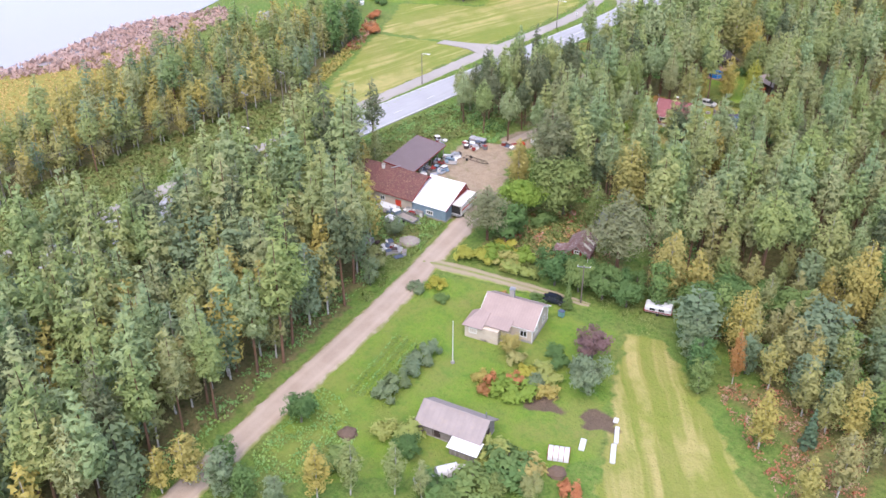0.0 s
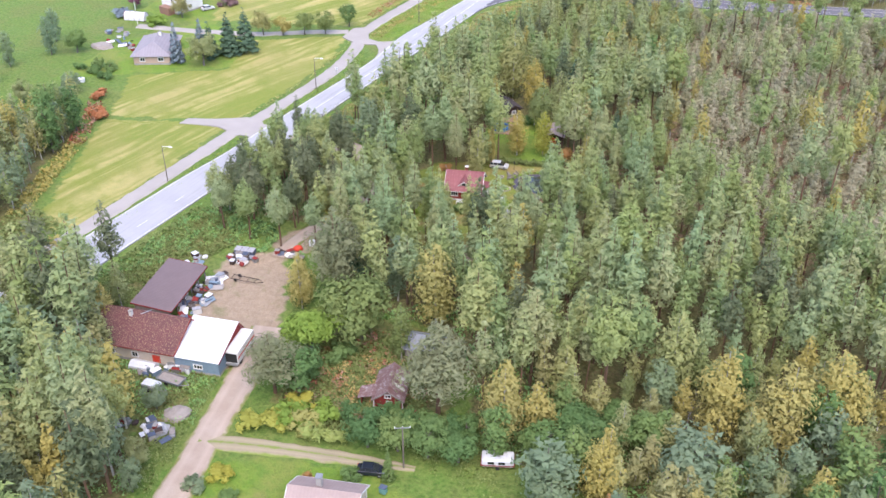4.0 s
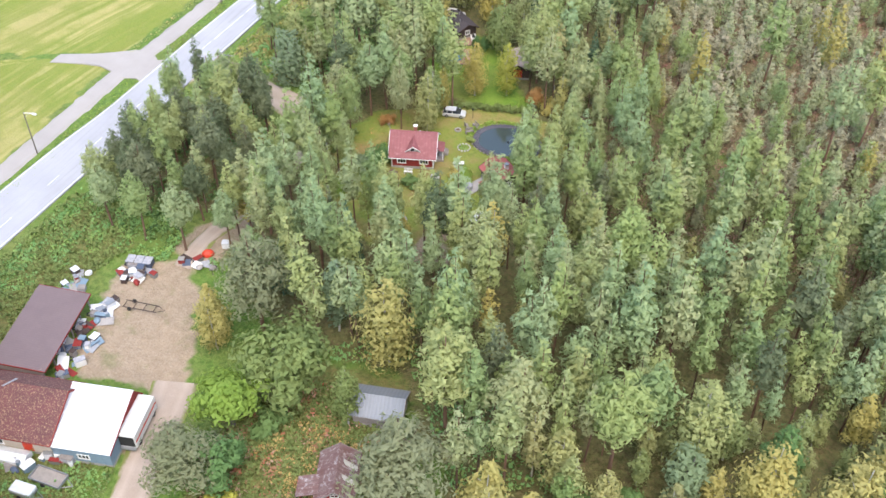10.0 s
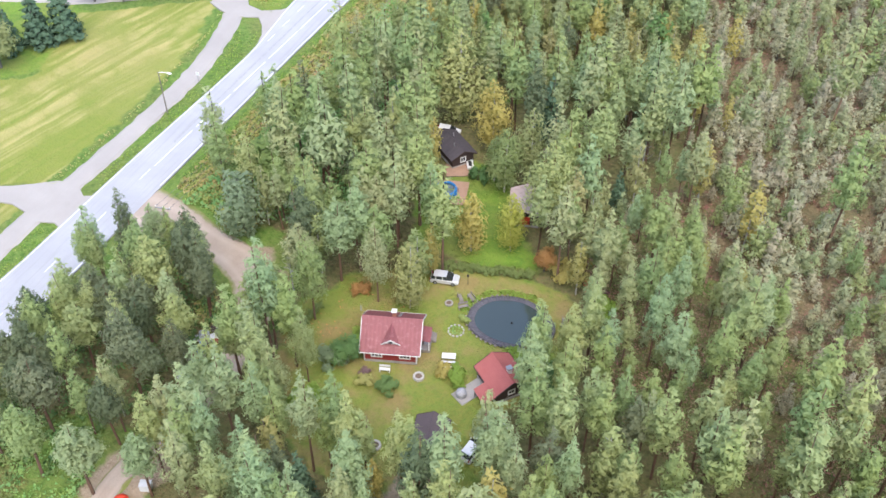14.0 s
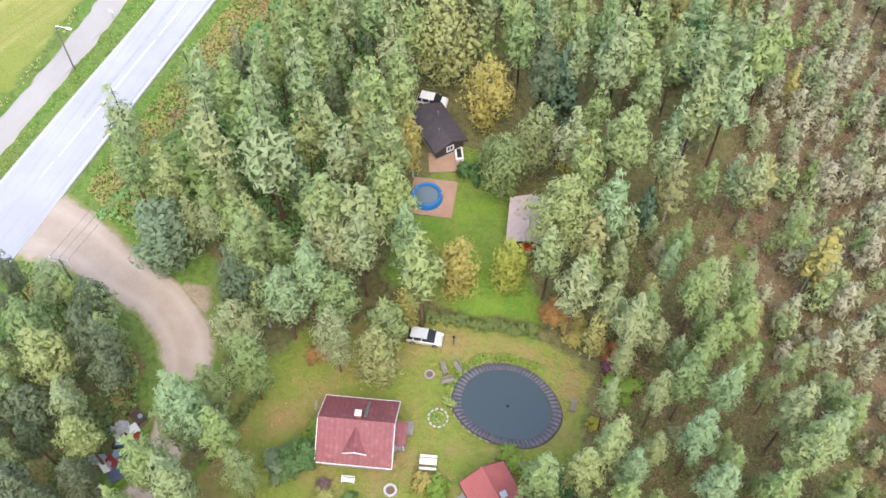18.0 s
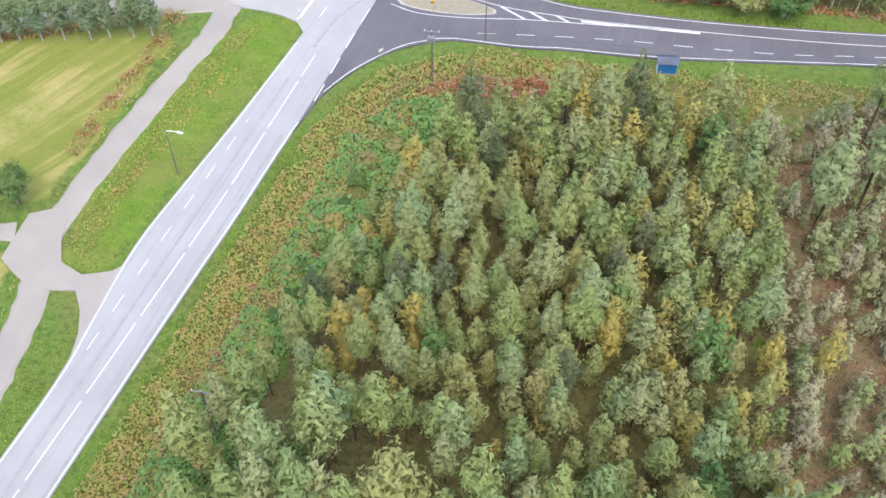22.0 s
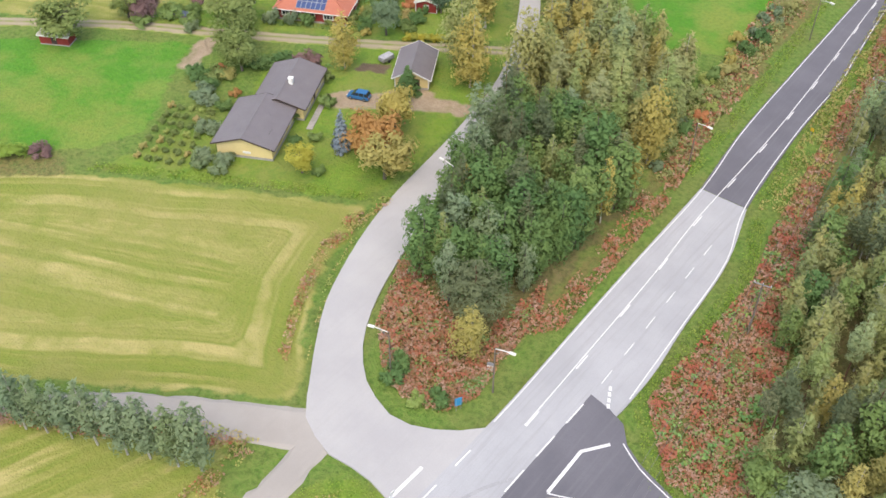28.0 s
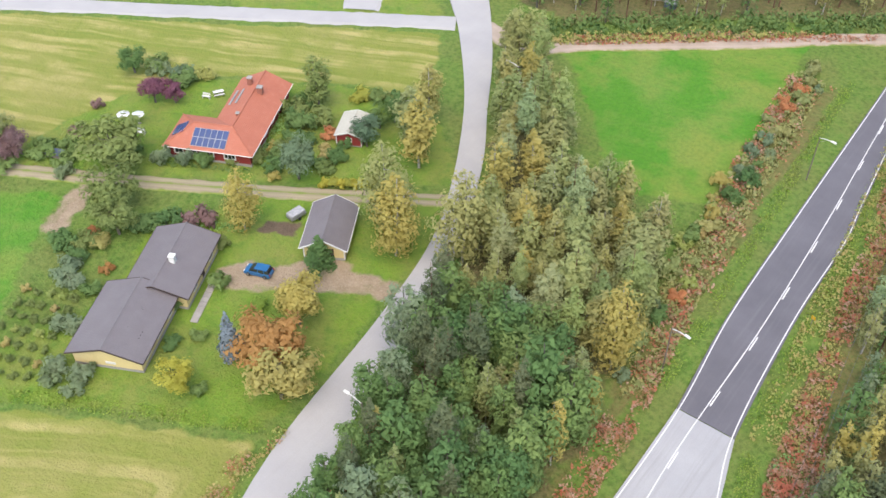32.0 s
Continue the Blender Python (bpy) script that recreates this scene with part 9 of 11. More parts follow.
# ---- shrubs, garden trees and single trees of the wood ----
FARMLAWN, COTTAGE, YARD2, FIELDSIDE, PINES = "on the farm lawn", "on the cottage lawn", "in the house garden", "beside the field", "in the pine wood"
for kind, leaf, x, y, s, w, where in (
    # farm
    ("round", "aspen", -100.2, 76.7, 0.72, 0.95, FARMLAWN), ("bush", "willow", -94.2, 89.7, 1.5, 1.0, FARMLAWN), ("bush", "willow", -95.0, 92.9, 1.5, 0.9, FARMLAWN), ("bush", "willow", -95.5, 96.3, 1.5, 0.9, FARMLAWN), ("bush", "willow", -96.1, 99.7, 1.5, 0.9, FARMLAWN), ("bush", "willow", -96.7, 102.8, 1.4, 0.9, FARMLAWN),
    ("bush", "yellow", -109.1, 118.0, 1.0, 1.3, FARMLAWN), ("round", "gold", -86.7, 111.7, 0.55, 0.9, FARMLAWN), ("bush", "birch", -84.3, 110.9, 1.1, 1.2, FARMLAWN), ("bush", "yellow", -80.8, 108.3, 1.1, 1.3, FARMLAWN), ("bush", "rust", -84.5, 103.9, 1.0, 0.9, FARMLAWN), ("bush", "gold", -86.1, 103.0, 1.0, 1.0, FARMLAWN),
    ("bush", "lime", -80.5, 102.8, 1.3, 1.3, FARMLAWN), ("bush", "lime", -78.1, 104.3, 1.3, 1.3, FARMLAWN), ("bush", "rust", -80.4, 106.0, 1.2, 1.1, FARMLAWN), ("bush", "willow", -77.6, 107.5, 1.2, 1.2, FARMLAWN), ("bush", "orange", -83.3, 101.0, 0.9, 1.1, FARMLAWN), ("bush", "gold", -75.2, 106.9, 1.1, 1.2, FARMLAWN),
    ("round", "mauve", -75.2, 119.3, 0.85, 0.95, FARMLAWN), ("round", "willow", -70.7, 111.9, 0.95, 0.95, FARMLAWN), ("bush", "willow", -73.6, 114.8, 1.6, 1.1, FARMLAWN), ("bush", "lime", -81.9, 105.2, 1.2, 1.2, FARMLAWN), ("bush", "meadow", -76.6, 110.2, 1.1, 1.3, FARMLAWN), ("bush", "meadow", -79.6, 112.0, 1.0, 1.3, FARMLAWN), ("bush", "nettle", -80.7, 116.2, 1.0, 1.3, FARMLAWN), ("bush", "nettle", -78.4, 114.4, 1.0, 1.3, FARMLAWN), ("bush", "orange", -96.6, 122.1, 1.3, 0.8, FARMLAWN), ("bush", "nettle", -105.3, 115.2, 0.7, 1.5, FARMLAWN), ("bush", "willow", -111.3, 114.9, 1.0, 1.2, FARMLAWN),
    ("spruce", "aspen", -86.9, 128.6, 0.62, 0.75, "behind the farmhouse"), ("bush", "aspen", -91.8, 126.3, 1.2, 0.9, "behind the farmhouse"),
    ("bush", "meadow", -84.7, 84.8, 1.6, 1.2, "behind the woodshed"), ("bush", "aspen", -82.3, 82.0, 2.0, 1.0, "behind the woodshed"), ("bush", "meadow", -88.3, 83.1, 1.3, 1.2, "behind the woodshed"),
    ("bush", "aspen", -70.3, 90.8, 1.8, 1.4, "beside the greenhouse"), ("bush", "meadow", -73.3, 90.5, 1.4, 1.4, "beside the greenhouse"), ("bush", "nettle", -68.1, 88.3, 1.8, 1.4, "beside the greenhouse"), ("bush", "meadow", -66.3, 91.1, 1.6, 1.2, "beside the greenhouse"),
    ("birch", "gold", -101.9, 57.1, 0.75, 1.5, "beside the farm road"), ("aspen", "willow", -96.8, 59.0, 0.65, 1.5, "beside the farm road"), ("aspen", "willow", -106.6, 49.9, 0.65, 1.6, "beside the farm road"), ("birch", "gold", -86.2, 67.4, 0.8, 1.2, "below the woodshed"), ("birch", "birch", -83.4, 71.2, 0.8, 1.15, "below the woodshed"), ("birch", "birch", -78.8, 75.5, 0.75, 1.1, "below the woodshed"), ("aspen", "aspen", -101.1, 62.9, 0.45, 1.7, "beside the farm road"),
    ("bush", "aspen", -89.8, 73.5, 1.6, 1.3, "below the woodshed"), ("bush", "aspen", -74.4, 79.8, 1.7, 1.4, "below the woodshed"), ("bush", "nettle", -70.8, 82.7, 1.8, 1.4, "below the woodshed"),
    # hedge and thicket beside the branch road
    ("bush", "lime", -106.4, 133.1, 1.7, 1.2, FIELDSIDE), ("bush", "yellow", -107.2, 136.7, 1.4, 1.2, FIELDSIDE), ("bush", "meadow", -101.8, 131.7, 1.4, 1.1, FIELDSIDE),
    ("aspen", "aspen", -98.6, 136.5, 0.36, 1.3, FIELDSIDE), ("bush", "nettle", -88.8, 137.1, 2.4, 1.0, FIELDSIDE), ("bush", "aspen", -85.7, 138.5, 2.4, 1.0, FIELDSIDE), ("bush", "nettle", -82.6, 139.6, 2.3, 1.0, FIELDSIDE), ("bush", "aspen", -80.1, 140.9, 2.2, 1.0, FIELDSIDE),
    ("birch", "gold", -76.6, 146.8, 0.95, 1.45, PINES), ("bush", "lime", -115.2, 151.0, 2.8, 1.1, FIELDSIDE), 
    ("old_pine", "pine", -121.5, 170.5, 0.88, 1.15, PINES), ("birch", "gold", -124.0, 161.9, 0.75, 1.25, "at the yard's edge"), ("birch", "birch", -31.2, 171.6, 0.95, 1.35, PINES), ("aspen", "aspen", -39.2, 148.3, 0.55, 1.6, FIELDSIDE), ("birch", "gold", -30.3, 148.3, 0.75, 1.4, FIELDSIDE), ("birch", "gold", -58.8, 142.8, 0.8, 1.0, FIELDSIDE), ("old_pine", "pine", -145.2, 174.9, 0.85, 1.1, "beside the yard"), ("old_pine", "pine", -131.1, 177.8, 0.78, 1.0, "beside the drive"), ("pine", "pine", -131.1, 183.9, 0.95, 1.1, "beside the drive"), ("pine", "pine", -130.3, 190.0, 0.95, 1.1, "beside the drive"), ("pine", "pine", -130.1, 197.1, 0.95, 1.1, "beside the drive"), ("old_pine", "dark_pine", -139.3, 182.6, 0.8, 1.0, "beside the drive"), ("old_pine", "dark_pine", -138.5, 190.3, 0.8, 1.0, "beside the drive"), ("old_pine", "pine", -138.9, 197.8, 0.82, 1.05, "beside the drive"), ("old_pine", "dark_pine", -140.2, 205.5, 0.8, 1.0, "beside the drive"), ("old_pine", "pine", -156.4, 179.9, 0.8, 1.05, "beside the drive"), ("old_pine", "dark_pine", -150.6, 181.2, 0.82, 1.05, "beside the drive"), ("old_pine", "pine", -146.1, 211.7, 0.8, 1.05, "beside the drive"), ("old_pine", "pine", -153.0, 212.4, 0.75, 1.05, "beside the drive"), ("old_pine", "pine", -137.8, 175.2, 0.85, 1.1, "beside the yard"), ("old_pine", "pine", -152.1, 175.6, 0.8, 1.1, "beside the yard"), ("pine", "pine", -120.9, 191.7, 0.75, 1.1, COTTAGE), ("bush", "nettle", -63.4, 147.2, 2.6, 1.2, FIELDSIDE), ("bush", "aspen", -59.2, 149.9, 2.4, 1.2, FIELDSIDE), ("bush", "nettle", -65.3, 151.2, 2.2, 1.3, FIELDSIDE), ("bush", "aspen", -71.2, 148.2, 2.2, 1.2, FIELDSIDE), ("bush", "aspen", -61.0, 154.0, 2.2, 1.2, FIELDSIDE), ("old_pine", "dark_pine", -112.5, 168.4, 0.9, 1.0, PINES),
    ("birch", "birch", -55.4, 169.1, 0.95, 1.3, PINES),
    # beside the mown strip
    ("aspen", "willow", -62.9, 130.8, 0.66, 1.6, FIELDSIDE), ("aspen", "aspen", -59.5, 127.4, 0.62, 1.6, FIELDSIDE), ("aspen", "aspen", -57.6, 123.9, 0.52, 1.5, FIELDSIDE), ("birch", "orange", -54.6, 129.7, 0.85, 0.75, FIELDSIDE), ("aspen", "willow", -50.9, 135.2, 0.5, 1.5, FIELDSIDE), ("birch", "gold", -44.4, 118.6, 0.9, 1.1, FIELDSIDE), ("birch", "gold", -34.7, 129.0, 0.95, 1.1, FIELDSIDE), ("birch", "birch", -31.5, 117.1, 0.95, 1.1, FIELDSIDE), ("birch", "gold", -34.1, 111.3, 0.8, 1.1, FIELDSIDE), ("aspen", "willow", -40.2, 132.1, 0.7, 1.1, FIELDSIDE), ("spruce", "spruce", -39.1, 123.9, 0.7, 0.9, FIELDSIDE),
    # trees behind the barn
    ("birch", "birch", -139.1, 126.5, 0.95, 1.15, "behind the barn"), ("birch", "birch", -144.3, 132.1, 0.9, 1.15, "behind the barn"), ("birch", "birch", -134.6, 123.8, 0.85, 1.1, "behind the barn"), ("aspen", "willow", -132.8, 122.5, 0.55, 1.0, "behind the barn"), ("birch", "gold", -148.8, 138.0, 0.8, 1.1, "behind the barn"), ("birch", "birch", -151.7, 144.6, 0.8, 1.0, "behind the barn"),
    # cottage garden
    ("bush", "aspen", -118.7, 205.9, 2.0, 1.1, COTTAGE), ("bush", "lime", -118.6, 209.3, 1.1, 1.1, COTTAGE), ("bush", "meadow", -115.1, 203.8, 0.7, 1.2, COTTAGE), ("bush", "nettle", -111.4, 203.9, 1.0, 1.1, COTTAGE), ("bush", "lime", -103.5, 209.0, 1.0, 1.2, COTTAGE), ("bush", "gold", -105.8, 209.3, 0.8, 1.1, COTTAGE), ("bush", "lime", -120.5, 198.9, 0.9, 1.0, COTTAGE), ("bush", "lime", -122.0, 197.6, 0.9, 1.0, COTTAGE),
    ("bush", "orange", -122.7, 218.7, 1.0, 1.0, COTTAGE), ("bush", "lime", -97.8, 215.7, 0.7, 1.4, COTTAGE), ("bush", "lime", -94.4, 214.3, 1.0, 1.3, COTTAGE), ("bush", "aspen", -91.7, 213.4, 1.3, 1.3, COTTAGE), ("bush", "purple", -90.5, 230.8, 1.1, 1.0, COTTAGE), ("bush", "lime", -88.6, 228.8, 1.4, 1.1, COTTAGE), ("bush", "meadow", -106.6, 219.4, 0.5, 1.2, COTTAGE), ("bush", "orange", -99.3, 233.4, 1.9, 0.9, "beside the hedge"), ("bush", "gold", -96.6, 233.1, 1.6, 1.0, "beside the hedge"),
    ("birch", "birch", -113.8, 250.6, 0.7, 1.1, PINES), ("birch", "gold", -125.7, 250.0, 0.75, 0.8, PINES), ("old_pine", "pine", -126.8, 243.9, 0.9, 0.9, PINES), ("birch", "birch", -115.7, 223.0, 0.85, 1.35, COTTAGE), ("old_pine", "pine", -121.7, 222.5, 0.88, 1.1, COTTAGE), ("old_pine", "pine", -130.3, 215.4, 0.85, 1.05, COTTAGE), ("old_pine", "pine", -134.5, 226.3, 0.85, 1.1, PINES), ("pine", "pine", -124.7, 202.7, 1.08, 1.0, COTTAGE), ("pine", "pine", -109.0, 188.8, 1.08, 1.0, COTTAGE), ("pine", "pine", -102.5, 188.7, 1.08, 1.0, COTTAGE), ("pine", "pine", -111.8, 190.7, 1.08, 1.0, COTTAGE), ("pine", "pine", -94.3, 195.1, 1.08, 1.0, COTTAGE), ("pine", "pine", -93.3, 210.4, 1.08, 1.0, COTTAGE), ("pine", "pine", -128.9, 204.5, 1.08, 1.1, COTTAGE), ("pine", "pine", -126.6, 196.6, 1.08, 1.0, COTTAGE), ("old_pine", "pine", -124.2, 228.2, 0.9, 1.05, PINES),
    # junction
    ("bush", "nettle", -184.9, 356.4, 1.5, 0.8, "between the two roads"), ("bush", "nettle", -177.8, 357.1, 1.1, 1.0, "between the two roads"), ("bush", "meadow", -180.1, 355.1, 0.8, 1.2, "between the two roads"),
    # garden of the yellow house
    ("round", "hazel", -261.7, 399.1, 0.98, 1.1, YARD2), ("aspen", "aspen", -225.4, 406.6, 0.42, 1.1, YARD2), ("bush", "willow", -240.1, 370.8, 1.2, 1.0, YARD2), ("bush", "willow", -236.7, 372.1, 1.2, 1.0, YARD2), ("bush", "willow", -246.0, 378.1, 1.4, 1.1, YARD2), ("bush", "lime", -228.0, 397.1, 1.0, 1.0, YARD2), ("bush", "mauve", -248.3, 404.6, 1.6, 1.1, YARD2), ("bush", "nettle", -235.9, 397.4, 1.1, 1.1, YARD2), ("bush", "aspen", -232.4, 385.2, 0.8, 1.2, YARD2), ("bush", "aspen", -230.4, 388.4, 0.8, 1.2, YARD2),
    ("bush", "aspen", -254.2, 399.2, 1.3, 1.3, YARD2), ("bush", "aspen", -251.8, 401.4, 1.3, 1.3, YARD2), ("bush", "willow", -255.6, 385.2, 1.4, 1.1, YARD2), ("bush", "willow", -253.1, 384.0, 1.2, 1.2, YARD2), ("bush", "orange", -251.4, 389.1, 0.7, 1.1, YARD2), ("bush", "nettle", -249.5, 384.9, 1.0, 1.1, YARD2),
    ("birch", "gold", -229.9, 436.8, 1.1, 1.4, "beside the village road"), ("birch", "birch", -234.2, 440.4, 0.95, 1.65, "beside the village road"), ("birch", "gold", -236.6, 448.1, 0.9, 1.5, "beside the village road"), 
    # garden of the red house
     ("aspen", "hazel", -255.5, 439.9, 0.74, 1.6, YARD2), ("round", "aspen", -242.1, 441.1, 0.7, 0.7, YARD2), ("round", "purple", -279.3, 422.3, 0.72, 0.95, YARD2), ("round", "purple", -276.4, 424.5, 0.6, 0.95, YARD2), ("round", "aspen", -289.9, 426.4, 0.75, 0.95, YARD2), ("bush", "willow", -265.1, 411.6, 1.7, 0.75, YARD2), ("bush", "willow", -261.7, 413.7, 1.6, 0.65, YARD2), ("bush", "nettle", -258.6, 415.1, 1.5, 0.75, YARD2), ("bush", "mauve", -286.5, 415.2, 0.9, 0.9, YARD2), ("bush", "nettle", -270.8, 410.2, 1.2, 1.1, YARD2), ("bush", "aspen", -280.0, 430.1, 1.5, 1.2, YARD2), ("bush", "aspen", -287.2, 429.7, 1.6, 1.1, YARD2), ("bush", "hazel", -252.6, 422.0, 1.1, 1.1, YARD2), ("bush", "aspen", -249.5, 429.3, 1.5, 1.0, YARD2), ("bush", "hazel", -252.0, 436.0, 1.6, 1.1, YARD2), ("bush", "aspen", -241.3, 426.2, 1.2, 1.0, YARD2), ("bush", "nettle", -243.7, 426.9, 0.9, 1.1, YARD2), ("bush", "hazel", -255.5, 418.8, 0.9, 1.0, YARD2), ("bush", "gold", -247.0, 419.6, 0.8, 1.0, YARD2), ("bush", "aspen", -282.8, 400.8, 1.4, 1.3, YARD2), ("bush", "mauve", -286.2, 396.1, 1.9, 1.4, YARD2), ("round", "hazel", -289.1, 394.6, 0.8, 1.0, YARD2), ("bush", "willow", -275.0, 399.4, 1.0, 1.2, YARD2), ("bush", "nettle", -277.6, 401.1, 1.1, 1.2, YARD2), ("bush", "hazel", -258.5, 391.0, 1.2, 1.2, YARD2), ("bush", "aspen", -261.1, 388.3, 1.4, 1.1, YARD2), ("bush", "gold", -256.4, 392.2, 1.0, 1.2, YARD2), ("bush", "rust", -259.8, 392.9, 0.7, 1.2, YARD2), ("bush", "aspen", -257.2, 388.2, 1.1, 1.1, YARD2), ("bush", "hazel", -241.8, 403.3, 1.0, 0.9, YARD2), ("bush", "aspen", -237.6, 390.8, 0.9, 1.0, YARD2), ("bush", "nettle", -238.9, 392.4, 0.7, 1.1, YARD2), ("bush", "hazel", -250.7, 426.2, 1.3, 1.0, YARD2), ("bush", "aspen", -252.8, 432.9, 1.8, 1.0, YARD2), ("bush", "hazel", -256.4, 434.9, 1.7, 1.1, YARD2), ("bush", "nettle", -249.0, 421.4, 1.2, 1.0, YARD2), ("bush", "rust", -247.4, 433.9, 1.0, 1.1, YARD2), ("bush", "aspen", -243.8, 433.9, 1.2, 1.0, YARD2), ("round", "aspen", -241.3, 444.2, 0.55, 0.9, YARD2), ("bush", "aspen", -249.9, 423.7, 1.2, 1.0, YARD2), ("bush", "nettle", -251.8, 429.1, 1.1, 1.1, YARD2), ("bush", "gold", -252.6, 425.4, 0.8, 1.2, YARD2), ("bush", "aspen", -254.9, 433.1, 1.4, 1.1, YARD2), ("bush", "nettle", -257.3, 437.4, 1.3, 1.1, YARD2), ("bush", "yellow", -250.7, 445.7, 1.2, 1.2, YARD2), ("bush", "aspen", -248.0, 447.4, 1.1, 1.2, YARD2), ("bush", "aspen", -245.3, 448.9, 1.1, 1.2, YARD2), ("bush", "meadow", -244.6, 429.6, 1.0, 1.2, YARD2), ("bush", "nettle", -241.9, 429.5, 1.2, 1.1, YARD2), ("round", "mauve", -285.7, 397.7, 0.7, 0.9, YARD2), ("bush", "aspen", -280.3, 403.8, 1.0, 1.3, YARD2), ("bush", "mauve", -282.9, 407.8, 0.9, 1.1, YARD2), ("bush", "willow", -281.2, 430.9, 1.4, 1.2, YARD2), ("bush", "willow", -286.0, 428.9, 1.3, 1.2, YARD2), ("bush", "meadow", -277.8, 433.2, 1.1, 1.2, YARD2), ("round", "birch", -290.8, 397.7, 0.9, 0.9, YARD2), ("bush", "aspen", -284.8, 394.9, 1.2, 1.4, YARD2), ("bush", "lime", -267.6, 353.0, 1.3, 1.5, FIELDSIDE), ("bush", "lime", -271.4, 349.6, 1.3, 1.5, FIELDSIDE), ("bush", "mauve", -263.8, 355.9, 1.1, 1.3, FIELDSIDE),
    # beyond the hayfields
    ("spruce", "blue", -220.5, 243.8, 1.15, 0.9, "beside the grey-roofed house"), ("spruce", "blue", -218.9, 252.7, 1.0, 1.0, "beside the grey-roofed house"), ("spruce", "spruce", -214.7, 251.6, 1.0, 1.2, "beside the grey-roofed house"), ("spruce", "spruce", -211.0, 255.5, 1.2, 1.25, "beside the grey-roofed house"), ("spruce", "spruce", -208.0, 259.6, 1.25, 1.3, "beside the grey-roofed house"), ("spruce", "spruce", -211.8, 256.7, 1.0, 1.0, "beside the grey-roofed house"), ("round", "birch", -213.0, 246.0, 1.2, 0.95, "beside the grey-roofed house"),
    ("round", "birch", -212.0, 273.7, 1.0, 0.85, FIELDSIDE), ("round", "gold", -206.6, 276.2, 0.8, 0.8, FIELDSIDE), ("round", "hazel", -201.2, 279.7, 0.95, 0.8, FIELDSIDE), ("round", "hazel", -195.6, 282.9, 0.95, 0.8, FIELDSIDE), ("round", "aspen", -192.8, 292.1, 0.9, 0.8, FIELDSIDE),
    ("aspen", "aspen", -210.4, 186.1, 1.0, 1.3, FIELDSIDE), ("aspen", "aspen", -214.9, 189.6, 1.05, 1.3, FIELDSIDE), ("aspen", "aspen", -218.2, 194.3, 1.0, 1.3, FIELDSIDE), ("aspen", "aspen", -213.3, 196.8, 0.95, 1.2, FIELDSIDE), ("bush", "rust", -214.9, 205.9, 1.4, 1.4, FIELDSIDE), ("bush", "rust", -223.4, 215.3, 1.3, 1.3, FIELDSIDE), ("round", "willow", -226.8, 207.0, 0.8, 0.9, FIELDSIDE), ("round", "willow", -232.1, 214.3, 0.8, 0.9, FIELDSIDE), ("round", "birch", -238.8, 204.2, 0.8, 0.9, FIELDSIDE), ("bush", "nettle", -234.4, 231.6, 1.2, 1.2, FIELDSIDE), ("bush", "nettle", -237.0, 227.6, 1.2, 1.2, FIELDSIDE), ("bush", "aspen", -239.5, 232.1, 1.3, 1.2, FIELDSIDE), ("bush", "aspen", -242.4, 228.4, 1.1, 1.2, FIELDSIDE), ("bush", "aspen", -231.3, 226.1, 1.2, 1.2, FIELDSIDE), ("round", "birch", -244.5, 275.3, 0.9, 0.9, "beside the white house"), ("bush", "mauve", -238.7, 291.1, 1.8, 1.2, "beside the white house"), ("round", "purple", -264.1, 276.1, 0.7, 0.8, "beside the white house"), ("bush", "blue", -262.6, 267.6, 1.4, 1.6, "beside the white house"), ("bush", "lime", -247.5, 266.7, 1.5, 1.5, "beside the white house"), ("round", "aspen", -252.6, 237.6, 0.9, 1.0, "by the lakeside clearing"), ("aspen", "willow", -257.9, 232.9, 0.9, 1.1, "by the lakeside clearing"), ("aspen", "willow", -261.5, 220.8, 0.8, 1.1, "by the lakeside clearing"), ("aspen", "willow", -268.6, 212.4, 0.8, 1.1, "by the lakeside clearing"), ("aspen", "willow", -256.3, 209.8, 0.7, 1.1, "by the lakeside clearing"), ("aspen", "willow", -264.7, 241.6, 0.8, 1.1, "by the lakeside clearing"),
):
    big = {"round": (1.25, 1.15), "bush": (1.15, 1.15), "birch": (1.08, 1.12)}.get(kind, (1, 1))
    if kind == "bush" and s > 1.85:
        kind, s, big = "round", s * 0.37, (1, 1.1)
    plant(kind, leaf, x, y, s * big[0], w * big[1], where)

r4 = random.Random(44)
for i in range(9):  # the row of young birches along the lane
    plant("birch", "willow", -219.9 + i * 3.3 + r4.uniform(-0.5, 0.5), 319.5 + i * 1.4, r4.uniform(0.9, 1.1), 1.25, "along the field lane", "row of young birches")
for i in range(7):  # berry bushes in rows
    for j in range(5):
        x, y = -250.3 - 1.17 * i + 1.8 * j, 366.0 + 2.2 * i + 0.8 * j
        plant("bush", r4.choice(["hazel", "hazel", "meadow"]), x + r4.uniform(-0.2, 0.2), y + r4.uniform(-0.2, 0.2), r4.uniform(0.6, 0.74), 0.95, "in the berry rows", "rows of berry bushes")
for i in range(11):  # clipped hedge of the cottage
    plant("bush", "hazel", -114.1 + 1.3 * i, 228.1 + 0.32 * i, 0.9, 0.95, "in the clipped hedge", "hedge")


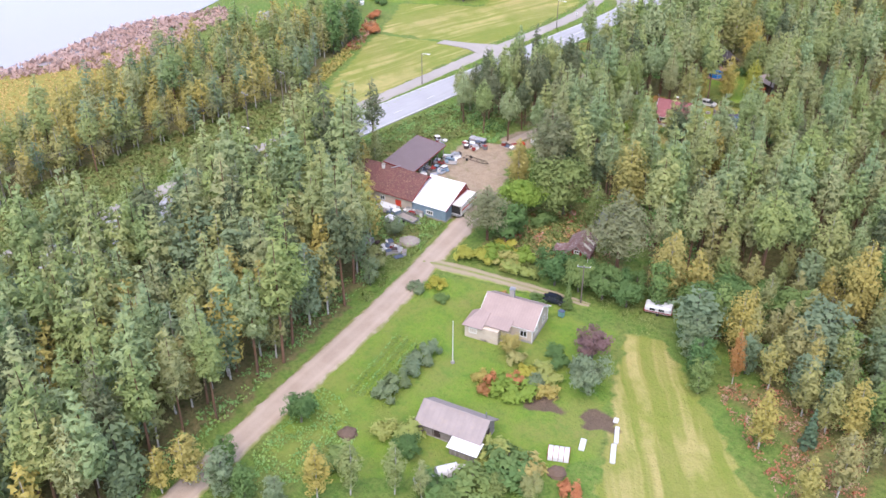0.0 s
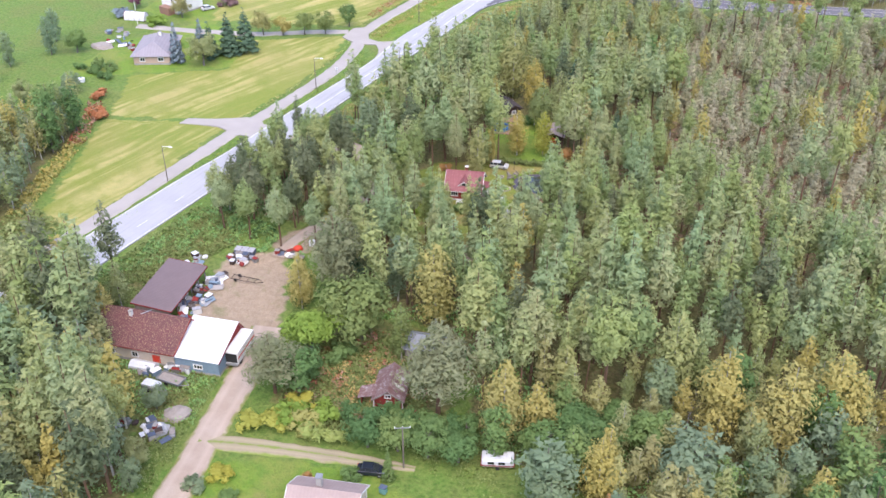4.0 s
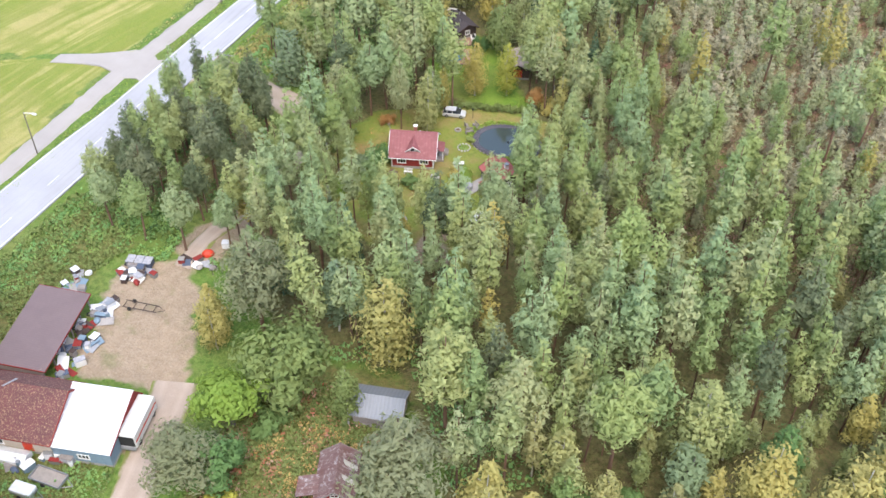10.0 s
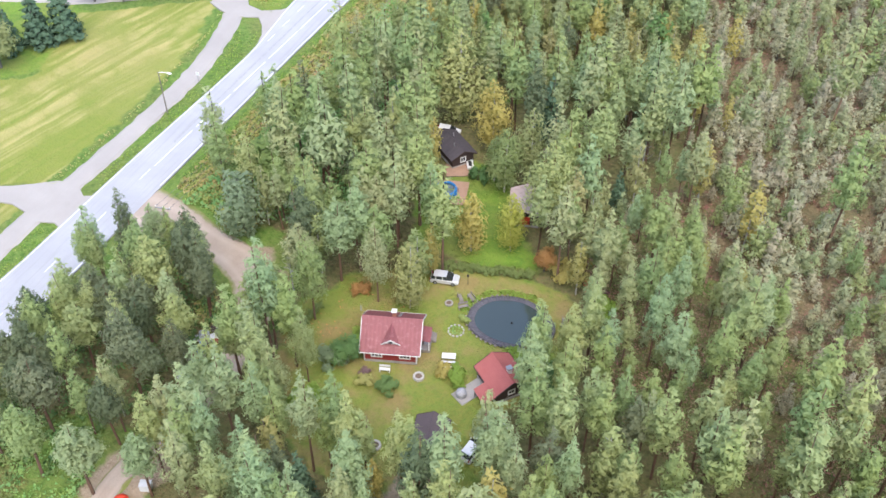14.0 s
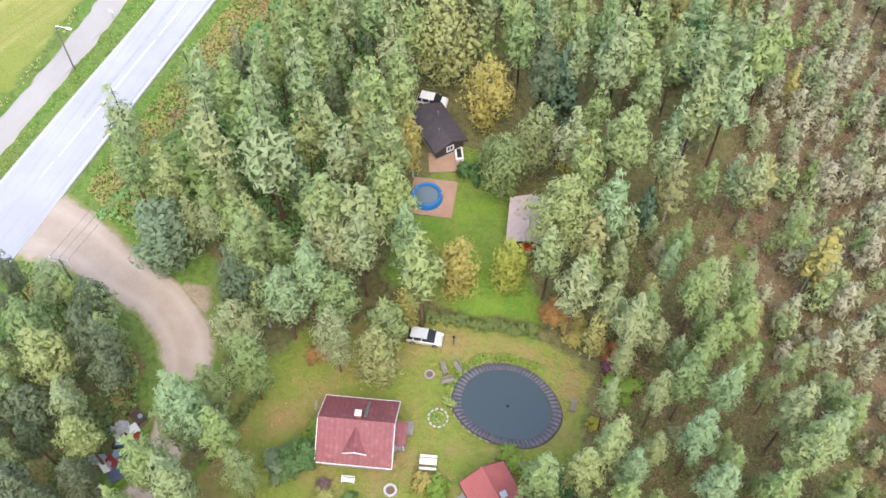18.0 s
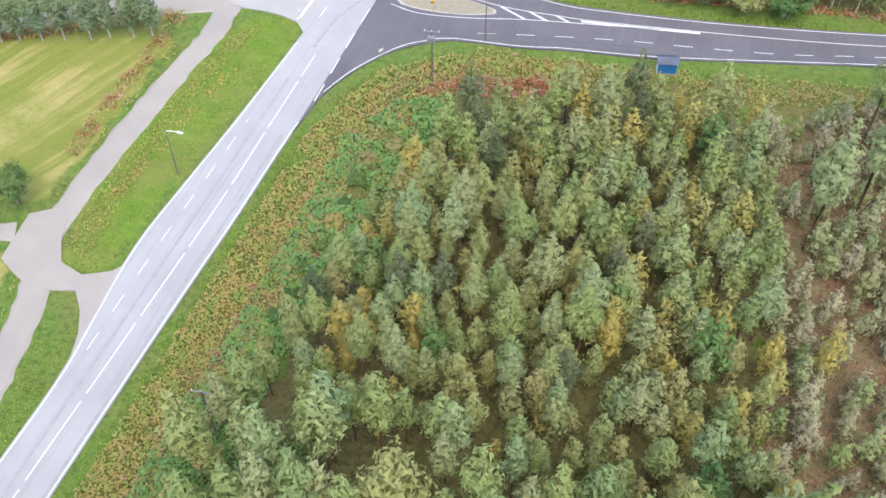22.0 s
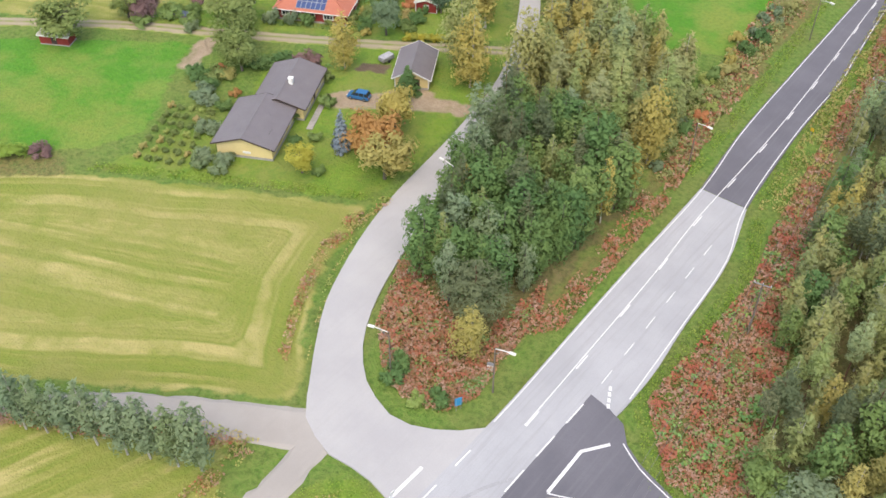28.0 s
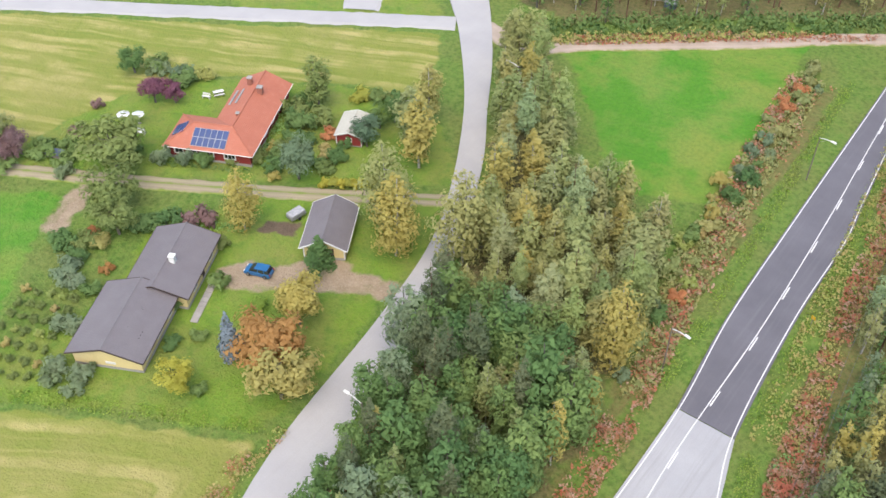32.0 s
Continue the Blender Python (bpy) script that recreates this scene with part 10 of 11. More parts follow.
for i in range(7):  # clipped hedges of the red house
    plant("bush", "yellow", -238.2 + 0.95 * i, 424.9 + 0.56 * i, 0.85, 0.85, "in the clipped hedge", "yellow hedge")
    plant("bush", "hazel", -250.3 + 1.05 * i, 446.1 + 0.62 * i, 0.95, 0.9, "in the clipped hedge", "dark hedge")
for i in range(6):
    plant("bush", "aspen", -256.5 + 1.15 * i, 397.0 + 0.55 * i, 1.0, 0.85, "in the clipped hedge", "garden hedge")
for i in range(38):  # brush between the northern field and the road
    y = 418 + i * 2.3
    x = float(np.interp(y, [415, 440, 460, 480, 505], [-178.6, -183.2, -185.6, -186.4, -187.4])) + r4.uniform(-3.0, 2.0)
    plant("bush", r4.choice(["willow", "birch", "nettle", "meadow", "birch", "gold", "rust"]), x, y + r4.uniform(-1, 1), r4.uniform(0.8, 1.7), 1.1, "beside the main road")
for i in range(22):  # bushes below the power line
    y = 240 + i * 4.2
    plant("bush", r4.choice(["nettle", "aspen", "birch", "meadow"]), -149.6 + r4.uniform(-2.5, 1.5) + (max(0, y - 310) * 0.25), y, r4.uniform(0.6, 1.2), 1.2, "along the power line")


def snag(x, y, h, seed):
    """A dead grey tree."""
    t = thing("dead_tree", "bare silver-grey dead tree among the pines", "tree", x, y)
    r = random.Random(seed)
    part("trunk", tube([(0, 0, -0.3), (0.1, 0, h * 0.5), (0.2, 0.1, h)], [0.14, 0.09, 0.02], 6), BARK["dead"], t)
    for i in range(26):
        f = 0.25 + 0.72 * i / 26
        a, l = r.uniform(0, math.tau), (1.15 - f) * r.uniform(1.2, 2.2)
        p = Vector((0.2 * f, 0.1 * f, h * f))
        part("branch", tube([p, p + Vector((math.cos(a) * l * 0.6, math.sin(a) * l * 0.6, l * 0.15)), p + Vector((math.cos(a) * l, math.sin(a) * l, l * 0.5))], [0.05, 0.035, 0.01], 4), BARK["dead"], t)


for x, y, s in ((-77.5, 240.8, 0.62), (-71.3, 238.9, 0.5), (-87.0, 279.1, 0.95), (-102.4, 255.4, 0.72)):
    plant("birch", "gold", x, y, s, 1.1, "among the pines")
for x, y, s in ((-94.1, 136.3, 0.8), (-91.0, 137.4, 0.78), (-87.8, 137.8, 0.74), (-84.7, 138.5, 0.76), (-82.0, 139.6, 0.7), (-92.4, 139.8, 0.72)):
    plant("round", "aspen", x, y, s, 0.85, "below the ruined cabin")
snag(-91.8, 262.2, 10, 1)
snag(-137.8, 264.5, 9, 2)
snag(-132.0, 214.9, 11, 3)
snag(-51.0, 159.0, 6, 4)

# ---- weeds, reeds and rough grass ----
herbs("fireweed", "rusty red fireweed on the triangle between the roads", [(-174.3, 360.6), (-176.4, 378.8), (-179.4, 384.7), (-180.2, 370.3), (-188.0, 369.8), (-196.7, 375.3), (-200.7, 383.1), (-198.6, 373.1), (-193.7, 363.3), (-187.8, 357.1), (-182.0, 354.6), (-176.2, 355.8)], "fireweed", 42, 1.2, 0.22, 51, -0.8)
herbs("fireweed", "rusty red and buff fireweed along the wood", [(-156.6, 374.2), (-155.7, 403.2), (-158.7, 417.5), (-154.7, 426.2), (-147.6, 403.9), (-142.5, 378.4), (-134.4, 367.7), (-120.1, 368.0), (-122.1, 366.3), (-148.5, 364.5)], "fireweed", 40, 1.3, 0.22, 52, -0.75)
herbs("fireweed", "red fireweed patch beside the side road", [(-145.4, 336.2), (-126.3, 343.2), (-125.3, 339.8), (-136.4, 334.9), (-148.4, 331.9)], "fireweed", 60, 1.4, 0.2, 53, -1.0)
herbs("fireweed", "rusty red fireweed along the road bank", [(-174.1, 385.1), (-175.7, 409.7), (-178.9, 440.4), (-185.0, 470.8), (-189.1, 501.5), (-192.1, 501.0), (-189.0, 470.3), (-182.8, 440.0), (-178.7, 409.4), (-176.5, 384.9)], "fireweed", 26, 1.1, 0.22, 54, 0.15)
herbs("fireweed", "red autumn weeds beside the mown strip", [(-37.1, 110.7), (-56.6, 127.0), (-50.1, 133.3), (-32.2, 130.7), (-26.9, 115.4)], "fireweed", 14, 0.9, 0.22, 55, -0.2)
herbs("nettles", "green nettles and herbs along the power line", [(-156.3, 239.5), (-154.9, 282.4), (-154.6, 299.4), (-155.2, 319.3), (-150.4, 328.7), (-138.4, 336.1), (-143.3, 320.2), (-146.1, 290.0), (-147.2, 261.9), (-147.4, 239.9)], "nettle", 40, 1.3, 0.26, 56, -0.5)
herbs("meadow_weeds", "olive meadow weeds beside the main road", [(-161.7, 228.2), (-160.7, 318.9), (-155.4, 335.4), (-146.5, 342.2), (-126.3, 347.9), (-118.1, 347.6), (-142.4, 335.4), (-150.3, 321.7), (-151.0, 283.7), (-154.5, 231.5)], "meadow", 30, 0.9, 0.22, 57, -0.8)
herbs("meadow_weeds", "tall meadow weeds between the barn and the road", MEADOW[0], "hazel", 22, 0.9, 0.24, 58, -0.7)
herbs("nettles", "green herbs between the barn and the road", [(-163.1, 148.0), (-162.8, 181.6), (-151.9, 183.1), (-136.1, 177.7), (-131.2, 173.8), (-140.3, 171.4), (-150.3, 171.1), (-155.5, 158.6)], "nettle", 20, 1.0, 0.24, 59, -0.1)
herbs("meadow_weeds", "brown meadow weeds round the ruined cabin", [(-109.9, 132.0), (-114.7, 146.0), (-110.3, 158.3), (-98.0, 160.9), (-92.1, 151.0), (-86.3, 139.0), (-96.6, 134.5)], "hazel", 26, 1.0, 0.24, 60, -0.9)
herbs("meadow_weeds", "rough weeds round the parked trailers", MEADOW[7], "hazel", 18, 0.5, 0.2, 61, -0.5)
herbs("meadow_weeds", "olive brush in the power line clearing", MEADOW[5], "hazel", 9, 1.2, 0.34, 62, -0.6)
herbs("roadside_weeds", "brown weeds along the field edges", [(-181.8, 220.7), (-181.2, 247.9), (-183.8, 273.5), (-189.1, 292.9), (-190.3, 330.2), (-188.0, 330.4), (-188.3, 293.0), (-182.9, 271.6), (-180.2, 247.9), (-180.6, 220.8)], "meadow", 10, 0.5, 0.18, 63, -0.3)
herbs("roadside_weeds", "brown weeds along the field's end", [(-210.1, 381.4), (-205.2, 366.6), (-198.3, 355.0), (-195.4, 350.1), (-199.3, 355.9), (-204.7, 363.6), (-210.5, 380.3)], "meadow", 14, 0.5, 0.18, 64, -0.5)
herbs("roadside_weeds", "weeds below the row of birches", [(-219.0, 319.7), (-195.1, 333.0), (-191.4, 338.2), (-197.1, 336.9), (-221.0, 323.8)], "meadow", 18, 0.7, 0.2, 65, -0.5)
herbs("bog_heath", "rust-brown heath over the bog", [(-97.2, 340.3), (-92.0, 308.9), (-87.0, 276.6), (-84.1, 259.4), (-77.1, 240.3), (-62.6, 229.7), (-47.0, 221.5), (-25.4, 217.5), (-24.2, 307.3), (-44.7, 354.9), (-82.5, 351.6)], "heath", 8, 0.5, 0.22, 66, -0.5)
herbs("bog_heath", "rust and olive heath under the thin pines", [(-94.8, 242.4), (-91.0, 224.2), (-84.1, 212.3), (-73.8, 206.7), (-47.5, 206.0), (-25.5, 207.1), (-25.4, 217.5), (-47.0, 221.5), (-62.6, 229.7), (-77.1, 240.3), (-84.1, 259.4), (-89.3, 259.1)], "heath", 14, 0.6, 0.17, 211, -0.5)
herbs("bilberry_shrubs", "olive-green shrubs under the thin pines", [(-94.8, 242.4), (-91.0, 224.2), (-84.1, 212.3), (-73.8, 206.7), (-47.5, 206.0), (-47.0, 221.5), (-62.6, 229.7), (-77.1, 240.3), (-84.1, 259.4), (-89.3, 259.1)], "hazel", 9, 0.6, 0.17, 212, -0.2)
herbs("verge_weeds", "olive-brown weeds along the verge ditch", [(-183.0, 287.5), (-184.4, 296.4), (-184.4, 317.4), (-181.8, 334.8), (-178.0, 340.0), (-178.5, 335.0), (-180.5, 317.6), (-179.9, 297.7), (-178.2, 285.9)], "meadow", 14, 0.35, 0.16, 216, 0.0)
herbs("verge_weeds", "brown weeds between path and road", [(-179.2, 224.0), (-179.4, 248.0), (-182.9, 273.6), (-179.1, 273.9), (-176.6, 248.2), (-176.2, 224.2)], "hazel", 8, 0.35, 0.16, 217, 0.2)
herbs("forest_undergrowth", "dark green brush under the tall pines", [(-83.0, 144.2), (-69.4, 152.0), (-56.8, 156.7), (-48.9, 149.0), (-59.6, 141.4), (-76.0, 139.5)], "aspen", 14, 2.6, 0.26, 213, -0.4)
herbs("field_edge_brush", "dark brush along the northern field's end", [(-236.7, 483.4), (-218.1, 498.3), (-195.1, 516.3), (-179.3, 528.7), (-181.3, 534.7), (-199.0, 522.0), (-222.0, 503.9), (-239.5, 488.1)], "aspen", 14, 3.2, 0.32, 214, -0.5)
herbs("fireweed", "red weeds along the northern field's end", [(-229.3, 484.9), (-204.8, 505.4), (-183.3, 522.0), (-183.3, 524.6), (-206.7, 508.2), (-231.2, 487.7)], "fireweed", 14, 1.0, 0.24, 215, 0.0)
herbs("forest_undergrowth", "green undergrowth along the wood's edge", [(-112.3, 160.3), (-95.8, 167.1), (-85.8, 154.3), (-78.0, 142.5), (-51.9, 136.1), (-36.2, 130.5), (-28.5, 143.9), (-59.0, 152.5), (-77.3, 161.8), (-95.5, 177.2)], "nettle", 7, 1.4, 0.3, 67, -0.4)
herbs("forest_undergrowth", "green undergrowth along the farm road", [(-104.7, 49.9), (-109.6, 70.0), (-114.5, 90.0), (-120.4, 112.5), (-126.3, 117.3), (-125.4, 107.3), (-116.4, 79.8), (-109.6, 49.7)], "nettle", 9, 0.9, 0.26, 68, -0.3)
herbs("garden_weeds", "lush green weeds on the rough lawn", [(-104.6, 70.2), (-106.5, 84.3), (-99.6, 84.6), (-91.7, 81.0), (-87.8, 73.0), (-93.8, 62.6)], "nettle", 16, 0.5, 0.2, 69, -0.2)
for i in range(8):
    f = i / 12 + 0.03
    ax_, ay_, bx_, by_ = -100.4 + 7.5 * f, 86.4 + 2.1 * f, -105.0 + 7.3 * f, 102.5 + 2.7 * f
    herbs("vegetable_row", "low green row of vegetables on the farm plot", [(ax_, ay_), (bx_, by_), (bx_ + 0.42, by_ + 0.1), (ax_ + 0.42, ay_ + 0.1)], ["nettle", "aspen", "grass"][i % 3], 26, 0.4, 0.15, 170 + i, -1.2)
herbs("yellow_shrubs", "low golden scrub along the birch wood", [(-196.4, 158.1), (-203.9, 174.6), (-211.0, 191.3), (-207.9, 194.4), (-201.0, 179.1), (-193.4, 161.5)], "gold", 10, 1.6, 0.34, 180, -0.8)
herbs("fireweed", "red scrub along the birch wood", [(-210.5, 190.3), (-217.9, 203.8), (-223.4, 211.2), (-219.8, 212.8), (-212.5, 202.5), (-207.0, 192.9)], "fireweed", 9, 1.4, 0.34, 181, -0.4)
herbs("fireweed", "red and buff weeds east of the main road", [(-158.7, 419.5), (-160.9, 438.2), (-163.6, 459.8), (-168.2, 493.6), (-163.8, 494.0), (-160.0, 460.2), (-157.4, 438.5), (-154.7, 422.0)], "fireweed", 24, 1.1, 0.24, 182, -0.35)
herbs("meadow_weeds", "olive weeds along the dark road", [(-162.4, 419.2), (-164.9, 441.9), (-167.1, 464.7), (-171.2, 498.4), (-164.2, 499.1), (-160.4, 465.4), (-157.9, 442.7), (-155.7, 421.9)], "meadow", 18, 0.8, 0.22, 183, -0.2)
herbs("meadow_weeds", "dry rough grass behind the farmhouse", [(-86.5, 132.0), (-78.4, 132.8), (-72.5, 129.8), (-70.2, 134.9), (-76.1, 138.5), (-88.5, 134.9)], "hazel", 12, 0.4, 0.18, 184, -0.2)
herbs("reeds", "brown reeds along the lake shore", [(-268.0, 112.0), (-270.0, 133.0), (-273.5, 146.4), (-275.0, 160.0), (-266.0, 190.0), (-256.0, 186.0), (-251.0, 165.0), (-245.0, 153.5), (-246.7, 138.0), (-256.0, 127.6), (-262.0, 112.0)], "reed", 7, 1.6, 0.5, 71, -0.5)
herbs("sedge", "yellow sedge on the lakeside marsh", SEDGE, "sedge", 2.0, 0.5, 0.3, 72, -0.3)
herbs("forest_undergrowth", "green brush along the northern field", [(-234.8, 480.6), (-212.4, 499.1), (-195.1, 515.2), (-193.1, 518.7), (-214.4, 503.0), (-236.7, 483.4)], "meadow", 12, 1.8, 0.3, 73, -0.4)
herbs("roadside_brush", "olive brush between the field and the road", [(-185.8, 439.6), (-188.0, 470.4), (-191.1, 501.2), (-185.2, 502.0), (-182.1, 471.2), (-178.9, 440.4), (-175.8, 420.0), (-178.7, 414.5)], "birch", 14, 1.6, 0.28, 74, -0.3)
herbs("verge_grass", "bright green verge grass along the main road", [(-162.6, 231.1), (-162.1, 316.8), (-159.3, 329.1), (-155.4, 335.4), (-157.3, 329.2), (-159.7, 317.0), (-160.4, 231.2)], "grass", 16, 0.25, 0.14, 75, -0.8)
herbs("verge_grass", "bright green verge grass at the junction", [(-158.2, 373.0), (-157.9, 403.0), (-162.4, 417.1), (-159.7, 417.4), (-155.7, 403.2), (-155.6, 378.4), (-148.5, 364.5), (-132.4, 362.8), (-86.7, 370.5), (-86.7, 368.5), (-132.4, 361.5), (-149.5, 362.4)], "grass", 16, 0.25, 0.14, 76, -0.8)
herbs("verge_grass", "bright green verge grass between path and road", [(-181.5, 284.7), (-185.0, 296.4), (-185.3, 317.3), (-182.7, 336.7), (-178.5, 342.0), (-173.1, 341.9), (-171.7, 336.4), (-172.8, 318.1), (-174.5, 298.1), (-175.3, 284.1)], "grass", 7, 0.22, 0.14, 77, -0.4)
herbs("verge_grass", "green verge grass between path and road", [(-174.9, 57.1), (-177.0, 213.0), (-172.7, 213.3), (-173.0, 57.2)], "grass", 7, 0.22, 0.14, 78, -0.4)
herbs("verge_grass", "green verge grass between path and road", [(-175.3, 222.2), (-176.6, 248.2), (-181.0, 275.7), (-173.4, 276.3), (-171.8, 260.5), (-172.4, 222.4)], "grass", 8, 0.22, 0.14, 79, -0.4)

herbs("fireweed", "red and buff weeds among the nettles", [(-158.4, 235.3), (-155.9, 282.4), (-155.2, 319.3), (-150.4, 331.8), (-144.4, 336.3), (-144.3, 320.2), (-148.0, 289.9), (-150.1, 261.8), (-150.4, 239.7)], "fireweed", 14, 1.0, 0.22, 80, 0.45)
herbs("meadow_weeds", "golden weeds along the wood's edge", [(-160.3, 235.3), (-159.2, 319.0), (-154.4, 332.5), (-150.4, 333.8), (-154.2, 319.4), (-154.9, 289.4), (-155.3, 239.5)], "gold", 14, 0.6, 0.2, 81, 0.15)
herbs("nettles", "green herbs among the red fireweed", [(-156.6, 374.2), (-155.7, 403.2), (-158.7, 417.5), (-154.7, 426.2), (-147.6, 403.9), (-142.5, 378.4), (-134.4, 367.7), (-120.1, 368.0), (-122.1, 366.3), (-148.5, 364.5)], "nettle", 16, 1.2, 0.24, 82, 0.1)
herbs("nettles", "green herbs on the triangle between the roads", [(-174.3, 360.6), (-176.4, 378.8), (-179.4, 384.7), (-180.2, 370.3), (-188.0, 369.8), (-196.7, 375.3), (-200.7, 383.1), (-198.6, 373.1), (-193.7, 363.3), (-187.8, 357.1), (-182.0, 354.6), (-176.2, 355.8)], "nettle", 14, 0.9, 0.22, 83, 0.2)
herbs("nettles", "green scrub below the power line at the wood", [(-148.6, 366.6), (-144.6, 391.7), (-150.7, 422.4), (-159.1, 473.9), (-169.3, 524.3), (-162.2, 483.9), (-152.7, 432.7), (-145.6, 404.1), (-140.5, 375.5)], "nettle", 14, 1.8, 0.3, 84, -0.4)
herbs("fireweed", "red weeds in the brush beside the road", [(-185.8, 439.6), (-188.0, 470.4), (-191.1, 501.2), (-183.2, 502.2), (-181.1, 471.3), (-177.9, 440.5), (-175.4, 420.0), (-177.7, 414.6)], "fireweed", 9, 1.3, 0.26, 85, 0.5)
herbs("nettles", "green weeds beside the barn yard", [(-129.3, 123.2), (-143.0, 130.8), (-148.8, 138.6), (-152.5, 158.8), (-150.4, 165.0), (-146.6, 157.0), (-146.8, 140.7), (-134.1, 135.2), (-122.0, 135.6), (-119.2, 125.6)], "nettle", 14, 0.8, 0.22, 86, -0.1)
herbs("forest_undergrowth", "low green bushes under the trees by the drive", [(-140.2, 175.5), (-140.8, 185.6), (-139.3, 204.9), (-143.1, 211.8), (-156.9, 212.3), (-160.3, 198.9), (-160.9, 181.7), (-150.2, 175.1)], "aspen", 10, 1.6, 0.3, 87, -0.2)
herbs("forest_undergrowth", "low green and yellow undergrowth in the pine wood", [(-158.6, 225.3), (-154.1, 259.6), (-148.1, 271.9), (-138.1, 270.5), (-130.3, 250.8), (-130.6, 232.6), (-138.7, 228.2)], "nettle", 12, 1.8, 0.3, 88, 0.0)
herbs("meadow_weeds", "tall grass and weeds along the side road", [(-142.5, 345.6), (-128.3, 347.3), (-82.5, 356.7), (-65.7, 357.9), (-69.9, 354.3), (-97.2, 347.6), (-124.2, 340.9), (-144.5, 340.3)], "meadow", 22, 0.7, 0.2, 89, -0.5)
herbs("fireweed", "buff weeds along the side road's verge", [(-134.4, 366.1), (-120.1, 366.5), (-86.7, 373.6), (-66.0, 374.9), (-66.1, 376.8), (-86.7, 375.6), (-118.0, 369.8), (-134.4, 368.8)], "fireweed", 24, 0.9, 0.2, 90, -0.5)
herbs("verge_grass", "bright green verge grass beside the dark road", [(-174.2, 420.1), (-177.0, 458.3), (-180.8, 505.7), (-183.0, 505.4), (-179.4, 458.0), (-175.8, 420.0)], "grass", 12, 0.3, 0.16, 190, -0.6)
herbs("verge_grass", "bright green verge grass beside the dark road", [(-163.8, 421.1), (-166.6, 459.5), (-171.2, 498.4), (-168.8, 498.7), (-164.0, 459.8), (-161.4, 421.4)], "grass", 12, 0.3, 0.16, 191, -0.6)
herbs("ditch_grass", "rough green grass along the ditch by the field", [(-254.4, 358.2), (-217.6, 378.8), (-212.0, 381.8), (-212.0, 383.6), (-218.5, 381.3), (-254.5, 360.8)], "grass", 14, 0.4, 0.18, 192, -0.5)
herbs("fireweed", "red weeds below the row of birches", [(-220.8, 318.3), (-197.0, 332.3), (-192.3, 337.2), (-196.1, 335.6), (-221.8, 320.4)], "fireweed", 16, 0.8, 0.22, 193, 0.0)
herbs("garden_beds", "dark leafy plants in the garden beds", [(-249.8, 402.3), (-241.0, 407.7), (-241.5, 409.4), (-250.8, 404.2)], "nettle", 20, 0.5, 0.16, 194, -0.1)
herbs("garden_beds", "leafy perennials round the red house", [(-265.1, 411.9), (-255.5, 417.4), (-251.6, 419.4), (-251.1, 418.0), (-255.5, 415.8), (-264.5, 410.6)], "aspen", 16, 0.7, 0.18, 195, 0.0)
herbs("garden_beds", "leafy perennials beside the red house", [(-253.4, 419.4), (-257.2, 428.9), (-259.8, 434.6), (-257.3, 436.2), (-254.5, 430.2), (-250.9, 421.2)], "nettle", 16, 0.8, 0.2, 196, -0.2)
herbs("fireweed", "rust-red weeds round the ruined cabin", [(-109.9, 134.0), (-113.7, 146.0), (-108.3, 158.4), (-98.0, 160.9), (-92.1, 151.0), (-86.3, 140.1), (-96.6, 136.6)], "fireweed", 14, 0.9, 0.22, 210, 0.1)


# ---- more trees, beds and garden things ----
for kind, leaf, x, y, s, w, where in (
    ("aspen", "willow", -106.6, 49.3, 0.62, 1.5, "beside the farm road"), ("aspen", "aspen", -94.0, 60.8, 0.48, 1.8, "below the woodshed"), ("aspen", "willow", -89.4, 62.4, 0.45, 1.7, "below the woodshed"), ("birch", "birch", -75.3, 77.4, 0.62, 1.2, "below the woodshed"),
    ("round", "hazel", -67.6, 85.0, 0.6, 1.1, "beside the greenhouse"), ("round", "birch", -64.1, 88.1, 0.66, 1.1, "beside the greenhouse"), ("bush", "rust", -60.2, 92.3, 1.4, 1.1, "beside the greenhouse"), ("round", "aspen", -71.8, 79.3, 0.55, 1.1, "below the woodshed"), ("birch", "gold", -103.7, 53.6, 0.7, 1.4, "beside the farm road"),
    ("round", "willow", -127.6, 125.8, 0.75, 1.0, "beside the parked trailers"), ("birch", "birch", -132.2, 122.7, 0.8, 1.3, "beside the parked trailers"), ("round", "birch", -122.0, 115.0, 0.8, 1.05, "beside the farm road"), ("aspen", "willow", -118.9, 110.3, 0.5, 1.4, "beside the farm road"),
    ("bush", "lime", -118.4, 210.6, 1.3, 1.1, "on the cottage lawn"), ("bush", "lime", -93.5, 214.9, 1.2, 1.2, "beside the sauna"), ("bush", "yellow", -90.7, 223.0, 0.8, 1.0, "beside the pond"), ("bush", "rust", -91.5, 232.0, 1.1, 1.2, "beside the pond"), ("bush", "lime", -89.9, 229.4, 1.2, 1.0, "beside the pond"), ("bush", "mauve", -115.6, 204.9, 0.7, 1.1, "on the cottage lawn"), ("bush", "willow", -120.2, 205.2, 1.8, 1.1, "on the cottage lawn"),
    ("bush", "aspen", -108.1, 149.9, 1.8, 1.3, "beside the field"), ("bush", "aspen", -114.1, 143.6, 1.8, 1.2, "beside the field"), ("round", "aspen", -109.2, 143.1, 0.7, 1.0, "beside the field"),
):
    plant(kind, leaf, x, y, s, w, where)


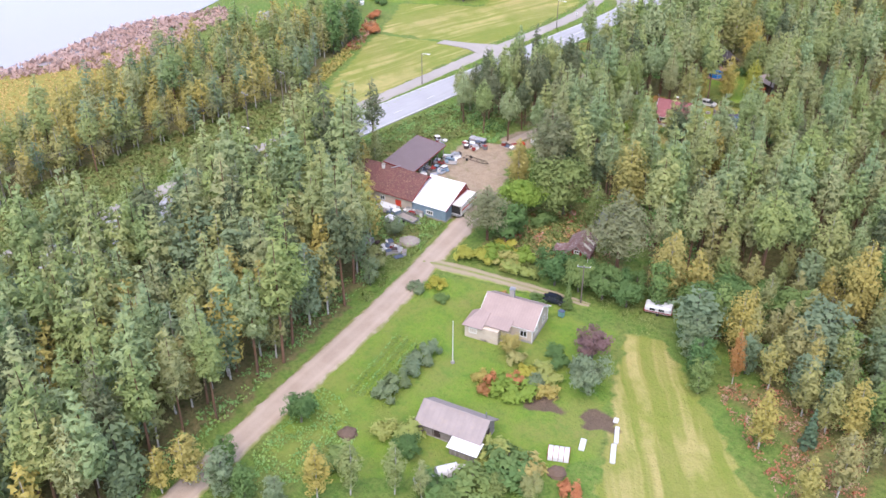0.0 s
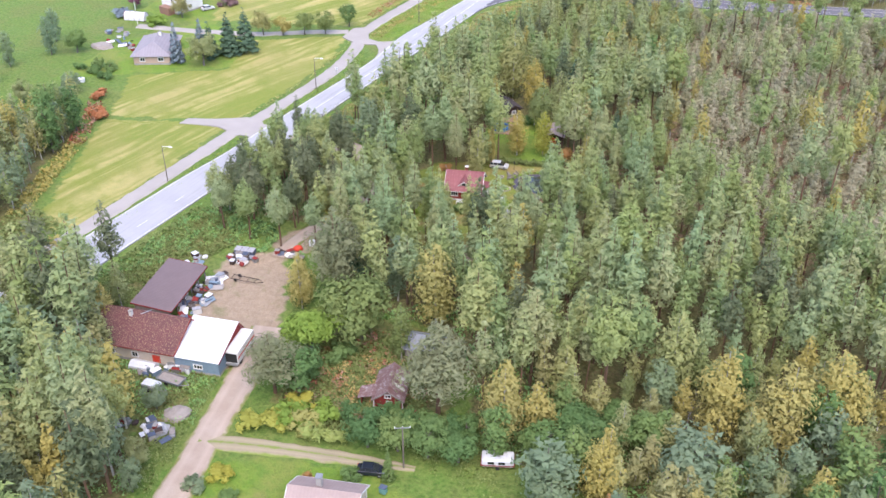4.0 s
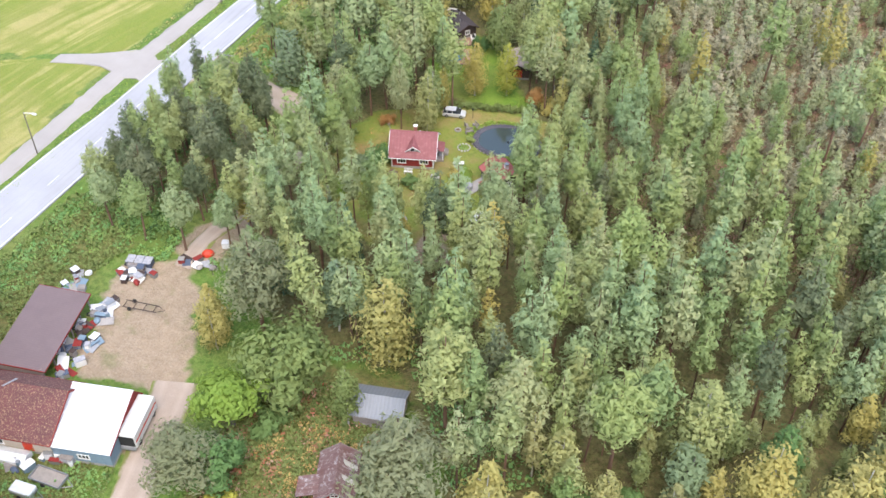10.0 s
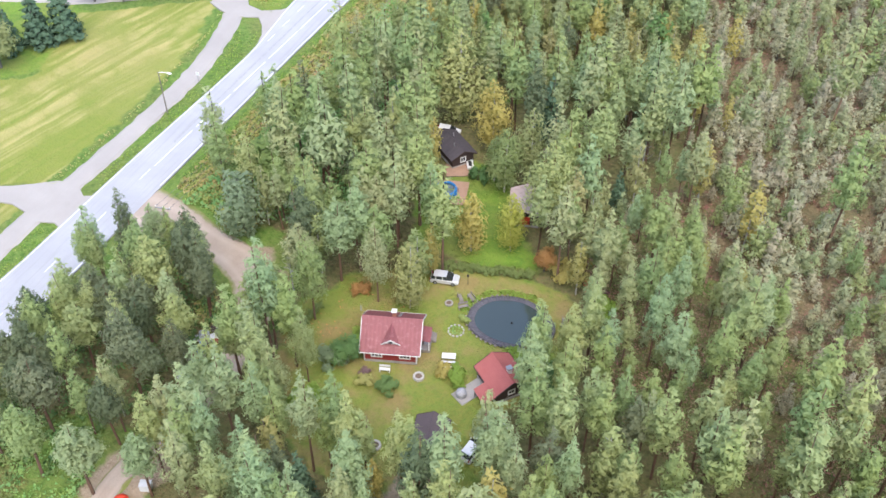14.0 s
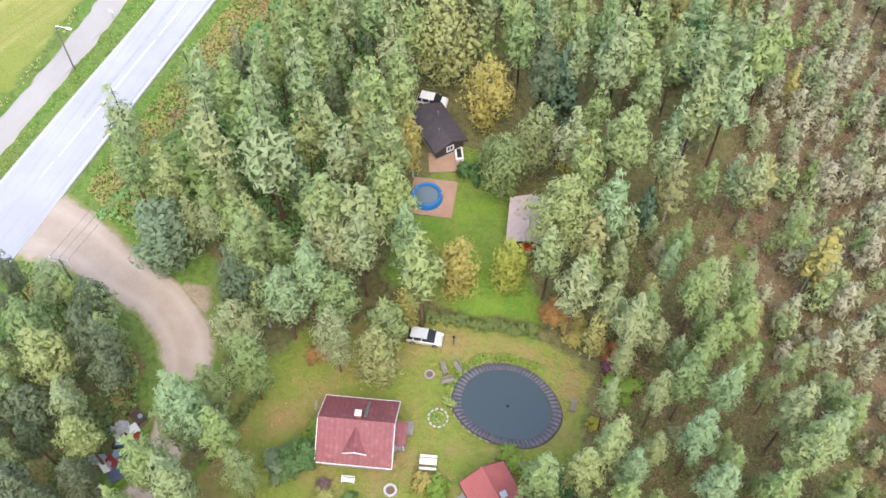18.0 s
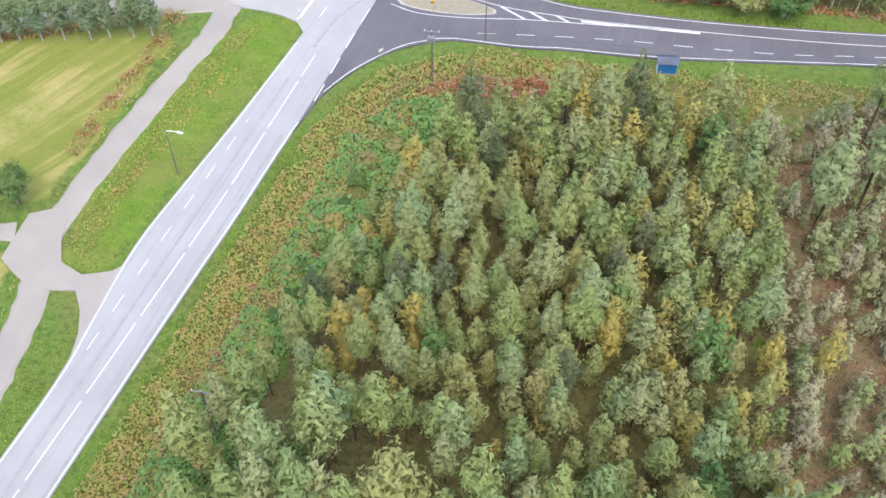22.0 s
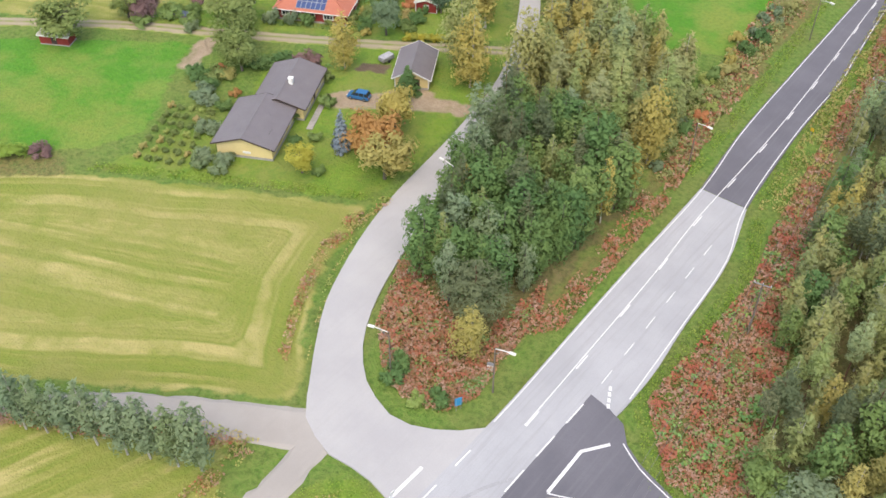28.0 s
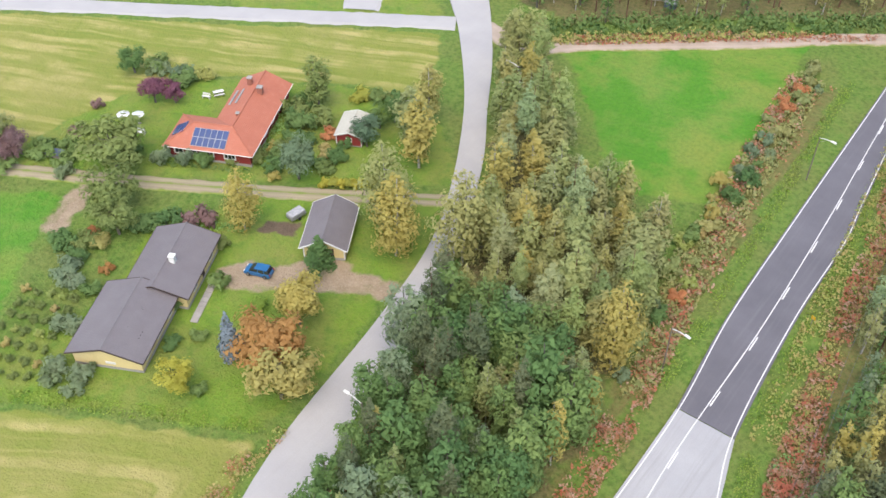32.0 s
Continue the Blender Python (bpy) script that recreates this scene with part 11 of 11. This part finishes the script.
def garden_chair(x, y, turn, label):
    t = thing("garden_chair", label, "chair", x, y, turn)
    part("seat", box(-0.3, 0.3, -0.3, 0.3, 0.36, 0.44, bevel=0.02), M_SACK, t)
    part("backrest", box(-0.3, 0.3, 0.24, 0.32, 0.44, 0.9, bevel=0.02), M_SACK, t)
    for sx in (-1, 1):
        part("armrest", box(sx * 0.3 - 0.05, sx * 0.3 + 0.05, -0.3, 0.3, 0.56, 0.62), M_SACK, t)
        for sy in (-1, 1):
            part("leg", box(sx * 0.26 - 0.03, sx * 0.26 + 0.03, sy * 0.26 - 0.03, sy * 0.26 + 0.03, -0.15, 0.36), M_WOOD, t)


garden_chair(-109.8, 213.0, 106, "grey garden chair beside the cottage wall")
garden_chair(-110.1, 211.7, 106, "grey garden chair beside the cottage wall")
bench(-108.7, 223.0, 128, "weathered plank bench beside the fire pit", M_WOOD)
bench(-107.7, 221.6, 40, "weathered plank bench beside the fire pit", M_WOOD)
FPIT = thing("fire_pit", "low stone-ringed fire pit on the lawn", "fire pit", -110.0, 221.7)
for i in range(9):
    a = math.tau * i / 9
    part("stone", box(-0.16, 0.16, -0.12, 0.12, -0.15, 0.16, bevel=0.05), M_STONE, FPIT).matrix_local = pose(0.5 * math.cos(a), 0.5 * math.sin(a), 0, 0, 0, math.degrees(a) + 90)
part("ash", tube([(0, 0, -0.12), (0, 0, 0.02)], 0.42, 10), M_SOIL, FPIT, "dark ash")
PLANK = thing("plank_walk", "pale boarded walk between pond and sauna", "boardwalk", -95.6, 215.8, 24)
for i in range(9):
    part("board", box(-1.8 + i * 0.4, -1.44 + i * 0.4, -0.35, 0.35, -0.1, 0.06), M_WOOD, PLANK)
part("roof_ladder", slab((0.7, 0.6, 5.22), (1.05, 0.6, 5.22), (1.05, 3.3, 2.98), (0.7, 3.3, 2.98), 0.05), M_STEEL, RC, "grey roof ladder")
PORCH = thing("porch_step", "grey timber steps at the cottage door", "steps", -109.6, 214.6, 16.5)
for i in range(3):
    part("step", box(-0.3 + i * 0.3, 0.0 + i * 0.3, -0.8, 0.8, -0.2, 0.45 - i * 0.15), M_WOOD, PORCH)
SBED = thing("flower_bed", "round stone-edged flower bed on the lawn", "flower bed", -107.0, 217.1)
for i in range(12):
    a = math.tau * i / 12
    part("stone", box(-0.18, 0.18, -0.1, 0.1, -0.15, 0.12, bevel=0.04), M_KERB, SBED).matrix_local = pose(1.1 * math.cos(a), 1.1 * math.sin(a), 0, 0, 0, math.degrees(a) + 90)
herbs("flower_bed_plants", "green plants in the stone-edged bed", [(-108.0, 216.2), (-106.1, 216.3), (-106.1, 217.9), (-107.9, 217.8)], "nettle", 30, 0.4, 0.14, 200, -1.5)
herbs("pond_vine", "bright green creepers along the pond's rim", [(-107.9, 221.0), (-107.5, 223.5), (-105.4, 226.4), (-102.1, 227.8), (-98.6, 227.9), (-98.0, 226.9), (-100.9, 226.9), (-104.6, 225.7), (-106.6, 223.1), (-106.8, 220.8)], "lime", 70, 0.55, 0.17, 201, -0.9, False)
herbs("pond_vine", "bright green plants between pond and sauna", [(-100.3, 217.0), (-97.0, 217.2), (-97.2, 216.0), (-100.1, 216.0)], "lime", 26, 0.4, 0.16, 202, -0.6, False)
herbs("drive_weeds", "green and yellow weeds beside the drive", [(-162.2, 216.6), (-152.9, 216.1), (-146.5, 213.3), (-142.1, 209.9), (-139.3, 204.9), (-141.8, 203.8), (-145.1, 208.7), (-151.0, 211.1), (-162.3, 212.0)], "meadow", 24, 0.8, 0.22, 203, -0.7)
herbs("drive_weeds", "green herbs beside the drive", [(-162.2, 216.6), (-152.9, 216.1), (-146.5, 213.3), (-142.1, 209.9), (-139.3, 204.9), (-141.8, 203.8), (-145.1, 208.7), (-151.0, 211.1), (-162.3, 212.0)], "nettle", 14, 0.9, 0.22, 204, 0.0)
herbs("drive_weeds", "green and yellow weeds along the drive's bend", [(-162.0, 228.5), (-155.6, 226.4), (-148.7, 224.3), (-144.8, 222.9), (-144.7, 227.9), (-150.5, 233.7), (-158.3, 237.4)], "meadow", 24, 0.9, 0.24, 205, -0.7)
herbs("leaf_litter", "rust-brown needle litter on the lawn's edge", [(-129.2, 206.3), (-127.0, 214.5), (-120.8, 219.8), (-114.7, 221.1), (-116.8, 215.9), (-121.1, 208.6), (-125.3, 203.4)], "rust", 3, 0.05, 0.14, 206, 0.1)
for i in range(8):
    plant("bush", "hazel", -127.8 + 0.12 * i, 207.4 + 0.9 * i, 0.75, 0.8, "in the low hedge", "low hedge")
for i in range(6):
    plant("bush", "yellow", -239.2 + 1.15 * i, 423.4 + 0.8 * i, 0.95, 0.95, "in the clipped yellow hedge", "clipped yellow hedge")
TARPH = thing("tarpaulin_heap", "crumpled white tarpaulin over scrap beside the farm road", "tarpaulin", -124.4, 122.2, 15)
bm = bmesh.new()
grid = [[bm.verts.new((-2.0 + 0.25 * i, -0.9 + 0.25 * j, 0.35 + 0.35 * noise.noise(Vector((i * 0.6, j * 0.7, 3.1))) - 0.12 * (abs(i - 8) > 6))) for j in range(8)] for i in range(17)]
for i in range(16):
    for j in range(7):
        bm.faces.new((grid[i][j], grid[i + 1][j], grid[i + 1][j + 1], grid[i][j + 1]))
bmesh.ops.solidify(bm, geom=bm.faces[:], thickness=0.03)
part("sheet", bm, M_TARP, TARPH)
part("scrap", box(-1.7, 1.7, -0.6, 0.6, -0.2, 0.2, bevel=0.1), M_WOOD, TARPH)
ROW = thing("rowing_boat", "old grey rowing boat lying among the trees", "boat", -138.7, 125.9, 60)
bm = bmesh.new()
ribs = []
for i in range(9):
    k = i / 8
    w = 0.75 * math.sin(math.pi * min(0.98, 0.1 + 0.9 * k)) ** 0.6
    ribs.append([bm.verts.new((-2.2 + 4.4 * k, y * w, z)) for y, z in ((-1, 0.55), (-0.8, 0.2), (0, 0.0), (0.8, 0.2), (1, 0.55))])
for p, q in zip(ribs, ribs[1:]):
    for j in range(4):
        bm.faces.new((p[j], q[j], q[j + 1], p[j + 1]))
bmesh.ops.solidify(bm, geom=bm.faces[:], thickness=0.04)
part("hull", bm, M_SACK, ROW)
for x in (-0.9, 0.5):
    part("thwart", box(x - 0.12, x + 0.12, -0.62, 0.62, 0.36, 0.4), M_WOOD, ROW)
herbs("fireweed", "red weeds along the foot of the leafy wood", [(-176.7, 372.1), (-172.2, 378.1), (-172.9, 387.7), (-174.0, 410.8), (-179.4, 441.8), (-181.2, 442.1), (-176.3, 412.4), (-175.0, 388.9), (-176.2, 380.4)], "fireweed", 24, 1.1, 0.24, 220, -0.5)
herbs("fireweed", "dark red weeds inside the loop road's bend", [(-193.2, 362.0), (-198.0, 374.7), (-200.3, 385.1), (-193.9, 378.1), (-188.3, 372.1), (-181.6, 367.2), (-178.9, 356.4), (-184.4, 355.1)], "fireweed", 22, 1.1, 0.24, 221, -0.5)
herbs("meadow_weeds", "olive and brown weeds along the field ditch", [(-198.1, 349.4), (-204.2, 359.0), (-208.2, 368.7), (-209.2, 378.0), (-208.9, 384.6), (-211.4, 384.2), (-212.3, 377.0), (-210.6, 368.3), (-206.7, 359.7), (-200.3, 350.0)], "meadow", 18, 0.7, 0.2, 222, -0.4)
herbs("fireweed", "red weeds along the field ditch", [(-198.1, 349.4), (-204.2, 359.0), (-208.2, 368.7), (-209.2, 378.0), (-208.9, 384.6), (-211.4, 384.2), (-212.3, 377.0), (-210.6, 368.3), (-206.7, 359.7), (-200.3, 350.0)], "fireweed", 16, 0.8, 0.2, 223, 0.2)
herbs("rough_grass", "yellow-brown rough grass round the ruined cabin", [(-108.5, 146), (-106, 152), (-101, 153.5), (-95, 152), (-93.5, 147.5), (-97, 141), (-103, 140)], "sedge", 18, 0.7, 0.2, 224, -0.3)
junk(-123.9, 121.5, (3.2, 2.2), 12, 231, "beside the farm road")
junk(-136.6, 123.5, (2.6, 3.2), 10, 232, "beside the farm road")
junk(-142.0, 153.3, (2.0, 3.6), 16, 233, "beside the machine shed")
junk(-135.8, 132.1, (3.5, 1.4), 8, 234, "below the workshop")
herbs("meadow_weeds", "rust-brown grass along the middle of the verge", [(-178.4, 328.6), (-179.7, 320.9), (-180.7, 308.6), (-182.2, 297.6), (-180.2, 297.6), (-178.7, 308.6), (-177.7, 320.9), (-176.4, 328.6)], "sedge", 14, 0.3, 0.16, 241, 0.1)
herbs("fireweed", "red-brown weeds along the field's ditch", [(-193.4, 336.5), (-193.3, 325.9), (-193.3, 315.1), (-192.9, 302.8), (-190.3, 302.8), (-190.7, 315.1), (-190.7, 325.9), (-190.8, 336.5)], "fireweed", 16, 0.9, 0.2, 242, -0.1)
herbs("meadow_weeds", "green weeds along the field's ditch", [(-193.4, 336.5), (-193.3, 325.9), (-193.3, 315.1), (-192.9, 302.8), (-190.3, 302.8), (-190.7, 315.1), (-190.7, 325.9), (-190.8, 336.5)], "meadow", 14, 0.7, 0.2, 243, -0.3)
